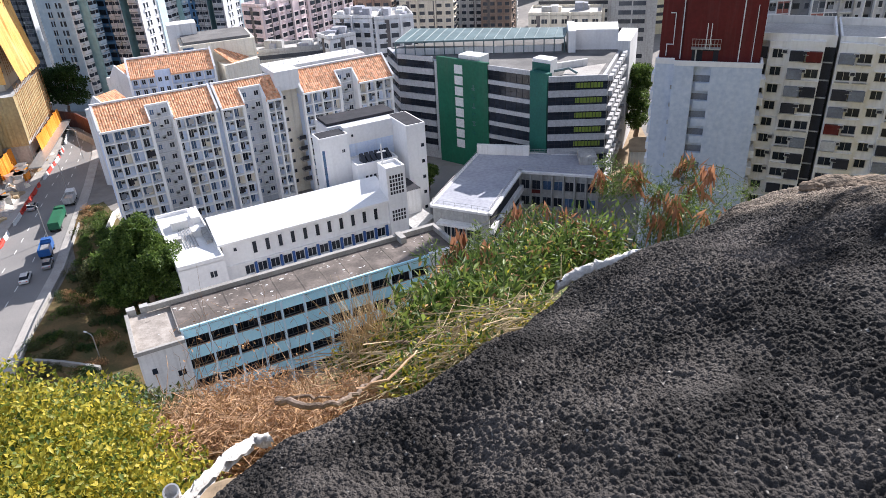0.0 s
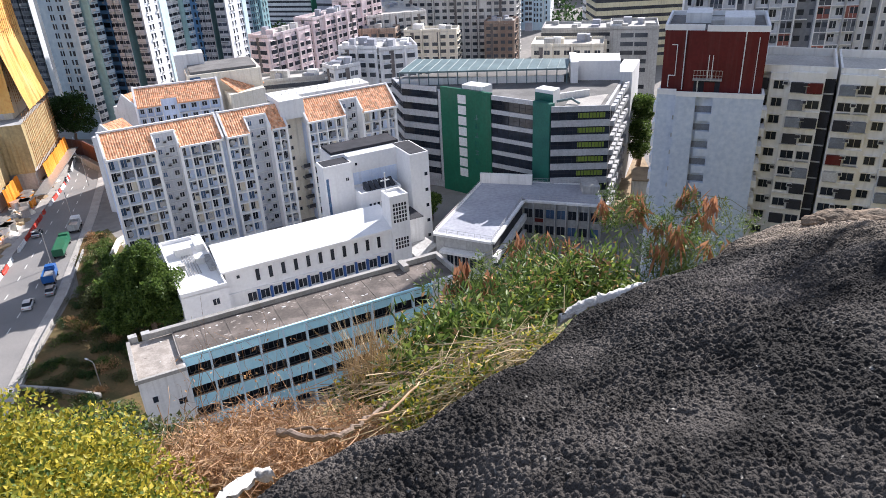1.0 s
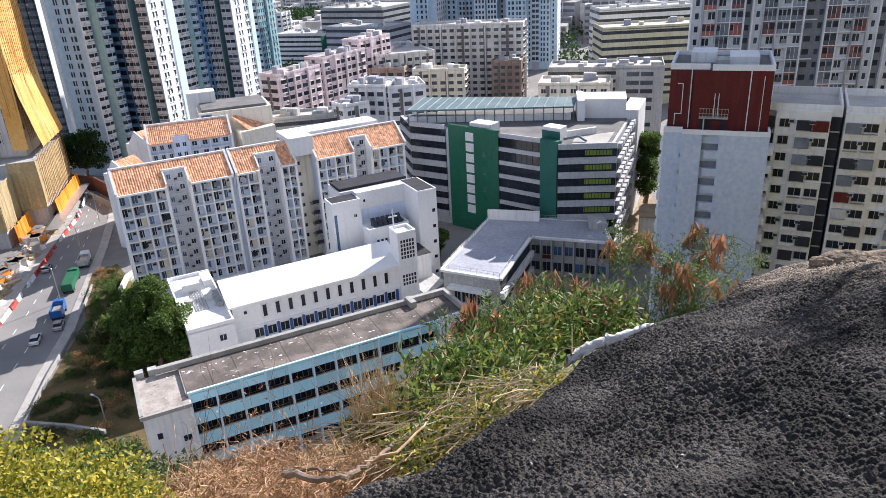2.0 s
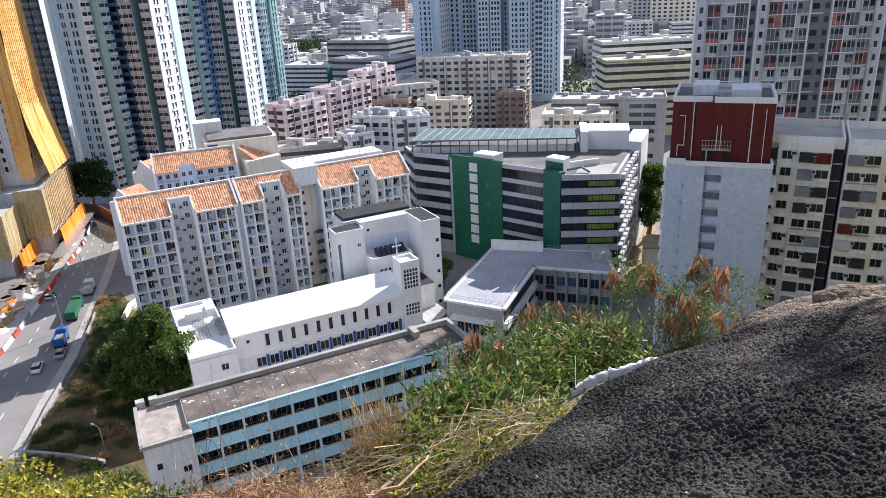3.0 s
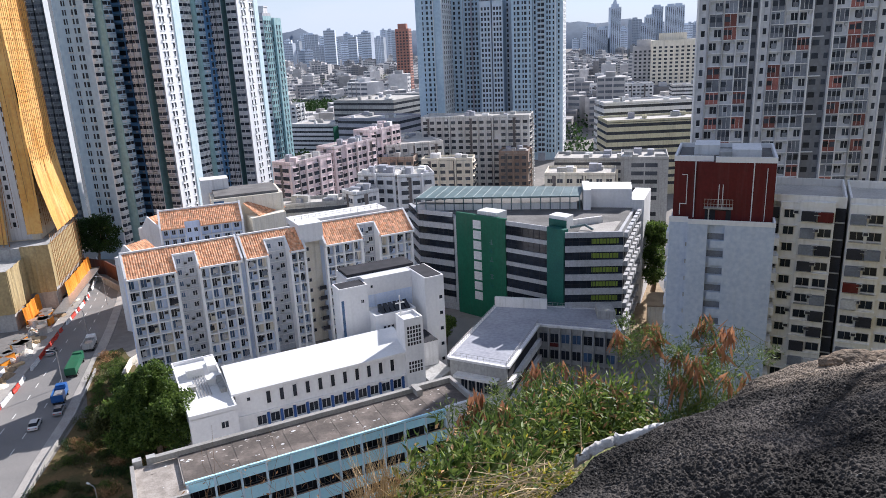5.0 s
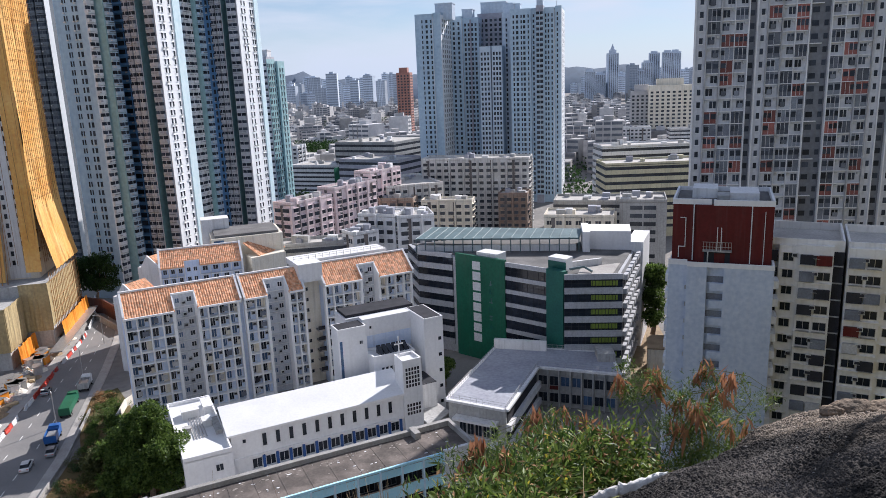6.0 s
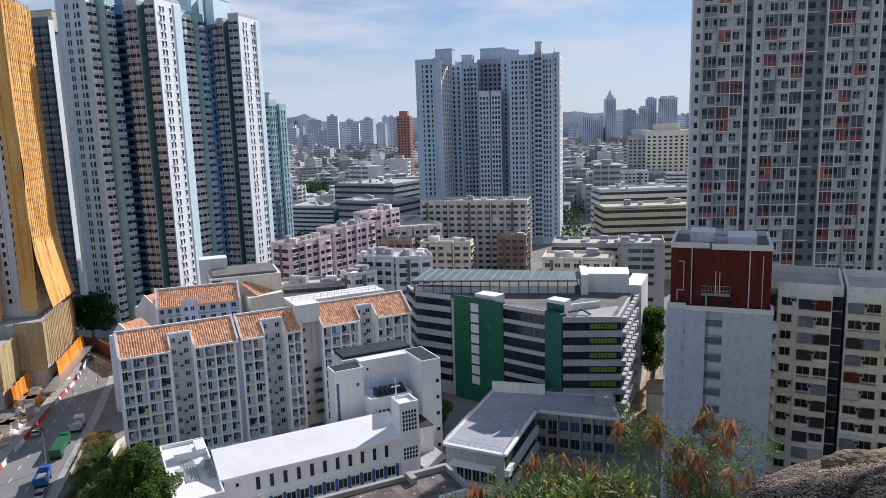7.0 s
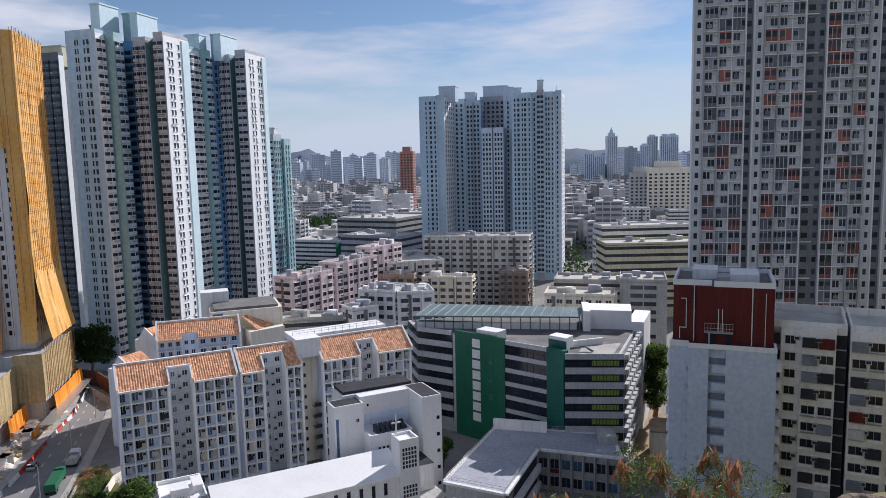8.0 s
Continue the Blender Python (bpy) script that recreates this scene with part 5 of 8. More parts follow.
def walk_up(o, deg, zt, cols, label, seed):
    """A cream public-housing slab: bays of windows, cages and air conditioners on each floor."""
    P, rng = vec(o, deg), random.Random(seed)
    A = (*o, deg)
    ob = thing("housing_block", label, "apartment building", "weathered housing blocks")
    w = sum(c[0] for c in cols)
    part("wall", Geo().prism([P(0, 0.9), P(w, 0.9), P(w, 16), P(0, 16)], -1, zt), SLAB_WHITE, ob)
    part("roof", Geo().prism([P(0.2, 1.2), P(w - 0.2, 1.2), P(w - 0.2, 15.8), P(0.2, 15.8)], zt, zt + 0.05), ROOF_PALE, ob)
    part("parapet", parapet(Geo(), [P(0, 0.9), P(w, 0.9), P(w, 16), P(0, 16)], zt, 1.3, 0.3), SLAB_WHITE, ob)
    fh, u = 2.78, 0.0
    for width, out, kind in cols:
        if kind == "shaft":
            # near-black sheet paints the shade of the recessed shaft
            part("shaft", Geo().box(u, u + width, 0.86, 0.9, -1, zt - 0.5, 0, A), DARK, ob)
        else:
            part("wall", Geo().box(u, u + width, 0.9 - out, 0.9, -1, zt + (0.5 if out > 0.5 else 0.2), 0, A), SLAB_WHITE, ob)
        f = Face(ob, P(u, 0.9 - out), P(u + width, 0.9 - out))
        for k in range(15):
            z = zt - 2.9 - k * fh
            if z < 3:
                break
            if kind == "shaft":
                f.slab("ledge", 0, width, 0.04, 0.4, z, z + 0.2, GREY_WALL)
                f.window(0.15, z + 0.8, width - 0.3, 1.2, 0.05, 1)
                continue
            if kind == "one":
                f.window(width * 0.2, z + 0.55, width * 0.55, 1.4, 0.0, 2, METAL, GLASS)
                if rng.random() < 0.7:
                    f.ac(width * 0.8, z + 1.4)
                f.slab("hood", width * 0.12, width * 0.88, 0, 0.45, z + 2.05, z + 2.15, SLAB_WHITE)
            elif kind == "slot":
                f.slab("grille", 0.15, width - 0.15, 0.0, 0.25, z + 0.3, z + 2.1, DARK if rng.random() < 0.7 else GREY_PANEL)
            else:
                for i in range(2):
                    f.window(width * (0.06 + 0.48 * i), z + 0.55, width * 0.4, 1.4, 0.0, 2, METAL, GLASS)
                    if rng.random() < 0.55:
                        f.slab("window_cage", width * (0.04 + 0.48 * i), width * (0.48 + 0.48 * i), 0.1, 0.65, z + 0.35, z + 1.9, rng.choice([DARK, DARK, GREY_PANEL, GREY_PANEL, GREY_PANEL, FLOOR_SLAB, RED_WALL]))
                    if rng.random() < 0.5:
                        f.slab("drying_rack", width * (0.05 + 0.48 * i), width * (0.45 + 0.48 * i), 0.3, 0.8, z + 0.3, z + 0.42, METAL)
                f.ac(width * 0.5, z + 1.45) if rng.random() < 0.85 else None
                f.slab("ledge", 0, width, 0, 0.4, z + 0.05, z + 0.2, SLAB_WHITE)
        u += width
    return ob


walk_up((51.6, 111.9), -26.5, 42.8, [(1.6, 0.0, "slot"), (2.9, 0.5, "one"), (4.9, 1.0, "two"), (1.5, -0.2, "shaft")], "cream slab block with caged windows beside the red tower", 4)
walk_up((61.6, 106.6), -26.5, 42.8, [(4.9, 1.0, "two"), (2.9, 0.5, "one"), (4.9, 1.0, "two"), (1.5, -0.2, "shaft")], "cream slab block with blue-grey windows and drying racks", 8)


def panel_tower():
    """Tall tower with a white frame, grey and faded orange balcony panels."""
    P = vec((56.6, 165.3), -9.0)
    zt, fh = 116.0, 2.82
    A = (56.6, 165.3, -9.0)
    ob = thing("panel_tower", "very tall tower with white frames and faded orange balcony panels", "apartment tower")
    part("wall", Geo().prism([P(0, 0.8), P(52, 0.8), P(52, 22), P(5, 22)], -1, zt), SHAFT_SHADE, ob)
    rng = random.Random(12)
    u, cols = 0.0, []
    for w, kind in ((2.4, "edge"), (3.1, 1), (5.8, 2), (1.8, "shaft"), (2.2, "win"), (3.0, 1), (5.6, 2), (2.8, "deep"), (1.7, "shaft"), (5.8, 2), (2.9, 1), (2.1, "win"), (2.2, "shaft"), (2.3, "win"), (5.6, 2), (2.9, 1)):
        cols.append((u, w, kind))
        u += w
    frame_g, infill, org, gry, win_g, acg, dim = Geo(), Geo(), Geo(), Geo(), Geo(), Geo(), Geo()
    for u, w, kind in cols:
        if kind in ("shaft", "deep"):
            # dark sheet in place of the shade inside the shaft
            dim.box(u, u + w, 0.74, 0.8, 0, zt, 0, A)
            for k in range(41):
                win_g.box(u + w * 0.25, u + w * 0.75, 0.66, 0.74, 0.9 + k * fh, 2.1 + k * fh, 0, A)
                if kind == "deep" and k % 3 == 0:
                    frame_g.box(u, u + w, 0.1, 0.74, k * fh - 0.1, k * fh + 0.1, 0, A)
            continue
        for x in (u, u + w):
            frame_g.box(x - 0.13, x + 0.13, -0.3, 0.8, -1, zt, 0, A)
        for k in range(41):
            z = k * fh
            if kind in ("edge", "win"):
                infill.box(u + 0.13, u + w - 0.13, 0.1, 0.8, z, z + fh, 0, A)
                win_g.box(u + w * 0.36, u + w * 0.68, 0.04, 0.1, z + 0.9, z + 2.2, 0, A)
                frame_g.box(u + w * 0.33, u + w * 0.71, -0.12, 0.1, z + 0.78, z + 0.9, 0, A)
                continue
            frame_g.box(u, u + w, -0.2, 0.8, z - 0.08, z + 0.09, 0, A)
            for i in range(kind):
                a, b = u + w / kind * i + 0.13, u + w / kind * (i + 1) - 0.13 * (i == kind - 1)
                t = rng.random()
                if t < 0.42 + 0.16 * (k > 26):
                    # open cell: pale wall set back, one window and its cooling unit
                    side = rng.random() < 0.5
                    c = a + (0.25 if side else (b - a) * 0.42)
                    infill.box(a, b, 0.35, 0.8, z, z + fh, 0, A)
                    win_g.box(c, c + (b - a) * 0.5, 0.22, 0.35, z + 0.75, z + 2.3, 0, A)
                    frame_g.box(c + (b - a) * 0.24, c + (b - a) * 0.27, 0.17, 0.35, z + 0.75, z + 2.3, 0, A)
                    e = (b - 0.75) if side else a + 0.08
                    acg.box(e, e + 0.62, -0.15, 0.35, z + 2.0, z + 2.45, 0, A)
                    if rng.random() < 0.45:
                        gry.box(c + 0.2, c + (b - a) * 0.45, 0.05, 0.1, z + rng.uniform(0.5, 1.0), z + 1.7, 0, A)
                else:
                    # glazed-in cell: coloured panel below, panes and curtains above
                    g = org if t > 0.80 else gry
                    g.box(a, b, 0.02, 0.12, z + 0.09, z + fh - 0.08, 0, A)
                    m = rng.choice([2, 3])
                    for j in range(m):
                        q0, q1 = a + (b - a) * (j + 0.12) / m, a + (b - a) * (j + 0.88) / m
                        if rng.random() < 0.75:
                            win_g.box(q0, q1, -0.03, 0.02, z + 1.1, z + rng.uniform(2.1, 2.45), 0, A)
                        frame_g.box(q1 + 0.02, q1 + 0.08, -0.05, 0.02, z + 0.2, z + 2.6, 0, A)
            if kind == 2:
                frame_g.box(u + w * 0.5 - 0.09, u + w * 0.5 + 0.09, -0.1, 0.6, z, z + fh, 0, A)
    part("frame", frame_g, WHITE, ob, kind="stuff")
    part("infill_wall", infill, TOWER_WALL, ob, "pale grey rendered infill", kind="stuff")
    part("shaft_wall", dim, SHAFT_SHADE, ob, "grey shaft wall in painted recess shade", kind="stuff")
    part("orange_cladding", org, ORANGE_PANEL, ob, "faded orange balcony panels", kind="stuff")
    part("grey_cladding", gry, GREY_PANEL, ob, "grey balcony panels", kind="stuff")
    part("glazing", win_g, GLASS_TOWER, ob, kind="stuff")
    part("cooling_unit", acg, AC_WHITE, ob, kind="stuff")
    part("roof", Geo().prism([P(0, 0.8), P(52, 0.8), P(52, 22), P(5, 22)], zt, zt + 0.4), ROOF_GREY, ob)
    return ob


panel_tower()


# ---- pale blue residential towers ----
FLOOR = 2.9


def tower_face(ob, p, q, zt, style, wall, seed, base=3.0):
    """Storey by storey, the windows of one tower face: small flush windows in columns, stacked bays, or open balconies."""
    d, n = turn_of(p, q)
    at, rng = (p[0], p[1], d), random.Random(seed)
    glass, solid, unit = Geo(), Geo(), Geo()
    kind, spec = style
    for k in range(int((zt - base - 1.2) / FLOOR)):
        z = zt - 1.6 - (k + 1) * FLOOR
        if kind == "win":
            for f, w in spec:
                a = n * f - w / 2
                glass.box(a, a + w, -0.05, 0, z + 0.6, z + 2.35, 0, at)
                solid.box(a - 0.12, a + w + 0.12, -0.28, 0, z + 0.46, z + 0.6, 0, at)
                solid.box(a - 0.12, a + w + 0.12, -0.34, 0, z + 2.35, z + 2.45, 0, at)
                if rng.random() < 0.3:
                    unit.box(a + 0.1, a + 0.75, -0.6, 0, z + 0.15, z + 0.6, 0, at)
        elif kind == "bay":
            st = n / spec
            for i in range(spec):
                a, b = st * i + st * 0.1, st * (i + 1) - st * 0.1
                solid.box(a, b, -0.85, 0, z, z + 1.15, 0, at)
                glass.box(a + 0.1, b - 0.1, -0.72, 0, z + 1.15, z + 2.3, 0, at)
                solid.box(a, b, -0.85, 0, z + 2.3, z + FLOOR - 0.2, 0, at)
                solid.box((a + b) / 2 - 0.1, (a + b) / 2 + 0.1, -0.8, 0, z + 1.15, z + 2.3, 0, at)
                if rng.random() < 0.6:
                    unit.box(a + 0.2, a + 0.9, -1.2, -0.85, z + 0.3, z + 0.8, 0, at)
                if rng.random() < 0.35:
                    glass.box(a + 0.3, b - 0.3, -1.3, -0.9, z + 0.5, z + 0.62, 0, at)
        else:
            st = n / spec
            solid.box(0, n, -0.9, 0, z - 0.12, z + 0.75, 0, at)
            glass.box(0.15, n - 0.15, -0.06, 0, z + 0.85, z + 2.4, 0, at)
            for i in range(spec + 1):
                solid.box(max(0, st * i - 0.15), min(n, st * i + 0.15), -0.35, 0, z + 0.75, z + FLOOR - 0.12, 0, at)
            if rng.random() < 0.6:
                unit.box(n * 0.55, n * 0.55 + 0.8, -1.1, -0.9, z + 0.2, z + 0.7, 0, at)
    part("glazing", glass, GLASS_TOWER, ob, kind="stuff")
    part("bay_casing" if kind == "bay" else "sill_course", solid, wall, ob, kind="stuff")
    if unit.v:
        part("cooling_unit", unit, AC_WHITE, ob, kind="stuff")


def tower_wing(ob, P, u0, u1, v0, v1, zt, front, side, fstyle, sstyle, seed, fcase=None, scase=None):
    """One wing: its walls, a proud skin on the street side, a parapet, and the windows of the two faces."""
    foot = [P(u0, v0), P(u1, v0), P(u1, v1), P(u0, v1)]
    part("wall", Geo().prism(foot, 0, zt), front, ob)
    d, n = turn_of(foot[1], foot[2])
    if side is not front:
        part("side_wall", Geo().box(0, n, -0.06, 0, 0, zt, 0, (foot[1][0], foot[1][1], d)), side, ob)
    part("parapet", parapet(Geo(), foot, zt, 1.2, 0.3), front, ob)
    c, s = 0.06 * math.sin(radians(d)), -0.06 * math.cos(radians(d))
    if fstyle:
        tower_face(ob, foot[0], foot[1], zt, fstyle, fcase or front, seed)
    if sstyle:
        tower_face(ob, (foot[1][0] + c, foot[1][1] + s), (foot[2][0] + c, foot[2][1] + s), zt, sstyle, scase or side, seed + 50)


def roof_room(ob, P, u0, u1, v0, v1, z0, z1, m=None):
    g = Geo().prism([P(u0, v0), P(u1, v0), P(u1, v1), P(u0, v1)], z0, z1)
    g.prism([P(u0 - 0.2, v0 - 0.2), P(u1 + 0.2, v0 - 0.2), P(u1 + 0.2, v1 + 0.2), P(u0 - 0.2, v1 + 0.2)], z1, z1 + 0.5)
    part("roof_room", g, m or TOWER_CYAN, ob)


def blue_towers():
    P, zt = vec((-127.7, 243.5), -15.0), 117.0
    ob = thing("residential_tower", "pale grey and cyan high-rise tower with bay windows", "apartment tower", "pale blue towers")
    tower_wing(ob, P, -1.6, 10.5, 1.9, 6.0, zt, TOWER_PALE, TOWER_LIT, ("win", [(0.32, 0.6), (0.40, 0.5), (0.62, 0.65), (0.74, 0.95)]), ("bay", 1), 1, None, WHITE)
    tower_wing(ob, P, 6.0, 13.9, 6.6, 10.5, zt - 0.5, TOWER_SAGE, TOWER_SAGE, None, ("bay", 1), 3, None, TOWER_PALE)
    tower_wing(ob, P, 4.0, 19.5, 16.0, 26.0, zt - 2, TOWER_BLUE, TOWER_BLUE, ("slab", 5), None, 5)
    tower_wing(ob, P, 16.4, 21.4, 13.1, 17.3, zt - 1.5, TOWER_BAY, TOWER_TEAL, ("bay", 2), None, 7, TOWER_BAY)
    tower_wing(ob, P, 23.6, 27.5, 14.5, 28.8, zt, TOWER_BAY, TOWER_LIT, ("bay", 1), ("win", [(0.2, 0.8), (0.32, 0.8), (0.6, 0.9)]), 9, TOWER_BAY)
    tower_wing(ob, P, 19.4, 23.6, 17.3, 26.0, zt - 1.5, TOWER_TEAL, TOWER_TEAL, None, None, 11)
    part("pier", Geo().box(27.55, 27.9, 24.6, 28.8, 0, zt - 0.5, 0, (*P(0, 0), -15.0)), TOWER_CYAN, ob, "pale cyan end pier")
    roof_room(ob, P, 1.5, 5.3, 11, 20.5, zt - 4, 128.4)
    roof_room(ob, P, -1.0, 1.5, 13, 18, zt - 4, 121.5, TOWER_TEAL)
    roof_room(ob, P, 12.0, 15.0, 18, 29, zt - 3, 125.8)
    roof_room(ob, P, 6.5, 11.0, 21, 27, zt - 3, 126.6, TOWER_SAGE)
    part("core", Geo().prism([P(-1.0, 6), P(6, 6), P(4, 26), P(-1, 26)], 0, zt - 2), TOWER_SAGE, ob)
    ob = thing("residential_tower", "pale cyan high-rise tower behind its grey twin", "apartment tower", "pale blue towers")
    tower_wing(ob, P, 12.0, 18.0, 42.7, 49.4, zt, TOWER_SAGE, TOWER_LIT, None, ("bay", 2), 21, None, WHITE)
    tower_wing(ob, P, 15.0, 20.5, 49.6, 53.5, zt - 0.5, TOWER_SAGE, TOWER_SAGE, None, ("bay", 1), 23, None, TOWER_PALE)
    tower_wing(ob, P, 12.0, 25.0, 60.0, 72.0, zt - 2, TOWER_BLUE, TOWER_BLUE, ("win", [(0.5, 0.9), (0.62, 0.9), (0.74, 0.9), (0.86, 0.9)]), None, 25)
    tower_wing(ob, P, 21.3, 26.2, 58.4, 62.2, zt - 1.5, TOWER_BAY, TOWER_TEAL, ("bay", 2), None, 27, TOWER_BAY)
    tower_wing(ob, P, 24.0, 28.6, 62.2, 72.0, zt - 1.5, TOWER_TEAL, TOWER_TEAL, None, None, 28)
    tower_wing(ob, P, 28.6, 33.2, 58.4, 74.4, zt, TOWER_BAY, TOWER_LIT, ("bay", 1), ("win", [(0.22, 0.8), (0.36, 0.8), (0.64, 0.9), (0.74, 0.9)]), 29, TOWER_BAY)
    part("pier", Geo().box(33.25, 33.6, 71.2, 74.4, 0, zt - 0.5, 0, (*P(0, 0), -15.0)), TOWER_CYAN, ob, "pale cyan end pier")
    roof_room(ob, P, 8.0, 14.8, 55, 60, zt - 4, 124.6)
    roof_room(ob, P, 20.5, 24.0, 56, 68, zt - 3, 124.2)
    roof_room(ob, P, 15.5, 20.0, 62, 68, zt - 3, 125.5, TOWER_SAGE)
    # dark tower behind the scaffold, and a slim one on the far side
    P = vec((-170.0, 290.0), -15.0)
    ob = thing("residential_tower", "grey high-rise tower in painted shade behind the scaffold", "apartment tower", "pale blue towers")
    # Slate walls stand in for shade; the sunlit edge is white
    tower_wing(ob, P, 0, 9, 0, 14, 115, SLATE_AND_SHADE, SLATE_AND_SHADE, ("bay", 3), ("win", [(0.3, 1.0), (0.7, 1.0)]), 41)
    tower_wing(ob, P, 10, 21.5, -4, -1.5, 116, SLATE_AND_SHADE, TOWER_LIT, ("bay", 3), None, 43, SLATE_AND_SHADE)
    roof_room(ob, P, 4, 16, 4, 12, 113, 121, YELLOW_WALL)
    P = vec((-87.0, 352.0), -15.0)
    ob = thing("residential_tower", "slim pale green high-rise tower", "apartment tower", "pale blue towers")
    tower_wing(ob, P, -2, 1.6, 0, 8, 86, TOWER_BAY, TOWER_SAGE, ("bay", 1), ("win", [(0.12, 0.9), (0.3, 0.9), (0.55, 0.9), (0.8, 0.9)]), 51, WHITE)
    tower_wing(ob, P, -0.5, 2.6, 9, 16, 84, TOWER_SAGE, TOWER_SAGE, ("win", [(0.5, 0.9)]), ("win", [(0.3, 0.9), (0.7, 0.9)]), 53)
    roof_room(ob, P, -1.5, 1.2, 2, 6, 85, 90, WHITE)


blue_towers()


def even(n, w, a=0.06, b=0.94):
    """Evenly spaced window columns across part of a face."""
    return ("win", [(a + (b - a) * (i + 0.5) / n, w) for i in range(n)])


def centre_tower():
    zt = 110.0
    P = vec((-15.0, 432.0), -14.0)
    ob = thing("residential_tower", "broad pale grey high-rise tower with stepped wings", "apartment tower", "pale blue towers")
    tower_wing(ob, P, -1.2, 9.2, 0, 12, zt, TOWER_PALE, TOWER_LIT, ("win", [(0.42, 0.7), (0.68, 1.3), (0.93, 0.9)]), None, 61)
    tower_wing(ob, P, 9.3, 13.9, 1.5, 30, zt + 0.6, TOWER_PALE, TOWER_LIT, None, even(5, 1.6), 62)
    tower_wing(ob, P, 14.0, 21.0, 26, 42, zt, TOWER_PALE, TOWER_LIT, even(2, 1.2), even(3, 1.4), 63)
    tower_wing(ob, P, 21.1, 31.0, 28, 40, zt - 1, TOWER_PALE, TOWER_GREY, even(4, 1.2), even(2, 1.2), 64)
    part("pier", Geo().box(25.6, 26.6, 27.2, 28, 0, zt - 1, 0, (*P(0, 0), -14.0)), TOWER_MAUVE, ob)
    tower_wing(ob, P, 28.0, 48.0, 41, 52, zt + 2, TOWER_MAUVE, TOWER_GREY, even(6, 1.5), None, 65, TOWER_GREY)
    tower_wing(ob, P, 34.8, 41.4, 10, 30, 90.6, TOWER_GREY, TOWER_GREY, even(3, 1.1), None, 66)
    tower_wing(ob, P, 42.2, 48.3, 10, 30, 90.6, TOWER_GREY, TOWER_GREY, even(3, 1.1), None, 67)
    part("core", Geo().prism([P(35, 13), P(48, 13), P(48, 40), P(35, 40)], 0, 89), TOWER_MAUVE, ob)
    tower_wing(ob, P, 46.6, 52.0, 22, 44, zt, TOWER_GREY, TOWER_PALE, ("win", [(0.5, 1.0)]), None, 68)
    tower_wing(ob, P, 54.2, 66.0, 5, 24, zt, TOWER_PALE, TOWER_GREY, ("win", [(0.16, 0.9), (0.34, 1.3), (0.54, 0.8), (0.68, 1.3), (0.88, 0.7)]), None, 69)
    part("core", Geo().prism([P(50, 26), P(82, 26), P(82, 44), P(50, 44)], 0, zt - 1), TOWER_MAUVE, ob)
    tower_wing(ob, P, 69.2, 73.3, 3, 14, zt + 1, TOWER_MAUVE, TOWER_GREY, ("slab", 2), None, 71, TOWER_PALE)
    tower_wing(ob, P, 66.2, 79.0, 6, 26, zt, TOWER_PALE, TOWER_LIT, ("win", [(0.1, 0.9), (0.64, 0.8), (0.76, 0.9), (0.92, 0.8)]), None, 70)
    tower_wing(ob, P, 79.2, 83.0, 9, 30, zt + 0.8, TOWER_PALE, TOWER_LIT, ("win", [(0.4, 0.8)]), even(3, 1.2), 72)
    for u0, u1, v0, v1, z in ((9.2, 19.5, 8, 16, 117), (20.5, 27, 30, 37, 115), (30, 46, 42, 50, 119.5), (53.5, 59, 12, 18, 114.5), (69.5, 73.0, 4, 9, 117.5), (46, 52, 30, 38, 117)):
        roof_room(ob, P, u0, u1, v0, v1, zt - 2, z, TOWER_GREY)
    for u, v, h in ((31, 44, 10.5), (56, 12, 5.5), (71, 6, 10), (80, 12, 5), (14, 10, 8.2)):
        x, y = P(u, v)
        part("mast", Geo().tube([(x, y, zt), (x, y, zt + h)], 0.2, 0.1, 0, 5), METAL, ob)


centre_tower()


STAIN_AND_SHADE = mat("dark_stain_and_shade", (0.12, 0.11, 0.11), (0.2, 0.18, 0.17), 0.9, 0.3, streak=0.4)


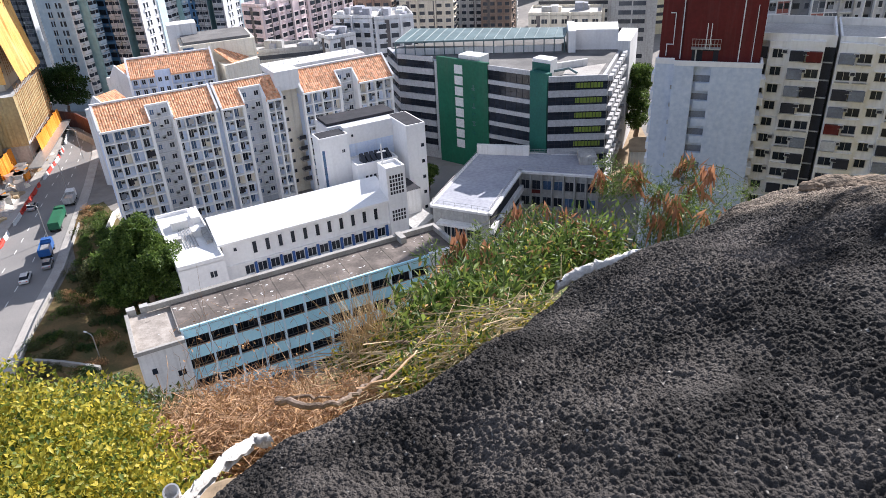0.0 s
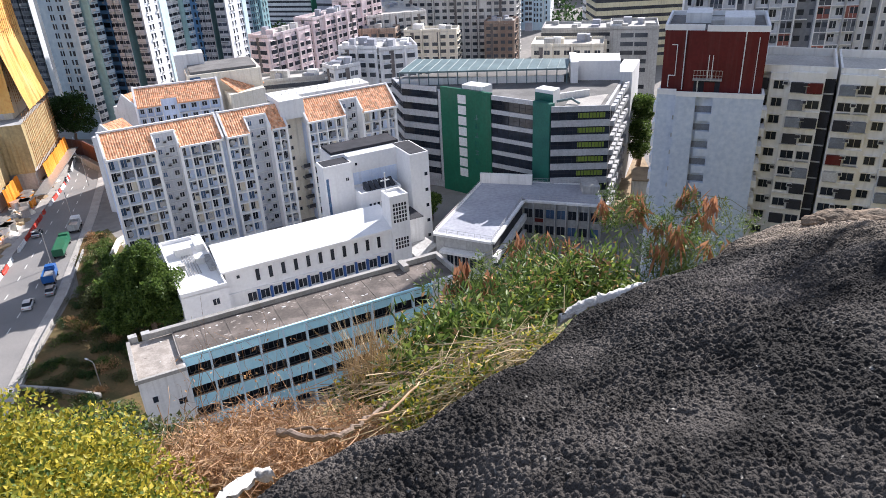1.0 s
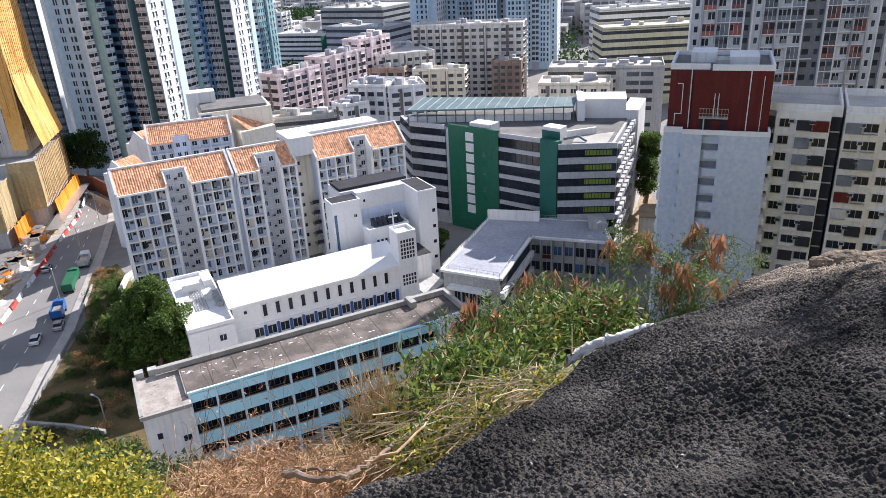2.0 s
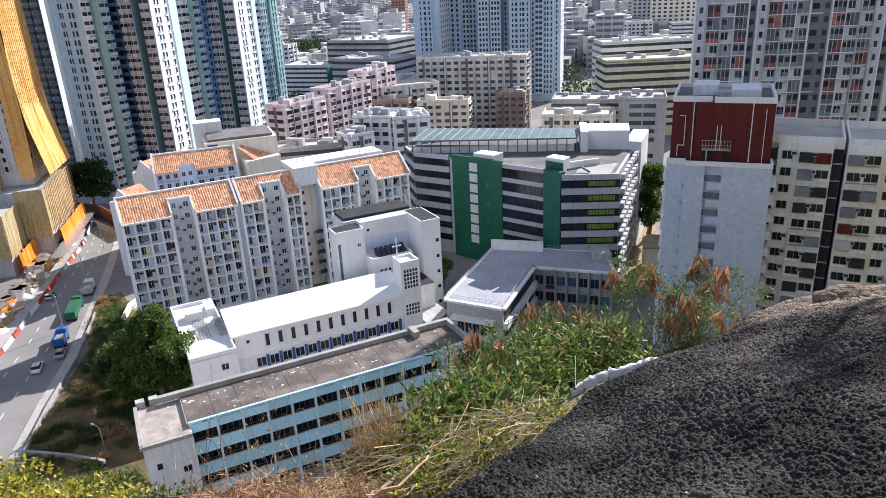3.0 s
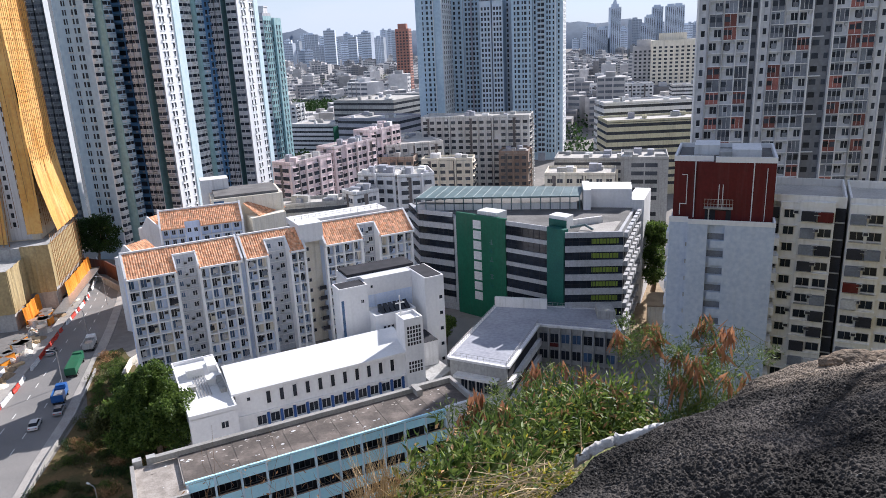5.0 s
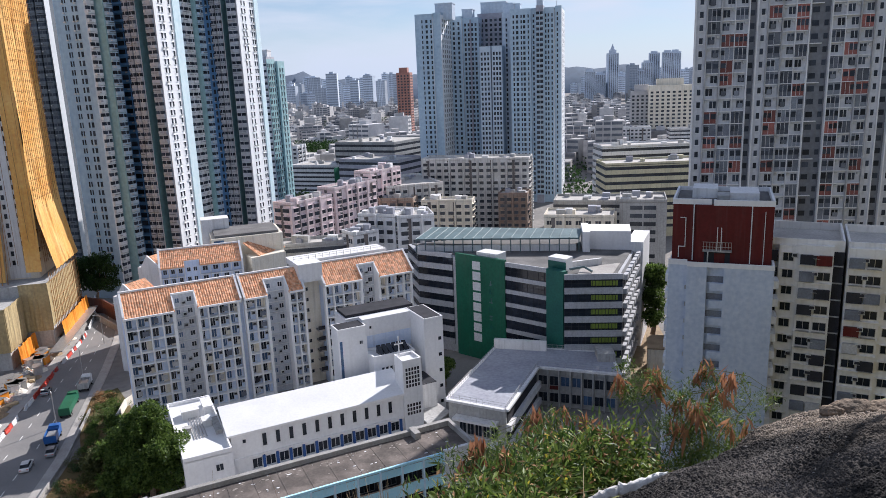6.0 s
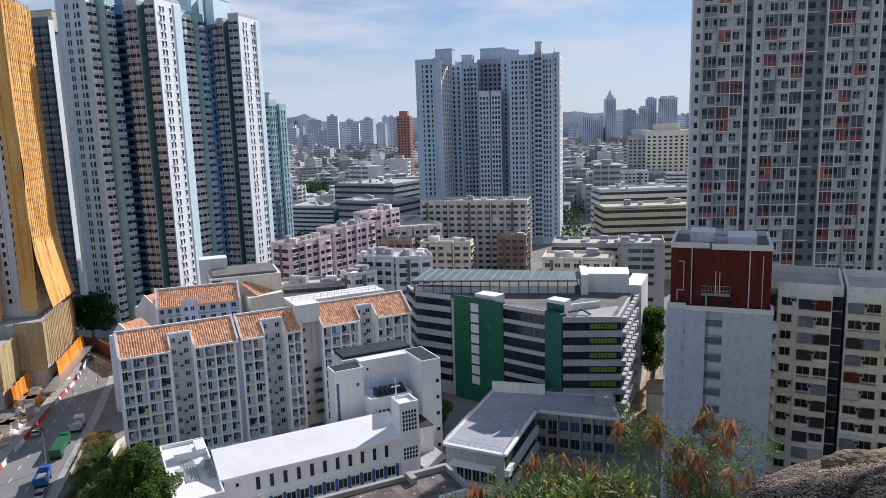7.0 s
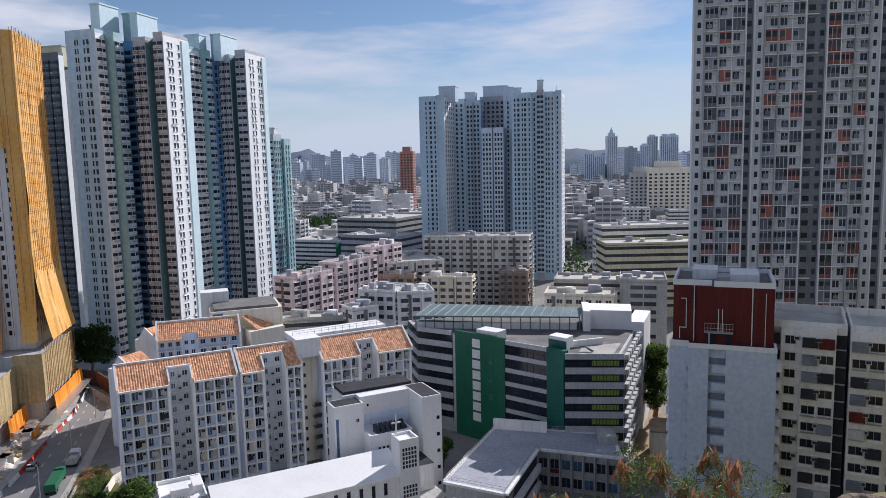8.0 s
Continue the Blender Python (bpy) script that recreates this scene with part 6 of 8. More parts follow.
# ---- older blocks of the middle distance ----
def old_block(foot, zt, wall, label, fh=2.9, per=3.2, group="old walk-up blocks", roof=None, bay=True, strip=False, z_base=0):
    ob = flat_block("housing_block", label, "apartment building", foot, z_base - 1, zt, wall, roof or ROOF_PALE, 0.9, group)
    rng = random.Random(int(abs(foot[0][0]) * 7 + zt))
    for i in range(len(foot)):
        p, q = foot[i], foot[(i + 1) % len(foot)]
        d, n = turn_of(p, q)
        mx, my = (p[0] + q[0]) / 2, (p[1] + q[1]) / 2
        nx, ny = (q[1] - p[1]) / n, -(q[0] - p[0]) / n
        if mx * nx + my * ny > 0 or n < 4:
            continue
        fl, c = int((zt - 1.5) / fh), max(1, int(n / per))
        if strip:
            bands(ob, p, q, zt - 0.8 - fl * fh, fh, fl, wall, GLASS_FAR, fh * 0.58, 0.3, mull=2.4)
        else:
            rows(ob, p, q, zt - 0.6 - fl * fh, fh, fl, c, n / c * 0.55, 1.4, 0.3, None, bay, True, GLASS_FAR, wall, 0.05, 0.45, seed=rng.randrange(999))
            # Dark strips on the wall for stains and the shade of light wells
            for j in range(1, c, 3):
                part("light_well", Geo().box(n / c * j - 0.9, n / c * j + 0.5, -0.12, 0, 0, zt - 0.3, 0, (p[0], p[1], d)), STAIN_AND_SHADE, ob, "dark strip for stains and light-well shade")
            for j in range(2, c, 2):
                part("pier", Geo().box(n / c * j - 0.3, n / c * j + 0.3, -0.9, 0, 0, zt + 0.9, 0, (p[0], p[1], d)), wall, ob)
    # roof clutter: stair heads, tanks, sheds
    c = (sum(p[0] for p in foot) / len(foot), sum(p[1] for p in foot) / len(foot))
    for _ in range(7):
        f, k = rng.uniform(0.1, 0.75), rng.randrange(len(foot))
        x, y = c[0] + (foot[k][0] - c[0]) * f, c[1] + (foot[k][1] - c[1]) * f
        w, dd, h = rng.uniform(1.5, 3.5), rng.uniform(1.5, 3), rng.uniform(1.0, 2.6)
        part("roof_shed", Geo().box(-w / 2, w / 2, -dd / 2, dd / 2, zt, zt + h, 0, (x, y, -15)), rng.choice([wall, WHITE, GREY_WALL, ROOF_LAV]), ob)
    return ob


def quad(o, deg, w, d):
    P = vec(o, deg)
    return [P(0, 0), P(w, 0), P(w, d), P(0, d)]


old_block(quad((-12.5, 336), -13, 51, 16), 36, DIRTY_WHITE, "long weathered white tenement block with dark stains")
old_block(quad((22, 312), -13, 13, 12), 22, BROWN_WALL, "brown stained corner tenement block")
old_block(quad((-27.0, 306), 18, 26, 40), 27.5, DIRTY_WHITE, "cream tenement block with a bare roof")
old_block(quad((-37.0, 304), -10, 22, 9), 23, BROWN_WALL, "low brown tenement block with stained balconies")
old_block(quad((-12.0, 300), -10, 22, 9), 22, CREAM, "low cream tenement block with stained balconies")
old_block(quad((-56.0, 247), 58, 22, 9), 31, PINK_WALL, "pink tenement block with white window bays")
old_block(quad((-43.5, 268), 58, 26, 9), 33, PINK_WALL, "pink tenement block with stepped roof")
old_block(quad((-33.0, 300), 58, 22, 9), 35, PINK_WALL, "tall pink tenement block")
old_block(quad((-30.0, 227), -18, 13, 14), 29.8, WHITE, "small white apartment block with dark windows")
old_block(quad((-16.8, 222), 10, 12, 14), 29.4, WHITE, "small white apartment block with a grey side")
old_block(quad((-56.0, 214), 10, 24, 10), 23, GREY_WALL, "low grey block behind the hostel roofs", strip=True)
old_block(quad((-30.0, 214), 35, 9, 8), 26, WHITE, "white stair block behind the hostel", bay=False)
old_block(quad((70.0, 313), 0, 44, 20), 33, YELLOW_WALL, "pale yellow school block with ribbon windows", strip=True, fh=3.3)
old_block(quad((80.0, 366), 2, 50, 20), 36, WHITE, "white institutional block with ribbon windows", strip=True, fh=3.4)
old_block(quad((40.0, 268), -14, 32, 16), 25, GREY_WALL, "low grey workshop block", strip=True)
old_block(quad((60.0, 246), -14, 16, 18), 28, GREY_WALL, "plain grey windowless block", bay=False, per=9)
old_block(quad((33.0, 244), -14, 24, 14), 24, CREAM, "low cream block with a flat roof", bay=False)
old_block(quad((-104, 470), -20, 42, 24), 22, WHITE, "low white block with a green end wall", strip=True)
old_block(quad((-74, 470), -28, 46, 50), 36, GREY_WALL, "large grey institutional block", strip=True, fh=3.6)
old_block(quad((-62, 404), -28, 40, 24), 31, TOWER_MAUVE, "dark grey institutional block", strip=True, fh=3.6)
old_block(quad((-128, 510), -12, 22, 16), 32, WHITE, "white block beside the park")
part("end_panel", Geo().box(0, 0.4, -18, 0, 12, 23, 0, (-64.6, 455.6, -20)), GREEN_WALL, bpy.data.objects["housing_block.017"])


# ---- sprayed-concrete outcrop under the camera ----
def lattice(seed, n=64):
    return np.random.RandomState(seed).rand(n, n)


def smooth_noise(x, y, scale, seed):
    """Smooth value noise on arrays."""
    t = lattice(seed)
    u, v = x * scale + 100.0, y * scale + 100.0
    i, j = np.floor(u).astype(int), np.floor(v).astype(int)
    a, b = u - i, v - j
    a, b = a * a * (3 - 2 * a), b * b * (3 - 2 * b)
    g = lambda p, q: t[p % 64, q % 64]
    return (g(i, j) * (1 - a) + g(i + 1, j) * a) * (1 - b) + (g(i, j + 1) * (1 - a) + g(i + 1, j + 1) * a) * b - 0.5


EDGE_X = np.array([-3.0, -1.5, -0.82, -0.70, -0.60, -0.34, -0.11, 0.01, 0.2, 0.42, 0.58, 0.91, 1.27, 1.62, 1.9, 2.3, 3.0, 5.0])
EDGE_Y = np.array([0.6, 0.95, 1.45, 1.80, 1.93, 2.05, 2.02, 2.15, 2.34, 2.58, 2.84, 2.98, 3.33, 3.55, 3.75, 3.95, 4.1, 4.4])


def crest(x, y):
    """The bare form of the outcrop, relative to the first eye."""
    z = -1.64 - 0.025 * x + 0.398 * y - 0.044 * x * x + 0.174 * x * y - 0.190 * y * y
    z = z - 0.46 * np.clip(x - 1.6, 0, None) ** 1.8
    back = np.clip(0.4 - y, 0, None)
    z = z - 0.1 * back
    over = y - np.interp(x, EDGE_X, EDGE_Y) + 0.10 * smooth_noise(x, y, 5, 5)
    z = np.where(over > -0.15, z - 0.9 * np.clip(over + 0.15, 0, None) ** 1.35 * 1.5, z)
    return z


def pebbles(x, y, size, seed):
    """Distance to the nearest of jittered points, in cells: a field of close-set round lumps."""
    r = np.random.RandomState(seed).rand(2, 128, 128)
    i, j = np.floor(x / size).astype(int), np.floor(y / size).astype(int)
    best = np.full(x.shape, 9.0)
    for di in (-1, 0, 1):
        for dj in (-1, 0, 1):
            p, q = (i + di) % 128, (j + dj) % 128
            dx, dy = (i + di + r[0][p, q]) - x / size, (j + dj + r[1][p, q]) - y / size
            best = np.minimum(best, dx * dx + dy * dy)
    return np.sqrt(best)


def outcrop():
    xs = np.concatenate([np.arange(-2.6, -1.25, 0.04), np.arange(-1.25, 2.75, 0.0047), np.arange(2.75, 4.6, 0.04)])
    ys = np.concatenate([np.arange(-0.6, 0.95, 0.04), np.arange(0.95, 4.0, 0.0047), np.arange(4.0, 5.2, 0.04)])
    X, Y = np.meshgrid(xs, ys)
    Z = crest(X, Y)
    Z += 0.10 * smooth_noise(X, Y, 2.2, 1) + 0.03 * smooth_noise(X, Y, 7, 2)
    rough = np.clip(1.15 + 0.7 * smooth_noise(X, Y, 2.3, 8) + 0.5 * smooth_noise(X, Y, 6, 9), 0.75, 1.6)
    wx, wy = X + 0.012 * smooth_noise(X, Y, 30, 11), Y + 0.012 * smooth_noise(X, Y, 30, 12)
    Z += rough * (0.0195 * (0.8 - np.clip(pebbles(wx, wy, 0.0165, 3), 0.15, 0.9)) + 0.010 * smooth_noise(X, Y, 16, 6))
    nx, ny = len(xs), len(ys)
    co = np.stack([X, Y, Z + EYE], -1).reshape(-1, 3)
    idx = np.arange(nx * ny).reshape(ny, nx)
    f = np.stack([idx[:-1, :-1], idx[:-1, 1:], idx[1:, 1:], idx[1:, :-1]], -1).reshape(-1, 4)
    me = bpy.data.meshes.new("rock_outcrop")
    me.vertices.add(len(co)), me.vertices.foreach_set("co", co.ravel())
    me.loops.add(f.size), me.loops.foreach_set("vertex_index", f.ravel())
    me.polygons.add(len(f)), me.polygons.foreach_set("loop_start", np.arange(0, f.size, 4))
    me.polygons.foreach_set("loop_total", np.full(len(f), 4))
    me.polygons.foreach_set("use_smooth", np.ones(len(f), bool))
    me.materials.append(ROCK)
    me.update(), me.validate()
    ob = new("rock_outcrop", me)
    # rough sandy boulders bedded in the crest
    for i, (bx, by, r, h) in enumerate(((2.44, 3.52, 0.20, 0.13), (2.12, 3.42, 0.13, 0.07), (2.66, 3.56, 0.22, 0.16), (2.95, 3.62, 0.30, 0.20), (1.96, 3.38, 0.06, 0.04))):
        bm = bmesh.new()
        bmesh.ops.create_icosphere(bm, subdivisions=5, radius=1.0)
        foot = float(crest(np.array([bx]), np.array([by]))[0]) + EYE
        for v in bm.verts:
            c = v.co.copy()
            d = 1 + 0.22 * noise.noise(c * 1.3 + Vector((i * 7, 0, 0))) + 0.12 * noise.noise(c * 3.1 + Vector((i, 4, 0))) + 0.05 * noise.noise(c * 9 + Vector((i, 9, 0)))
            v.co = Vector((bx + c.x * r * d, by + c.y * r * 0.8 * d, foot + c.z * h * d))
        me = bpy.data.meshes.new("boulder")
        bm.to_mesh(me)
        bm.free()
        me.materials.append(SANDSTONE)
        me.polygons.foreach_set("use_smooth", [True] * len(me.polygons))
        part("boulder", me, None, ob, "rough sandy brown boulder")
    return tagged(ob, "dark rough sprayed-concrete outcrop with a sandy crest", "rock")


outcrop()


# ---- plants ----
def cloud_of(lobes, n, rng, shell=0.45):
    """Random points in a union of ellipsoids, denser near the skin."""
    lob = np.array([l if len(l) == 6 else (*l[:3], l[3], l[3], l[3]) for l in lobes], float)
    w = lob[:, 3] * lob[:, 4] * lob[:, 5]
    k = rng.choice(len(lob), n, p=w / w.sum())
    d = rng.normal(size=(n, 3))
    d /= np.linalg.norm(d, axis=1)[:, None]
    r = rng.random(n) ** shell
    return lob[k, :3] + d * r[:, None] * lob[k, 3:], d


def leaves(name, pts, out, length, width, m, parent, rng, droop=0.0, up=0.2, wild=0.9):
    """Folded leaves, two triangles each, every one turned its own way."""
    n = len(pts)
    d = out * 0.6 + rng.normal(size=(n, 3)) * wild + np.array([0, 0, up - droop])
    d /= np.linalg.norm(d, axis=1)[:, None] + 1e-9
    s = np.cross(d, rng.normal(size=(n, 3)) * 0.6 + np.array([0, 0, 1.0]))
    s /= np.linalg.norm(s, axis=1)[:, None] + 1e-9
    nn = np.cross(s, d)
    ln = (length * rng.uniform(0.6, 1.25, n))[:, None]
    wd = (width * rng.uniform(0.7, 1.2, n))[:, None]
    a = pts
    b = pts + d * ln * 0.45 + s * wd * 0.5 + nn * wd * 0.2
    c = pts + d * ln - nn * wd * 0.15
    e = pts + d * ln * 0.45 - s * wd * 0.5 + nn * wd * 0.2
    v = np.stack([a, b, c, e], 1).reshape(-1, 3)
    i = np.arange(n)[:, None] * 4
    f = np.concatenate([i + np.array([0, 1, 2]), i + np.array([0, 2, 3])], 1).reshape(-1, 3)
    me = bpy.data.meshes.new(name)
    me.vertices.add(len(v)), me.vertices.foreach_set("co", v.ravel())
    me.loops.add(f.size), me.loops.foreach_set("vertex_index", f.ravel())
    me.polygons.add(len(f)), me.polygons.foreach_set("loop_start", np.arange(0, f.size, 3))
    me.polygons.foreach_set("loop_total", np.full(len(f), 3))
    me.materials.append(m)
    me.update(), me.validate()
    return part(name, me, None, parent, kind="stuff")


def bent(p, q, rng, wob=0.1, n=5):
    """A wandering line from p to q."""
    p, q = np.array(p, float), np.array(q, float)
    ln = np.linalg.norm(q - p)
    return [tuple(p + (q - p) * t + (rng.normal(size=3) * wob * ln * (0 if i == 0 else 1)) * min(1, t * 2)) for i, t in enumerate(np.linspace(0, 1, n))]


def tree(x, y, z, height, lobes, n, leaf, m, label, seed, name="tree"):
    """A broadleaf tree: tapered trunk, limbs to each lobe of the crown, many leaf sprays."""
    rng = np.random.default_rng(seed)
    ob = thing(name, label, "tree")
    g = Geo()
    fork = (x + rng.normal() * 0.2, y, z + height * 0.35)
    g.tube(bent((x, y, z - 0.5), fork, rng, 0.03), height * 0.035, height * 0.024, 0, 8)
    part("trunk", g, BARK, ob)
    for l in lobes:
        part("limb", Geo().tube(bent(fork, l[:3], rng, 0.06), height * 0.016, height * 0.004, 0, 5), BARK, ob)
    small = []
    for l in lobes:
        r = l[3]
        for _ in range(15):
            d = rng.normal(size=3)
            d /= np.linalg.norm(d)
            d[2] = abs(d[2]) * 0.8 + d[2] * 0.2
            small.append((l[0] + d[0] * r * 0.9, l[1] + d[1] * r * 0.9, l[2] + d[2] * r * 0.85, r * rng.uniform(0.18, 0.36)))
    pts, out = cloud_of(list(small) + [(*l[:3], l[3] * 0.72) for l in lobes], n, rng, 0.33)
    leaves("crown", pts, out, leaf, leaf * 0.6, m, ob, rng)
    return ob


# the big round tree beside the vestry, and the scrub by the road
tree(-54.5, 112.0, 0, 17, [(-55, 112.5, 13.0, 5.2), (-59.3, 113, 9.5, 4.2), (-51.0, 110.2, 10.5, 4.6), (-54, 109.0, 8.0, 4.8), (-56, 116, 10, 4.4), (-49.4, 108.6, 7.2, 3.8), (-58.2, 109.2, 5.4, 3.8), (-53.5, 112, 16.0, 3.0)], 36000, 0.62, LEAF_TREE, "large round bright green broadleaf tree beside the vestry", 1)
tree(-64.5, 116.0, 0, 9, [(-64.5, 116, 6.2, 3.2), (-67, 118, 5.0, 2.6), (-62.5, 119, 6.0, 2.8), (-65, 113, 4.2, 2.4)], 9000, 0.5, LEAF_OLIVE, "thin olive green tree beside the road", 2)
tree(-70.0, 133.0, 0, 7, [(-70, 133, 4.6, 2.5), (-71.5, 136, 3.6, 1.9), (-68.5, 130, 3.8, 2.2)], 6000, 0.45, LEAF_TREE, "small green tree beside the hostel", 3)
tree(-66.0, 125.0, 0, 7, [(-66, 125, 4.2, 2.4), (-68.5, 123, 3.2, 2.0)], 5000, 0.45, LEAF_OLIVE, "small olive tree on the verge", 4)
tree(-122.0, 233.0, 0, 17, [(-122, 232, 9.5, 4.2), (-127, 233, 9, 3.6), (-117, 231.5, 8.5, 3.4), (-124, 233, 15.0, 4.2), (-119, 232, 15.5, 4.0), (-128, 234, 13.5, 3.6), (-115.5, 232, 13.0, 3.0)], 9000, 0.8, LEAF_DARK, "dark round tree before the tower blocks", 5)
tree(54.5, 184.0, 0, 22, [(54.5, 184, 18.5, 3.6), (56, 188, 15, 4.0), (53.5, 180, 13, 3.2), (52.5, 178, 8, 3.0), (55, 184, 9, 3.6)], 9000, 0.7, LEAF_TREE, "tall green tree between school and red tower", 6)
tree(-2.5, 157.0, 0, 8, [(-2.5, 157, 5.6, 2.4), (-3.5, 155, 3.8, 2.0)], 4000, 0.5, LEAF_TREE, "small green tree beside the chapel tower", 7)


def shrub(x, y, z, r, n, leaf, m, label, seed, name="shrub", flat=0.75):
    rng = np.random.default_rng(seed)
    ob = thing(name, label, "shrub", "roadside shrubs")
    lob = [(x + rng.normal() * r * 0.5, y + rng.normal() * r * 0.5, z + r * 0.4 * rng.random(), r * rng.uniform(0.4, 0.75), r * rng.uniform(0.4, 0.75), r * flat * rng.uniform(0.4, 0.7)) for _ in range(7)]
    for l in lob[:4]:
        part("stem", Geo().tube(bent((x, y, z - 0.6), l[:3], rng, 0.08), 0.04 * r, 0.012 * r, 0, 5), BARK, ob)
    p, o = cloud_of(lob, n, rng)
    leaves("foliage", p, o, leaf, leaf * 0.55, m, ob, rng)
    return ob


rs = random.Random(17)
tagged(new("verge", Geo().prism([(-70.5, 84), (-47, 82), (-47.5, 92), (-58, 128), (-77.5, 128), (-74.8, 112)], -.4, .10).mesh("verge", [mat("dry_verge_grass", (.17, .11, .05), (.085, .075, .03), .95, .25, fine=3, bump=.8, bump_scale=4)])), "dry brown grass verge below the road", "verge", kind="structure")
for i in range(100):
    y = rs.uniform(85, 127)
    x = rs.uniform(-69 - (y - 84) * .16, -50 - (y - 84) * .12)
    if y > 92 and x > -56 and y < 104:
        continue
    shrub(x, y, 0.1, rs.uniform(1.0, 2.4), 700, 0.3, rs.choice([LEAF_OLIVE, LEAF_OLIVE, LEAF_TREE, LEAF_DRY, LEAF_DARK]), rs.choice(["low olive shrub on the dry verge", "low green shrub on the dry verge"]), 100 + i)
tagged(new("verge", Geo().prism([(-75.6, 128.2), (-69.6, 128.2), (-70.2, 140), (-75, 150.5), (-84, 163), (-88, 158), (-83.5, 143)], -.4, .22).mesh("verge", [bpy.data.materials["dry_verge_grass"]])), "planted strip between the road and the hostel", "verge", kind="structure")
for i in range(34):
    y = rs.uniform(130, 160)
    x = rs.uniform(-77.5 - (y - 130) * .3, -71.5 - (y - 130) * .26)
    shrub(x, y, 0.25, rs.uniform(0.9, 2.2), 600, 0.32, rs.choice([LEAF_OLIVE, LEAF_TREE, LEAF_TREE, LEAF_DRY]), rs.choice(["low olive shrub beside the hostel", "low green shrub beside the hostel"]), 200 + i)
for i, (x, y, z) in enumerate(((-9.0, 14.0, -12.3), (-7.3, 12.9, -11.4), (-5.8, 11.6, -10.3), (-5.8, 10.5, -9.9), (-11.3, 16.9, -14.2), (-4.6, 10.4, -9.2), (-13.5, 17.5, -15.0), (-8.5, 11.0, -11.6))):
    shrub(x, y, EYE + z - 1.15, 1.2 + 0.05 * y, 3800, 0.15, LEAF_OLIVE if i % 3 else LEAF_DARK, "olive green shrub on the steep slope", 140 + i)


def yellow_shrub():
    rng = np.random.default_rng(31)
    ob = thing("yellow_shrub", "dense shrub with small bright yellow-green leaves", "shrub")
    lob = [(-2.35, 3.15, -2.95, .42), (-2.12, 3.2, -3.1, .40), (-1.92, 3.25, -3.3, .38), (-1.68, 3.0, -3.25, .33), (-2.05, 2.65, -2.85, .42), (-1.75, 2.6, -2.95, .4), (-2.15, 2.35, -2.75, .45), (-1.5, 2.65, -3.05, .3),
           (-2.85, 3.4, -3.0, .5), (-2.7, 2.8, -2.9, .5), (-3.3, 3.5, -3.1, .55), (-2.5, 3.7, -3.4, .5), (-1.35, 2.75, -3.2, .22), (-2.6, 2.2, -2.9, .5)]
    lob = [(a, b, c + EYE, r) for a, b, c, r in lob]
    extra = []
    for l in lob:
        for _ in range(7):
            d = rng.normal(size=3)
            d /= np.linalg.norm(d)
            extra.append((l[0] + d[0] * l[3] * .9, l[1] + d[1] * l[3] * .9, l[2] + abs(d[2]) * l[3] * .8, l[3] * rng.uniform(.15, .32)))
    for l in lob:
        part("stem", Geo().tube(bent((-2.2, 3.1, EYE - 4.3), l[:3], rng, 0.06), 0.02, 0.006, 0, 5), BARK, ob)
    p, o = cloud_of(lob + extra, 34000, rng, 0.45)
    leaves("foliage", p, o, 0.04, 0.025, LEAF_YELLOW, ob, rng, up=0.5)
    p, o = cloud_of(lob, 6000, rng, 0.6)
    leaves("foliage", p, o, 0.042, 0.025, LEAF_BUSH, ob, rng)
    return ob


yellow_shrub()


def green_bush():
    rng = np.random.default_rng(41)
    ob = thing("green_bush", "leafy green bush crowding the edge of the outcrop", "bush")
    lob = [(-0.2, 5.6, -3.85, .42), (0.05, 6.0, -3.95, .45), (0.35, 6.45, -4.2, .5), (0.75, 7.3, -4.6, .55), (1.15, 7.8, -4.8, .6), (1.6, 8.3, -4.95, .6), (2.1, 8.7, -5.0, .6), (0.55, 6.0, -4.1, .42), (0.25, 5.55, -3.95, .4), (-0.3, 5.1, -3.75, .32), (1.3, 9.2, -5.3, .6), (1.1, 8.6, -5.2, .6)]
    lob = [(a, b, c + EYE, r) for a, b, c, r in lob]
    for l in lob:
        for _ in range(4):
            q = (l[0] + rng.normal() * .3, l[1] + rng.normal() * .3, l[2] + rng.uniform(.2, .55))
            part("stem", Geo().tube(bent((l[0], l[1], hill(l[0], l[1]) - 0.2), q, rng, 0.07), 0.012, 0.003, 0, 4), STEM, ob)
    p, o = cloud_of(lob, 6500, rng, 0.45)
    leaves("foliage", p, o, 0.155, 0.046, LEAF_BUSH, ob, rng, droop=0.35, up=0.25)
    p, o = cloud_of(lob, 4500, rng, 0.6)
    leaves("foliage", p, o, 0.12, 0.04, LEAF_TREE, ob, rng)
    p, o = cloud_of([(a, b, c + .15, r * 1.15) for a, b, c, r in lob], 1600, rng, 0.3)
    leaves("foliage", p, o, 0.14, 0.03, LEAF_FINE, ob, rng, up=0.7)
    p, o = cloud_of([(a, b, c + .1, r * 1.1) for a, b, c, r in lob], 1500, rng, 0.4)
    leaves("dry_foliage", p, o, 0.09, 0.03, LEAF_DRY, ob, rng, droop=.4)
    p, o = cloud_of([(a, b, c + .1, r * 1.05) for a, b, c, r in lob], 450, rng, 0.4)
    leaves("foliage", p, o, 0.08, 0.03, LEAF_YELLOW, ob, rng)
    return ob


green_bush()


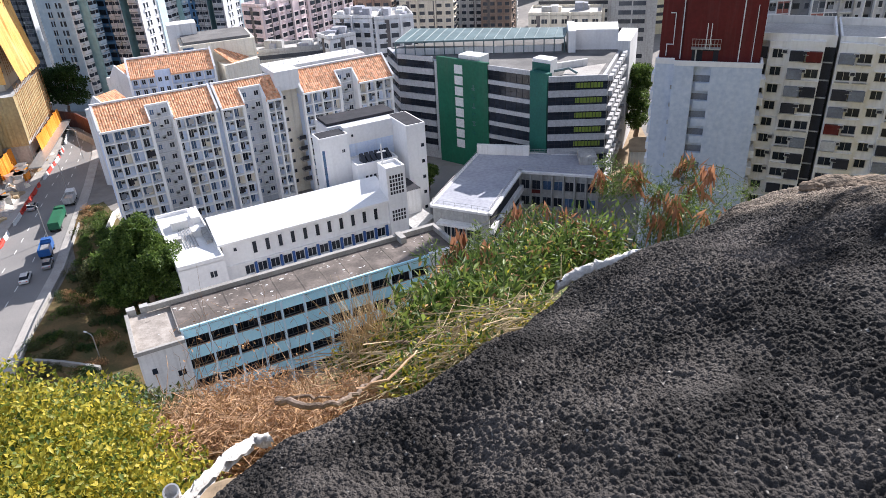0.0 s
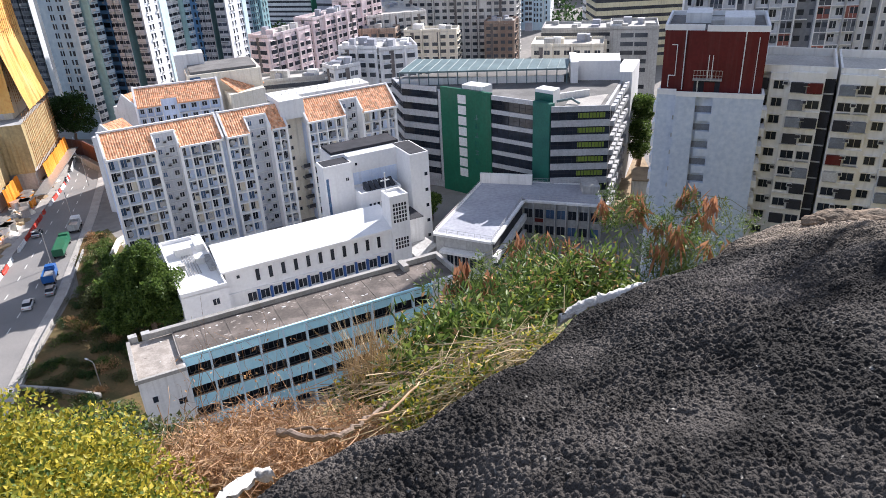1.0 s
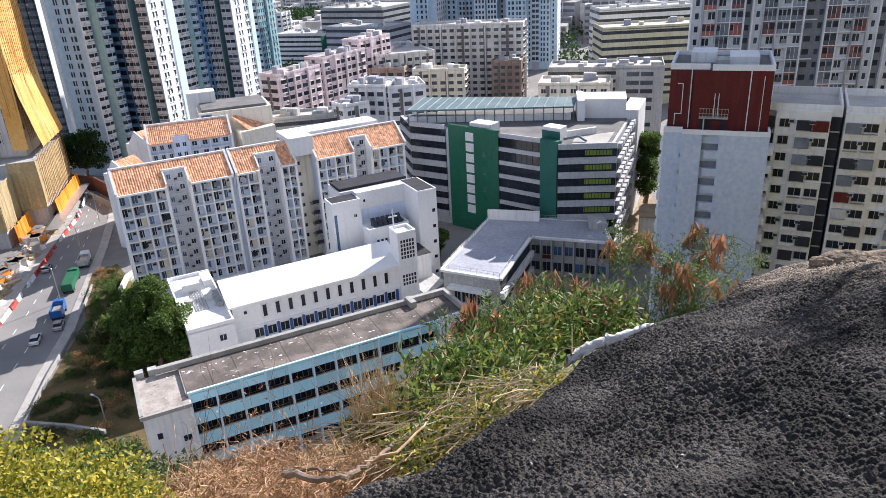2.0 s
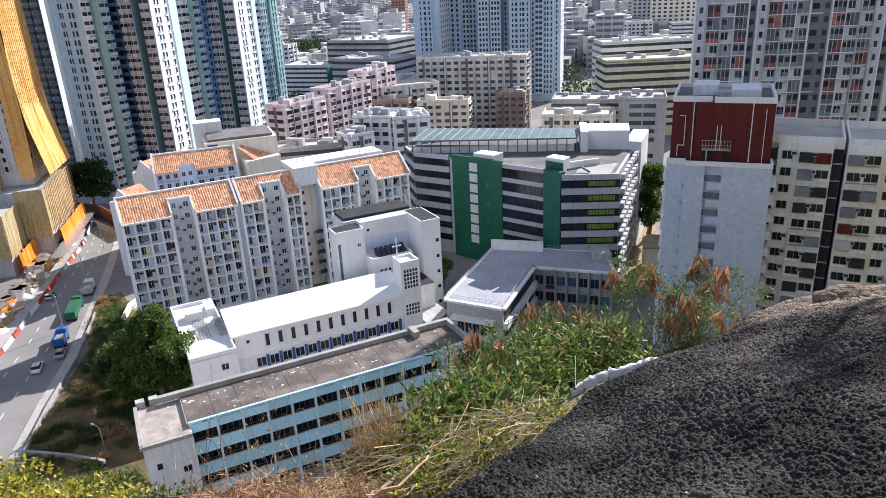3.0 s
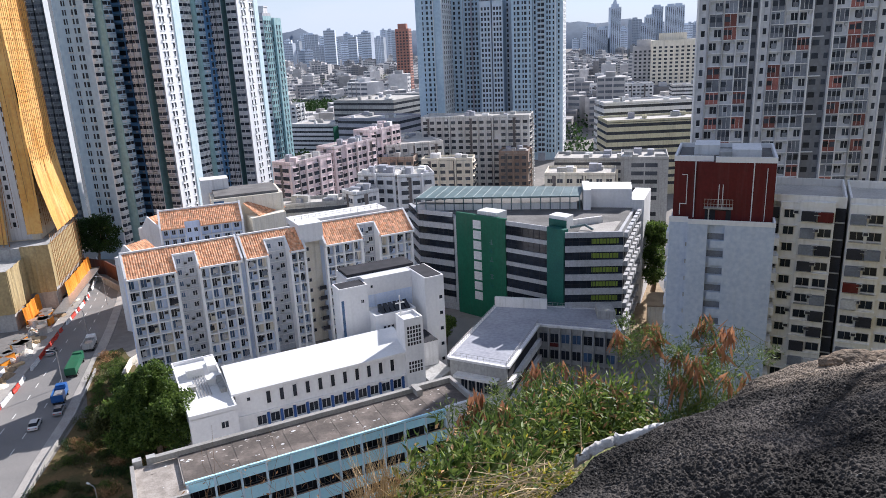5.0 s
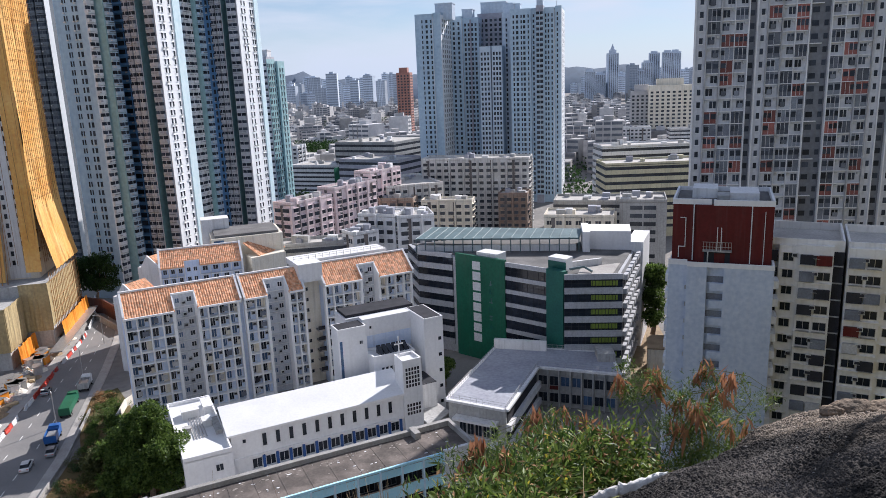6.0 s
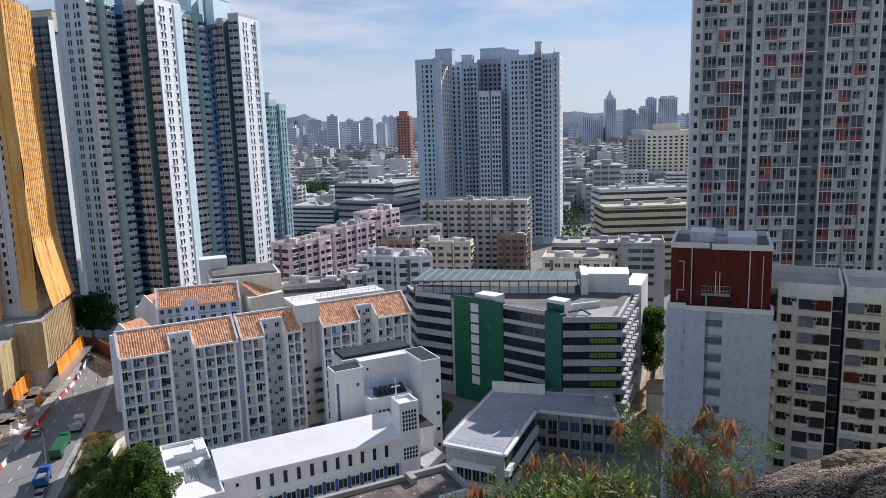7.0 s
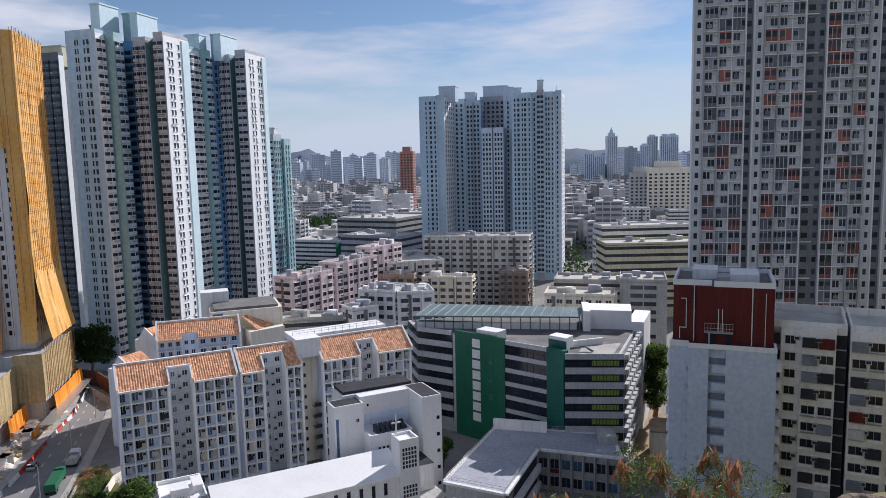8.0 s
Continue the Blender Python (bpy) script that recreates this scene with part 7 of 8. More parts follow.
def pod_cluster(parent, at, rng, k=13):
    """A drooping cluster of flat dry pods on one stalk."""
    x, y, z = at
    pts = np.array([[x, y, z]] * k) + rng.normal(size=(k, 3)) * 0.05
    out = rng.normal(size=(k, 3)) * np.array([0.7, 0.7, 0.2])
    return leaves("seed_head", pts, out, 0.33, 0.055, POD, parent, rng, droop=1.3, up=0.0, wild=0.2)


PODS = [(3.11, 10.13, -4.46), (3.39, 9.94, -4.68), (3.42, 9.38, -4.61), (3.97, 10.43, -4.41), (4.35, 10.04, -4.40), (3.30, 9.31, -4.85), (3.69, 8.76, -4.47), (2.70, 10.23, -4.50), (1.36, 8.70, -4.73),
        (1.97, 8.61, -4.68), (0.28, 7.45, -4.07), (0.44, 7.41, -4.14), (1.81, 9.24, -4.65), (1.39, 9.82, -4.76), (3.08, 10.67, -4.55), (3.94, 9.80, -4.56), (0.10, 7.41, -4.16), (1.09, 9.81, -4.86)]


def pod_shrubs():
    rng = np.random.default_rng(51)
    roots = [(3.3, 9.5), (3.9, 9.8), (2.7, 9.8), (1.6, 8.9), (0.3, 7.3)]
    for i, (rx, ry) in enumerate(roots):
        ob = thing("pod_shrub", "wiry feathery-leaved shrub hung with dry brown seed pods", "shrub", "pod-bearing shrubs")
        mine = [p for p in PODS if min(range(5), key=lambda j: (roots[j][0] - p[0]) ** 2 + (roots[j][1] - p[1]) ** 2) == i]
        base = (rx, ry, hill(rx, ry) - 0.2)
        tips = []
        for p in mine:
            top = (p[0], p[1], p[2] + EYE + 0.08)
            part("branch", Geo().tube(bent(base, top, rng, 0.06, 6), 0.02, 0.005, 0, 4), STEM, ob)
            for _ in range(2):
                pod_cluster(ob, (top[0] + rng.normal() * .1, top[1] + rng.normal() * .1, top[2] + rng.normal() * .06), rng, 11)
            tips.append(top)
            for _ in range(4):
                q = np.array(top) + rng.normal(size=3) * np.array([.28, .28, .18]) - np.array([0, 0, .12])
                part("twig", Geo().tube(bent(top, q, rng, 0.08, 4), 0.006, 0.003, 0, 4), STEM, ob)
                tips.append(tuple(q))
        lob = [(t[0], t[1], t[2] - .14, .2, .2, .17) for t in tips] + [(rx + rng.normal() * .3, ry + rng.normal() * .3, base[2] + rng.uniform(.3, .9), .34, .34, .3) for _ in range(6)]
        p, o = cloud_of(lob, 4200, rng, 0.6)
        leaves("foliage", p, o, 0.075, 0.014, LEAF_FINE, ob, rng)
        p, o = cloud_of(lob, 900, rng, 0.6)
        leaves("foliage", p, o, 0.11, 0.022, LEAF_BUSH, ob, rng)
    # low scrub that fills the foot of the shrubs
    ob = thing("slope_scrub", "tangled green and straw scrub along the slope", "scrub", kind="stuff")
    lob = [(x, 7.3 + 1.05 * x + dy, hill(x, 7.3 + 1.05 * x + dy) + 0.2, .55, .55, .42) for x in np.arange(-0.4, 4.6, 0.4) for dy in (-0.6, 0.3)]
    p, o = cloud_of(lob, 11000, rng, 0.6)
    leaves("foliage", p, o, 0.09, 0.022, LEAF_FINE, ob, rng)
    p, o = cloud_of(lob, 2500, rng, 0.6)
    leaves("foliage", p, o, 0.13, 0.012, LEAF_DRY, ob, rng, up=0.5)


pod_shrubs()


def brush_pile():
    """Cut dry branches heaped at the foot of the outcrop."""
    rng = np.random.default_rng(61)
    ob = thing("brush_pile", "heap of cut dry brown branches and vines", "brush pile")
    heap = [(-1.76, 3.65, -3.4, .45), (-1.73, 4.23, -3.75, .5), (-1.5, 4.4, -3.8, .5), (-1.07, 3.67, -3.4, .4), (-1.33, 3.5, -3.3, .4), (-0.9, 4.1, -3.55, .4), (-0.64, 4.0, -3.45, .3), (-2.1, 4.5, -3.95, .4)]
    heap = [(a, b, c + EYE, r, r, r * .55) for a, b, c, r in heap]
    p, o = cloud_of(heap, 2000, rng, 0.7)
    g = Geo()
    for q in p:
        d = rng.normal(size=3) * np.array([1, .7, .35]) + np.array([.5, .35, 0])
        d *= rng.uniform(.05, .26) / np.linalg.norm(d)
        g.tube(bent(q - d, q + d, rng, .13, 5), rng.uniform(.002, .0055), .0015, 0, 3)
    part("twig_mass", g, TWIG, ob, kind="stuff")
    p, o = cloud_of(heap, 9000, rng, 0.6)
    leaves("dry_foliage", p, o, 0.06, 0.014, LEAF_DRY, ob, rng)
    p, o = cloud_of([(a, b, c - .12, r, s, t) for a, b, c, r, s, t in heap], 2600, rng, 0.9)
    leaves("dry_foliage", p, o, 0.07, 0.03, LEAF_DRY, ob, rng)
    # bare shoots standing up out of the heap
    for _ in range(22):
        b = heap[rng.integers(len(heap))]
        s = (b[0] + rng.normal() * .3, b[1] + rng.normal() * .3, b[2])
        part("shoot", Geo().tube(bent(s, (s[0] + rng.normal() * .25, s[1] + rng.normal() * .25, s[2] + rng.uniform(.3, .75)), rng, .05, 5), .004, .0015, 0, 4), TWIG, ob)
    # logs
    for pts, r in (([(-1.15, 3.64, -3.05), (-0.90, 3.50, -2.99), (-0.73, 3.53, -3.0), (-0.64, 3.73, -3.08), (-0.54, 4.02, -3.22), (-0.42, 4.41, -3.38)], .032), ([(-0.62, 3.78, -3.1), (-0.4, 3.9, -3.1), (-0.2, 4.3, -3.15)], .018),
                   ([(-1.2, 3.75, -3.12), (-0.95, 3.72, -3.1), (-0.8, 3.7, -3.1)], .022), ([(-0.5, 4.9, -3.55), (-0.1, 4.75, -3.4), (0.35, 4.9, -3.3), (0.8, 5.2, -3.3)], .022), ([(-0.55, 4.6, -3.5), (0.0, 4.5, -3.28), (0.6, 4.75, -3.15)], .014)):
        way = []
        for i in range(len(pts) - 1):
            p0, p1, p2, p3 = (np.array(pts[max(0, min(len(pts) - 1, i + k))]) for k in (-1, 0, 1, 2))
            for w in np.linspace(0, 1, 6)[:-1]:
                way.append(0.5 * (2 * p1 + (p2 - p0) * w + (2 * p0 - 5 * p1 + 4 * p2 - p3) * w * w + (3 * p1 - p0 - 3 * p2 + p3) * w ** 3) + rng.normal(size=3) * .008)
        part("log", Geo().tube([(a, b, c + EYE) for a, b, c in way], r * .8, r * .35, 0, 7), BARK if r > .02 else TWIG, ob, "grey-brown fallen branch")
    return ob


brush_pile()


def vine_cover():
    rng = np.random.default_rng(71)
    ob = thing("vine_cover", "yellow-green creeping vines and straw on the slope", "vines", kind="stuff")
    lob = [(-0.31, 4.10, -3.3, .3), (-0.06, 4.33, -3.33, .32), (0.23, 4.30, -3.2, .3), (0.56, 4.6, -3.25, .32), (0.75, 4.4, -3.0, .25), (-0.16, 4.89, -3.6, .4), (-0.46, 5.03, -3.72, .4), (0.4, 5.1, -3.6, .4), (-0.8, 4.9, -3.75, .3)]
    lob = [(a, b, c + EYE, r, r, r * .4) for a, b, c, r in lob]
    p, o = cloud_of(lob, 3600, rng, 0.7)
    leaves("foliage", p, o, 0.05, 0.026, LEAF_YELLOW, ob, rng, up=0.6)
    p, o = cloud_of(lob, 2600, rng, 0.7)
    leaves("foliage", p, o, 0.06, 0.03, LEAF_FINE, ob, rng, up=0.6)
    g = Geo()
    p, o = cloud_of(lob, 520, rng, 0.7)
    for q in p:
        d = rng.normal(size=3) * np.array([.35, .35, .15]) + np.array([.9, .35, .12])
        d *= rng.uniform(.15, .6) / np.linalg.norm(d)
        g.tube(bent(q - d, q + d, rng, .05, 5), .0045, .002, 0, 4)
    part("stems", g, STRAW, ob, kind="stuff")
    # tuft of tall dry grass
    tuft = thing("dry_grass_tuft", "tall tuft of straw-coloured dry grass", "grass", kind="stuff")
    g = Geo()
    for _ in range(260):
        b = np.array([-0.72 + rng.normal() * .12, 5.15 + rng.normal() * .12, EYE - 3.95])
        lean = rng.normal(size=2) * .16
        h = rng.uniform(.35, .85)
        g.tube([tuple(b), tuple(b + np.array([lean[0] * .4, lean[1] * .4, h * .6])), tuple(b + np.array([lean[0] * 1.2, lean[1] * 1.2, h]))], .004, .001, 0, 3)
    part("blades", g, STRAW, tuft, kind="stuff")
    # thin scattered weeds at the rock's foot, and tall stalks against the blue school
    tall = thing("dry_stalks", "thin bare dry stalks standing on the slope", "stalks", kind="stuff")
    g = Geo()
    for _ in range(34):
        x = rng.uniform(-2.4, -1.1)
        b = (x, rng.uniform(4.6, 5.4), EYE - 4.3)
        g.tube(bent(b, (b[0] + rng.normal() * .25, b[1] + rng.normal() * .2, b[2] + rng.uniform(.5, 1.25)), rng, .06, 6), .0032, .001, 0, 3)
    part("stalk", g, TWIG, tall, kind="stuff")
    p, o = cloud_of([(-1.7, 5.0, EYE - 3.6, .8, .4, .5)], 110, rng, .8)
    leaves("dry_foliage", p, o, .045, .014, LEAF_DRY, tall, rng, droop=.5)


vine_cover()


# a slender tree beyond the outcrop's crest, whose branches shade the rock
tree(5.5, 6.4, EYE - 3.9, 5.6, [(5.5, 6.4, EYE + .7, .55), (5.9, 6.9, EYE + 1.2, .5), (5.3, 6.0, EYE - .1, .35), (6.2, 6.3, EYE + .3, .5), (5.7, 5.6, EYE + .5, .4), (6.4, 5.2, EYE + .6, .4), (5.2, 6.4, EYE + 2.1, .34), (5.6, 6.1, EYE + 2.5, .3), (4.95, 5.9, EYE + 1.9, .26), (6.0, 6.0, EYE + 2.2, .3), (5.1, 6.8, EYE + 2.4, .3), (5.7, 5.3, EYE + 1.7, .26)], 3400, 0.08, LEAF_BUSH, "slender small-leaved tree beside the outcrop", 88)


def plaster_edge(pts, width, seed):
    """A ragged strip of white plaster lapped over the outcrop's rim."""
    rng = np.random.default_rng(seed)
    g, n = Geo(), 26
    xs = np.interp(np.linspace(0, 1, n), np.linspace(0, 1, len(pts)), [p[0] for p in pts])
    ys = np.interp(np.linspace(0, 1, n), np.linspace(0, 1, len(pts)), [p[1] for p in pts])
    zs = np.interp(np.linspace(0, 1, n), np.linspace(0, 1, len(pts)), [p[2] for p in pts])
    for i in range(n):
        w = width * (0.55 + 0.6 * rng.random()) * (0.4 + 0.6 * math.sin(math.pi * min(1, max(0, (i + .5) / n))))
        for j, (t, lift) in enumerate(((-0.5, -0.02), (-0.3, .014), (.1, .022), (.35, .0), (.5, -0.06))):
            g.v.append((xs[i] - 0.5 * t * w + rng.normal() * .004, ys[i] + 0.86 * t * w + rng.normal() * .004, zs[i] + EYE + lift + rng.normal() * .005))
    for i in range(n - 1):
        for j in range(4):
            k = i * 5 + j
            g.f.append((k, k + 1, k + 6, k + 5))
            g.m.append(0)
    return tagged(new("plaster_edging", g.mesh("plaster_edging", [MEMBRANE], smooth=True)), "ragged white plaster strip on the outcrop rim", "plaster edging", "plaster edging")


plaster_edge([(0.55, 2.99, -1.87), (0.70, 3.05, -1.82), (0.85, 3.08, -1.80), (1.02, 3.13, -1.79)], 0.055, 1)
plaster_edge([(-0.90, 1.55, -1.74), (-0.87, 1.72, -1.79), (-0.84, 1.95, -1.88), (-0.80, 2.14, -1.98), (-0.74, 2.17, -2.01)], 0.032, 2)
_o = thing("drain_pipe", "short white plastic pipe end in the soil", "pipe")
_g = Geo()
for _q in range(16):
    _a = 2 * math.pi * _q / 16
    _g.v += [(-1.15 + r * math.cos(_a), 2.06 + r * math.sin(_a) * .8, EYE - 2.16 + z + .5 * r * math.sin(_a)) for r, z in ((.035, 0), (.035, -.15), (.028, -.15), (.028, 0))]
for _q in range(16):
    for _j in range(4):
        _g.f.append((_q * 4 + _j, _q * 4 + (_j + 1) % 4, ((_q + 1) % 16) * 4 + (_j + 1) % 4, ((_q + 1) % 16) * 4 + _j))
        _g.m.append(0)
part("pipe_end", _g, BARRIER_WHITE, _o)


def soil_bank():
    """Loose soil at the left foot of the outcrop."""
    g, n = Geo(), 60
    rng = np.random.default_rng(8)
    for j in range(n):
        for i in range(n):
            x, y = -2.4 + 1.9 * i / (n - 1), 1.2 + 2.2 * j / (n - 1)
            g.v.append((x, y, EYE - 2.30 - 0.42 * (y - 1.9) + 0.35 * (x + 1.1) + 0.08 * noise.noise((x * 4, y * 4, 1)) + 0.03 * noise.noise((x * 14, y * 14, 2)) - 1.2 * max(0, y - 2.5)))
    for j in range(n - 1):
        for i in range(n - 1):
            k = j * n + i
            g.f.append((k, k + 1, k + n + 1, k + n))
            g.m.append(0)
    return tagged(new("soil_bank", g.mesh("soil_bank", [SOIL], smooth=True)), "crumbling brown soil bank under the rock edge", "soil", kind="structure")


soil_bank()


# ---- the building site and the road ----
def scaffold_tower():
    ob = thing("scaffolded_tower", "high-rise under construction wrapped in orange netting and bamboo", "building site tower")
    P = vec((-119.5, 200.0), 104.0)      # u runs away along the street face, v to the left
    A = (-119.5, 200.0, 104.0)
    zt = 110.0
    part("core", Geo().box(1.5, 24, 1.6, 34, 0, zt - 2, 0, A), CREAM, ob, "bare concrete core")
    for k in range(32):
        z = 24 + k * 2.75
        part("window", Geo().box(1.22, 1.3, 4.3, 5.0, z, z + 1.4, 0, A), GLASS, ob)
        if z < 77:
            part("window", Geo().box(1.22, 1.3, 7.4, 8.2, z, z + 1.4, 0, A), GLASS, ob)
        part("window", Geo().box(3 + (k % 2), 4.2 + (k % 2), 1.52, 1.6, z, z + 1.4, 0, A), GLASS, ob)
    rng = np.random.default_rng(5)

    def drape(name, p0, p1, z0, z1, m, label, amp=.35, flare=0.0, nu=44, nz=30, seed=0):
        """A hanging net with folds that flares towards its foot."""
        g = Geo()
        d, n = turn_of(p0, p1)
        c, s = math.cos(radians(d)), math.sin(radians(d))
        for j in range(nz + 1):
            z = z0 + (z1 - z0) * j / nz
            fl = flare * max(0, 1 - (z - z0) / 26.0) ** 1.6
            for i in range(nu + 1):
                u = n * i / nu
                o = fl + amp * noise.noise((u * .55, z * .04, seed)) + amp * .6 * noise.noise((u * 1.7, z * .12, seed + 4))
                g.v.append((p0[0] + c * u + s * o, p0[1] + s * u - c * o, z))
        for j in range(nz):
            for i in range(nu):
                k = j * (nu + 1) + i
                g.f.append((k, k + 1, k + nu + 2, k + nu + 1))
                g.m.append(0)
        return part(name, g, m, ob, label)
    # tower nets: street side and the camera side, parted to show a white strip
    drape("net", P(0, 0), P(25, 0), 22, zt, NET_ORANGE, "orange safety net", .5, 3.5, seed=1)
    drape("net", P(0, 4.2), P(0, 0), 22, zt, NET_ORANGE, "orange safety net", .4, 1.5, 12, seed=2)
    drape("net", P(0, 34), P(0, 9.2), 20, zt, NET_ORANGE, "orange safety net", .6, 3.0, 40, seed=3)
    drape("net", P(0, 9.2), P(0, 4.2), 78, zt, NET_ORANGE, "orange safety net", .3, 0, 10, seed=9)
    part("white_strip", Geo().box(1.3, 1.5, 4.0, 9.4, 20, 80, 0, A), WHITE, ob, "strip of white tiled wall")
    # podium nets
    drape("podium_net", P(-8, -2.5), P(24, -2.5), 7, 20, NET_BEIGE, "dusty beige podium net", .35, 0, 60, 8, seed=4)
    drape("podium_net", P(-8, 5), P(-8, -2.5), 6, 20, NET_BEIGE, "dusty beige podium net", .35, 0, 16, 8, seed=5)
    drape("podium_net", P(-22, 4.5), P(-8, 4.5), 5, 17, NET_BEIGE, "dusty beige podium net", .35, 0, 30, 8, seed=6)
    drape("podium_net", P(-22, 40), P(-22, 4.5), 5, 17, NET_BEIGE, "dusty beige podium net", .35, 0, 40, 8, seed=7)
    part("podium", Geo().box(-7.6, 23.6, -2.1, 36, 0, 19.6, 0, A).box(-21.6, -7.6, 4.9, 40, 0, 16.4, 0, A), GREY_WALL, ob, "grey concrete podium")
    drape("tarpaulin", P(-6, -3.4), P(24, -3.4), 2.5, 7.4, NET_BRIGHT, "bright orange tarpaulin", .5, 1.2, 60, 6, seed=8)
    drape("tarpaulin", P(-22, 3.6), P(-8, 3.6), 1.0, 6.0, NET_BRIGHT, "bright orange tarpaulin", .5, 1.2, 30, 6, seed=9)
    for i in range(20):
        u = -6 + i * 1.55
        part("bamboo_pole", Geo().tube([(*P(u, -2.9), 6), (*P(u + rng.normal() * .2, -2.9), 22 + rng.random())], .09, .07, 0, 5), BAMBOO, ob)
    for i in range(16):
        v = 8.5 + i * 1.35
        part("bamboo_pole", Geo().tube([(*P(-6 + rng.random() * 3, v), 17.5), (*P(-0.8, v - 1 + rng.normal() * .5), 52 + rng.normal() * 4)], .12, .09, 0, 5), BAMBOO, ob)
    for j in range(5):
        part("bamboo_pole", Geo().tube([(*P(-6, -2.95), 8 + 3.0 * j), (*P(24, -2.95), 8 + 3.0 * j)], .08, .08, 0, 5), BAMBOO, ob)
    for i in range(15):
        part("bamboo_pole", Geo().tube([(*P(0.6 + i * 1.7, -.5), 24), (*P(0.6 + i * 1.7 + rng.normal() * .3, -.45), zt + rng.random())], .07, .06, 0, 4), BAMBOO, ob)
    for i in range(18):
        part("bamboo_pole", Geo().tube([(*P(-.6, 0.6 + i * 1.9), 24), (*P(-.5, 0.6 + i * 1.9 + rng.normal() * .3), zt + rng.random())], .07, .06, 0, 4), BAMBOO, ob)
    for j in range(30):
        part("bamboo_pole", Geo().tube([(*P(0, -.5), 26 + 2.8 * j), (*P(25, -.5), 26 + 2.8 * j)], .05, .05, 0, 4), BAMBOO, ob)
    for i in range(9):
        part("roof_pole", Geo().tube([(*P(1 + i * 2.8, 0.2), zt - 2), (*P(1 + i * 2.8, 0.2), zt + 1.2)], .1, .08, 0, 5), BAMBOO, ob)
    part("hoarding_roof", Geo().box(-20, 24, -7.2, -3.8, 3.0, 3.3, 0, A), METAL, ob, "grey covered walkway roof")
    return ob


scaffold_tower()


def barriers():
    rng = random.Random(4)
    for i in range(len(ROAD_L) - 2):
        a, b = ROAD_L[i + 1], ROAD_L[i + 2]
        d, n = turn_of(a, b)
        u = 0.0
        while u < n - 1.6:
            x, y = a[0] + math.cos(radians(d)) * u + 0.9, a[1] + math.sin(radians(d)) * u
            ob = thing("water_barrier", "plastic water-filled road barrier at the site edge", "road barrier", "road barriers", at=pose(x, y, 0.06, 0, 0, d + rng.uniform(-6, 6)))
            g = Geo()
            g.v += [(q, w, z) for q in (0, 1.75) for w, z in ((-.3, 0), (.3, 0), (.22, .35), (.1, .55), (.1, 1.0), (-.1, 1.0), (-.1, .55), (-.22, .35))]
            g.f += [tuple(range(7, -1, -1)), tuple(range(8, 16))] + [(j, (j + 1) % 8, 8 + (j + 1) % 8, 8 + j) for j in range(8)]
            g.m += [0] * 10
            part("body", g, BARRIER_RED if rng.random() < 0.45 else BARRIER_WHITE, ob)
            u += 2.0 if rng.random() < 0.9 else 6.0
        

barriers()


def site_clutter():
    """Stacks, sheds and spoil heaps between the road and the podium."""
    rng = random.Random(6)
    for i in range(230):
        k = rng.randrange(2, len(ROAD_L) - 2)
        t = rng.random()
        x = ROAD_L[k][0] * (1 - t) + ROAD_L[k + 1][0] * t - rng.uniform(3.2, 8)
        y = ROAD_L[k][1] * (1 - t) + ROAD_L[k + 1][1] * t + rng.uniform(-2, 2)
        kind = rng.choice(["heap", "heap", "pallet", "pipes", "shed"])
        deg = rng.uniform(60, 140)
        if kind == "heap":
            g, n = Geo(), 9
            r, h = rng.uniform(.8, 2.2), rng.uniform(.5, 1.4)
            for j, (f, z) in enumerate(((1, 0), (.75, .45), (.4, .85), (.08, 1))):
                for q in range(n):
                    a = 6.283 * q / n
                    s = f * r * rng.uniform(.8, 1.2)
                    g.v.append((x + s * math.cos(a), y + s * math.sin(a), z * h * rng.uniform(.85, 1.1) - (.1 if j == 0 else 0)))
            for j in range(3):
                for q in range(n):
                    g.f.append((j * n + q, j * n + (q + 1) % n, (j + 1) * n + (q + 1) % n, (j + 1) * n + q))
                    g.m.append(0)
            g.f.append(tuple(3 * n + q for q in range(n))), g.m.append(0)
            tagged(new("rubble_mound", g.mesh("rubble_mound", [rng.choice([SOIL, PAVING, CREAM])])), "pale heap of rubble and sand on the site", "rubble heap", "rubble heaps")
        elif kind == "pallet":
            ob = thing("timber_stack", "stack of timber planks on the site", "timber stack", "timber stacks", at=pose(x, y, 0.0, 0, 0, deg))
            for j in range(rng.randrange(3, 7)):
                part("plank", Geo().box(-1.6 + rng.uniform(-.2, .2), 1.6, -.6 + rng.uniform(-.1, .1), .6, .16 * j, .16 * j + .12), STRAW, ob)
        elif kind == "pipes":
            ob = thing("pipe_stack", "bundle of scaffold pipes on the site", "pipe stack", "pipe stacks", at=pose(x, y, 0.0, 0, 0, deg))
            for j in range(6):
                part("pipe", Geo().tube([(-2.4, -.5 + .2 * j, .1), (2.4, -.5 + .2 * j, .1)], .09, .09, 0, 6), BARRIER_RED if j % 3 == 0 else METAL, ob)
        else:
            ob = thing("site_hut", "small site hut with a flat roof", "site hut", "site huts", at=pose(x, y, 0.0, 0, 0, deg))
            part("wall", Geo().box(-1.4, 1.4, -1.0, 1.0, 0, 2.2), rng.choice([WHITE, GREY_WALL, NET_BRIGHT]), ob)
            part("roof", Geo().box(-1.6, 1.6, -1.2, 1.2, 2.2, 2.35), METAL, ob)


site_clutter()


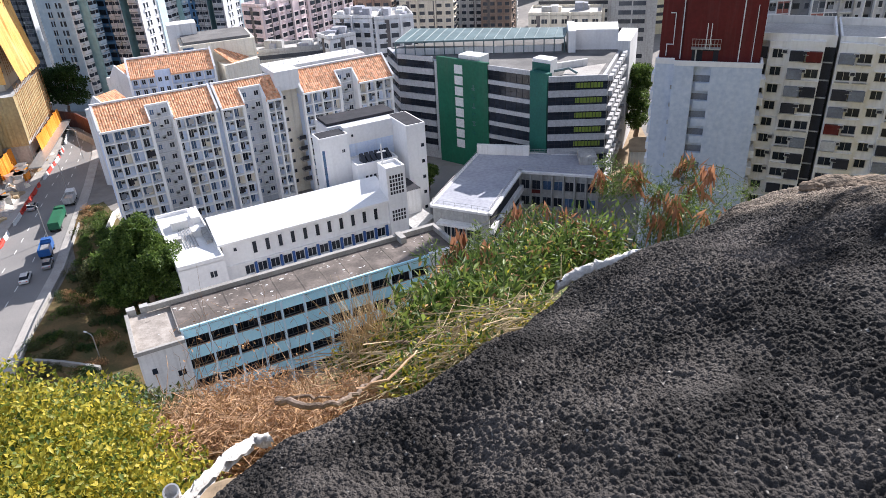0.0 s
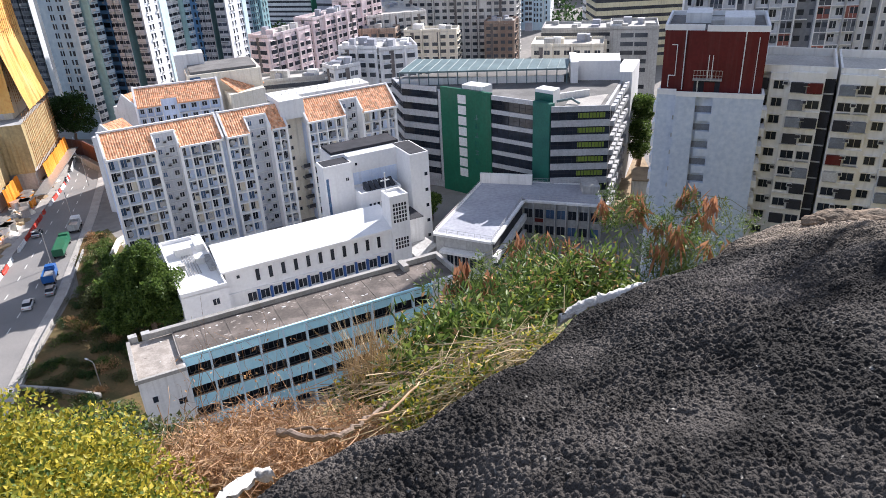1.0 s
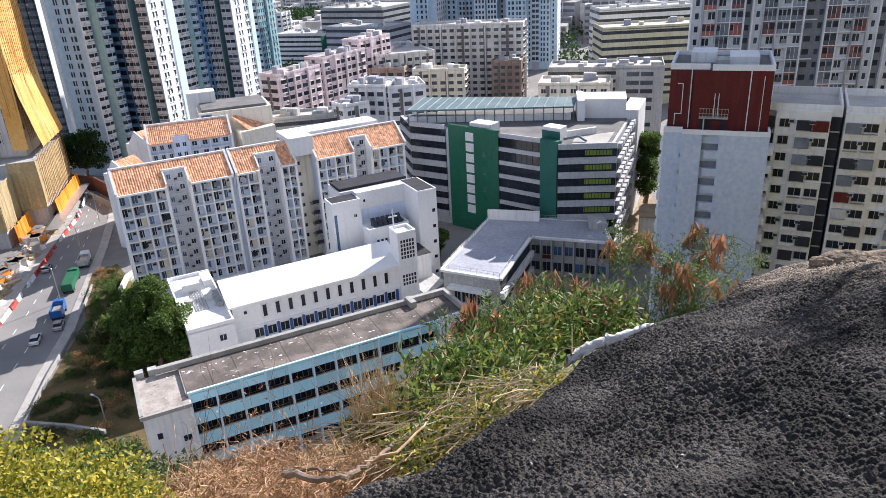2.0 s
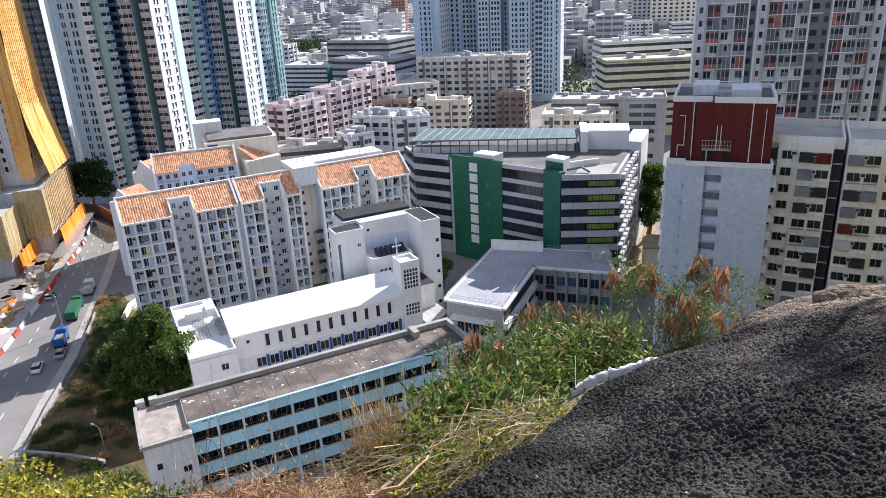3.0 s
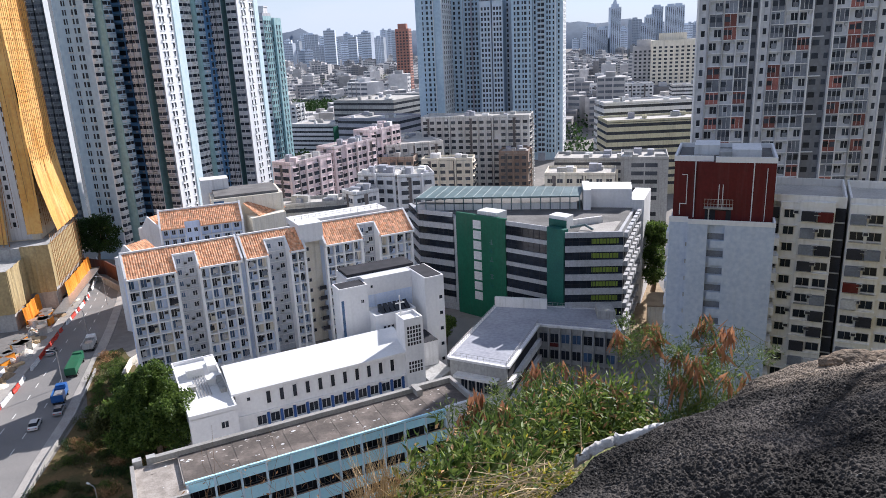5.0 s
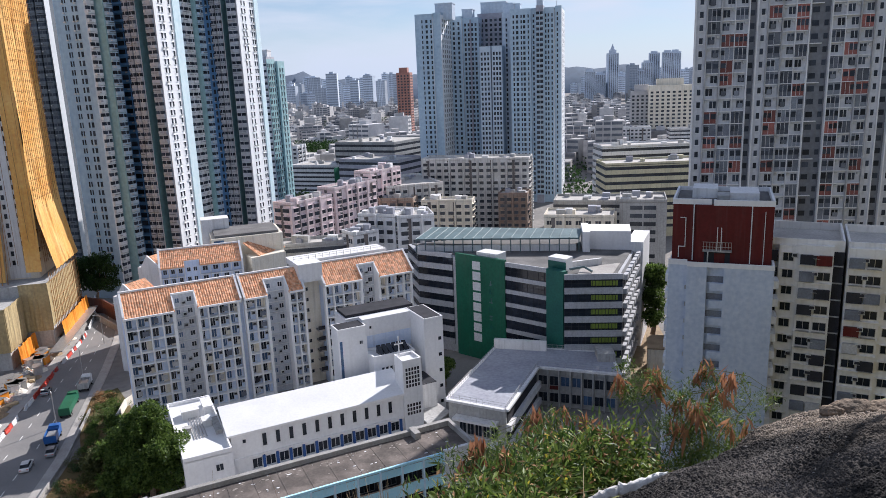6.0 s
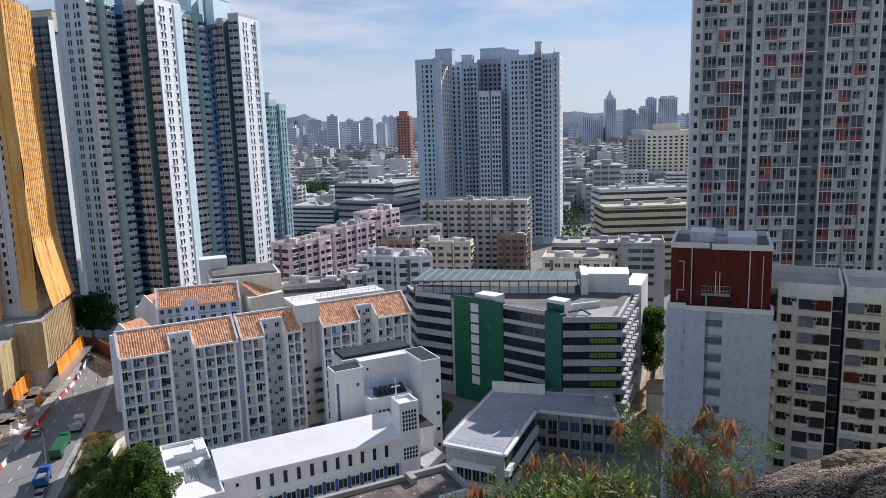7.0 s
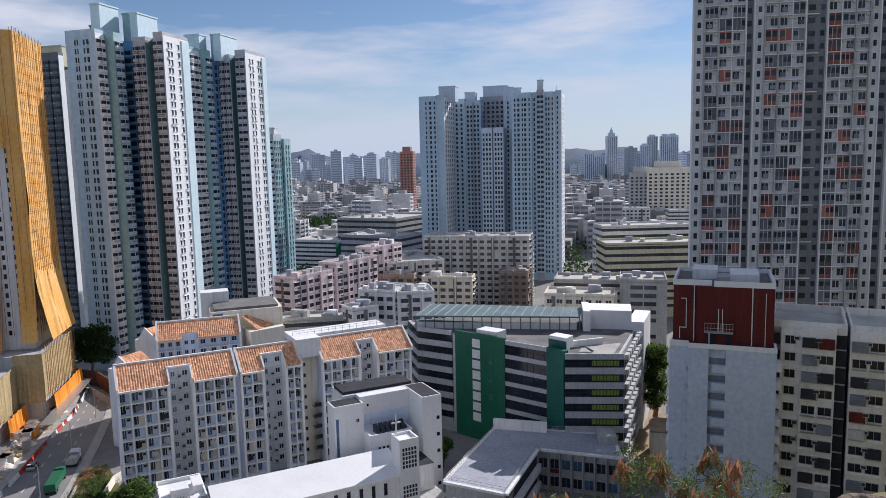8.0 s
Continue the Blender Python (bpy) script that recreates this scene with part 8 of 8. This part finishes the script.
def wheel(parent, x, y, r, w=.22):
    g, n = Geo(), 14
    for s in (-w / 2, w / 2):
        g.v += [(x + r * math.cos(6.283 * q / n), y + s, r + r * math.sin(6.283 * q / n)) for q in range(n)]
    g.f += [tuple(range(n)), tuple(range(2 * n - 1, n - 1, -1))] + [(q, n + q, n + (q + 1) % n, (q + 1) % n) for q in range(n)]
    g.m += [0] * (n + 2)
    t = part("wheel", g, TYRE, parent)
    part("rim", Geo().box(x - r * .4, x + r * .4, y - w / 2 - .02, y + w / 2 + .02, r * .6, r * 1.4), METAL, t)


def car(x, y, deg, m, label, van=False):
    """A car built along +x: lofted body, glasshouse, wheels, lamps."""
    ob = thing("car", label, "car", "cars on the road", at=pose(x, y, 0.07, 0, 0, deg))
    g = Geo()
    prof = [(-2.2, .35), (-2.2, .85), (-1.9, 1.0), (1.0, .98), (2.0, .8), (2.2, .6), (2.2, .35)]
    for s, k in ((-.85, 1), (.85, 1)):
        g.v += [(px, s, pz) for px, pz in prof]
    n = len(prof)
    g.f += [tuple(range(n)), tuple(range(2 * n - 1, n - 1, -1))] + [(q, n + q, n + (q + 1) % n, (q + 1) % n) for q in range(n)]
    g.m += [0] * (n + 2)
    part("body", g, m, ob)
    h = 1.95 if van else 1.48
    g = Geo()
    x0, x1, x2, x3 = (-2.1, -2.0, 1.0, 1.6) if van else (-1.8, -1.2, .35, 1.15)
    g.v += [(x0, -.8, .97), (x3, -.8, .97), (x3, .8, .97), (x0, .8, .97), (x1, -.66, h), (x2, -.66, h), (x2, .66, h), (x1, .66, h)]
    g.f += [(0, 1, 5, 4), (1, 2, 6, 5), (2, 3, 7, 6), (3, 0, 4, 7), (4, 5, 6, 7)]
    g.m += [0] * 5
    part("glasshouse", g, GLASS, ob)
    part("roof", Geo().box(x1 - .03, x2 + .03, -.68, .68, h, h + .05), m, ob)
    for a in (-1.35, 1.35):
        for b in (-.78, .78):
            wheel(ob, a, b, .32)
    for b in (-.6, .6):
        part("headlight", Geo().box(2.14, 2.22, b - .16, b + .16, .58, .72), BARRIER_WHITE, ob)
        part("tail_light", Geo().box(-2.23, -2.18, b - .14, b + .14, .7, .85), BARRIER_RED, ob)
    return ob


def truck(x, y, deg, cab, box, ln, label, tarp=False):
    ob = thing("truck", label, "truck", "trucks on the road", at=pose(x, y, 0.07, 0, 0, deg))
    part("cab", Geo().box(ln / 2 - 1.7, ln / 2, -1.1, 1.1, .7, 2.5).box(ln / 2 - 1.5, ln / 2 - .1, -1.0, 1.0, 2.5, 2.75), cab, ob)
    part("windscreen", Geo().box(ln / 2 - .02, ln / 2 + .03, -.95, .95, 1.55, 2.4), GLASS, ob)
    part("chassis", Geo().box(-ln / 2, ln / 2 - .2, -.5, .5, .55, .8), DARK, ob)
    b = part("cargo_bed", Geo().box(-ln / 2, ln / 2 - 1.9, -1.15, 1.15, .85, 1.05).box(-ln / 2, ln / 2 - 1.9, -1.2, -1.12, 1.05, 2.4).box(-ln / 2, ln / 2 - 1.9, 1.12, 1.2, 1.05, 2.4).box(-ln / 2, -ln / 2 + .08, -1.12, 1.12, 1.05, 2.4).box(ln / 2 - 1.98, ln / 2 - 1.9, -1.12, 1.12, 1.05, 2.4), box, ob)
    if tarp:
        part("cargo_cover", Geo().box(-ln / 2 + .08, ln / 2 - 1.98, -1.12, 1.12, 1.9, 2.5), box, ob)
    else:
        part("load", Geo().box(-ln / 2 + .3, ln / 2 - 2.3, -.9, .9, 1.05, 2.0), CAR_SILVER, ob)
    for a in (-ln / 2 + 1.0, -ln / 2 + 2.1, ln / 2 - .9):
        for w in (-1.0, 1.0):
            wheel(ob, a, w, .48, .3)
    return ob


car(-84.9, 125.3, 108, CAR_WHITE, "white saloon car on the road")
car(-83.0, 131.0, 108, CAR_SILVER, "silver car near the kerb")
car(-92.5, 121.0, 288, CAR_WHITE, "white van driving on the road", True)
car(-101.0, 161.5, 106, CAR_SILVER, "grey car beside the site barriers")
truck(-85.6, 136.5, 108, CAR_BLUE, CAR_BLUE, 6.0, "blue flatbed truck parked at the kerb")
truck(-90.0, 151.5, 106, TRUCK_GREEN, TRUCK_GREEN, 10.0, "green covered dump truck parked at the kerb", True)
truck(-92.5, 164.0, 106, WHITE, GREY_WALL, 6.0, "white site truck parked at the kerb")


def street_lamp(x, y, h, deg):
    ob = thing("street_lamp", "slim grey street lamp with a curved arm", "street lamp", "street lamps", at=pose(x, y, 0, 0, 0, deg))
    part("pole", Geo().tube([(0, 0, 0), (0, 0, h * .92), (.25, 0, h * .98), (1.4, 0, h)], .1, .05, 0, 7), METAL, ob)
    part("lamp_head", Geo().box(1.3, 2.0, -.14, .14, h - .06, h + .08), WHITE_METAL, ob)


for x, y, h, d in ((-58.5, 96.9, 5, 150), (-88.5, 143.0, 9, 190), (-95.5, 169.0, 9, 190), (-103, 196, 9, 190), (-112, 150.0, 9, 10)):
    street_lamp(x, y, h, d)


def wall_run(name, pts, h, t, m, label):
    g = Geo()
    for p, q in zip(pts, pts[1:]):
        d, n = turn_of(p, q)
        z0, z1 = hill(*p), hill(*q)
        g.box(0, n, -t / 2, t / 2, min(z0, z1) - 1, max(z0, z1) + h, 0, (p[0], p[1], d))
    return tagged(new(name, g.mesh(name, [m])), label, "wall", kind="structure")


wall_run("retaining_wall", [(-72, 97), (-64, 95.5), (-57, 93.5)], 1.0, .5, CONCRETE, "low concrete wall beside the path")
wall_run("roadside_wall", [(-71.5, 95), (-75.5, 112), (-78.4, 128), (-84.5, 150)], .9, .3, CONCRETE, "low stained roadside wall")
wall_run("boundary_wall", [(-138, 236), (-117, 226), (-99, 207)], 5.0, .5, mat("dark_brick_red_wall", (.14, .06, .045), None, .9, .3, streak=.3), "dark red boundary wall")
wall_run("boundary_wall", [(-140, 232), (-118, 221), (-101, 204)], 2.2, .4, CONCRETE, "grey concrete boundary wall")
wall_run("garden_wall", [(-74, 137), (-77, 152), (-75, 160)], 2.0, .4, CREAM, "cream garden wall beside the hostel")
tagged(new("school_yard", Geo().prism([(40, 150), (54, 150), (60, 200), (52, 200)], -.3, .15).mesh("school_yard", [SOIL])), "bare sandy yard between the buildings", "yard", kind="structure")
tagged(new("courtyard", Geo().prism([(-20, 148), (20, 152), (14, 172), (-16, 176)], -.3, .12).mesh("courtyard", [ASPHALT])), "dark asphalt courtyard between school and chapel", "courtyard", kind="structure")
_h = thing("yard_shed", "low shed with an orange-brown roof in the yard", "shed")
part("wall", Geo().box(0, 5, 0, 9, 0, 7.5, 0, (46, 158, -14)), CREAM, _h)
part("roof", Geo().box(-.3, 5.3, -.3, 9.3, 7.5, 7.8, 0, (46, 158, -14)), SOIL, _h)


# ---- the far city ----
def far_city():
    rng = random.Random(77)
    low, tall = Geo(), Geo()
    win, far_win = Geo(), Geo()

    def block(g, win, x, y, w, d, h, deg, floors):
        g.box(-w / 2, w / 2, -d / 2, d / 2, 0, h, 0, (x, y, deg))
        g.box(-w * .2, w * .15, -d * .2, d * .2, h, h + 2.5 + h * .03, 0, (x, y, deg))
        fh = h / floors
        for k in range(floors):
            win.box(-w / 2 + .8, w / 2 - .8, -d / 2 - .12, -d / 2, fh * (k + .35), fh * (k + .8), 0, (x, y, deg))
        for j in range(1, int(w / 6)):
            g.box(-w / 2 + 6 * j - .4, -w / 2 + 6 * j + .4, -d / 2 - .3, -d / 2, 0, h, 0, (x, y, deg))
    for _ in range(1500):
        y = 520 * math.exp(rng.random() * 1.75)
        x = rng.uniform(-.62, .56) * y
        if abs(x) > 2600 or (y < 760 and -40 < x < 110) and y < 480:
            continue
        if -190 < x < -100 and 660 < y < 880:
            continue
        w, d = rng.uniform(12, 34), rng.uniform(10, 22)
        h = rng.uniform(9, 24) if rng.random() < .9 else rng.uniform(24, 40)
        block(low, win, x, y, w, d, h, rng.choice([-14, 76, 20, -40]), max(2, int(h / 4)))
    for _ in range(230):
        y = rng.uniform(2300, 3900)
        x = rng.uniform(-.52, .50) * y
        az = math.degrees(math.atan2(x, y))
        if rng.random() < .3 and -3 < az < 12:
            continue
        h = rng.uniform(45, 115) * (1.15 if az < -4 else 1.0)
        block(tall, far_win, x, y, rng.uniform(24, 48), 22, h, rng.uniform(-30, 30), int(h / 8))
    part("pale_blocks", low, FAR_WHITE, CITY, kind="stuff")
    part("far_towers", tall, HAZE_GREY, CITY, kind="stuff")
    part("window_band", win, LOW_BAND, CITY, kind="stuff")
    part("far_window_band", far_win, HAZE_BAND, CITY, kind="stuff")


CITY = thing("far_city", "distant pale low-rise districts and hazy tower clusters", "distant city", kind="stuff")
far_city()


def lone_tower(x, y, w, d, h, m, label, deg=0, cols=5, cap=0.0, taper=False):
    ob = thing("far_tower", label, "distant tower", "lone distant towers")
    foot = quad((x - w / 2, y), deg, w, d)
    part("wall", Geo().prism(foot, 0, h), m, ob)
    rows(ob, foot[0], foot[1], 4, 3.4, int((h - 6) / 3.4), cols, w / cols * .5, 1.8, .5, None, False, False, GLASS_FAR, m, seed=3)
    rows(ob, foot[1], foot[2], 4, 3.4, int((h - 6) / 3.4), cols, d / cols * .5, 1.8, .5, None, False, False, GLASS_FAR, m, seed=4)
    part("roof_room", Geo().prism(quad((x - w * .3, y + d * .2), deg, w * .6, d * .6), h, h + 6 + cap), m, ob)
    if taper:
        part("spire", Geo().tube([(x, y + d / 2, h + 6), (x, y + d / 2, h + 30)], w * .3, .5, 0, 8), m, ob)
    return ob


lone_tower(-51, 900, 17, 16, 88, RED_TOWER, "slim terracotta tower over the low city", -10, 4)
lone_tower(208, 668, 40, 20, 63, CREAM, "cream tower block over the low city", -14, 8)
lone_tower(188, 690, 22, 18, 58, FAR_WHITE, "white tower beside the yellow block", -14, 5)
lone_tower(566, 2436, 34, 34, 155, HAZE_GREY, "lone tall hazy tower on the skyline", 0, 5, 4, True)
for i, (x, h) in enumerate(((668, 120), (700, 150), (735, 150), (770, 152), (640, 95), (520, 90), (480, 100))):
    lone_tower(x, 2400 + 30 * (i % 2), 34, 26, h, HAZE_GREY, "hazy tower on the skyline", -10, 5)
for i, (x, y, w, h) in enumerate(((-125, 575, 60, 12), (150, 470, 70, 24), (175, 560, 60, 30), (120, 600, 50, 30), (165, 420, 40, 32), (205, 500, 60, 26))):
    old_block(quad((x, y), -10, w, 18), h, WHITE if i % 2 else DIRTY_WHITE, "white low block in the middle distance", strip=(i % 2 == 0))


def far_trees():
    rng = np.random.default_rng(19)
    ob = thing("far_woods", "dark green belts of trees between distant districts", "trees", kind="stuff")
    lob = []
    for _ in range(700):
        y = 480 * math.exp(rng.random() * 1.6)
        x = rng.uniform(-.6, .55) * y
        lob.append((x, y, 5, rng.uniform(5, 12), rng.uniform(4, 8), rng.uniform(5, 9)))
    for _ in range(150):
        lob.append((rng.uniform(-190, -100), rng.uniform(670, 870), 5, 7, 7, rng.uniform(5, 9)))
    for _ in range(40):
        lob.append((rng.uniform(62, 118), rng.uniform(385, 470), 4, 5, 5, rng.uniform(4, 8)))
    for _ in range(30):
        lob.append((rng.uniform(-100, -62), rng.uniform(395, 440), 4, 5, 5, rng.uniform(5, 9)))
    p, o = cloud_of(lob, 60000, rng, .33)
    leaves("canopy", p, o, 2.6, 1.9, LEAF_DARK, ob, rng)


far_trees()


def mountains():
    """Low hills beyond the harbour."""
    g, n = Geo(), 160
    for j, (y, s) in enumerate(((4300, 0.0), (4500, 1.0), (4900, .6))):
        for i in range(n):
            x = -4200 + 8400 * i / (n - 1)
            z = 150 + 110 * noise.noise((x * .0011, 3, 0)) + 60 * noise.noise((x * .004, 7, 0)) + 14 * noise.noise((x * .02, 7, 0))
            g.v.append((x, y, max(-5.0, z * s)))
    for j in range(2):
        for i in range(n - 1):
            k = j * n + i
            g.f.append((k, k + 1, k + n + 1, k + n))
            g.m.append(0)
    # Blue-grey base colour carries the haze of distance over the woods
    ob = new("backdrop_hills", g.mesh("backdrop_hills", [mat("hazed_hill", (.17, .21, .27), (.13, .17, .22), 1.0, .002, fine=.02)], smooth=True))
    return tagged(ob, "low wooded hills on the horizon, haze-blue in colour", "hills", kind="structure")


mountains()
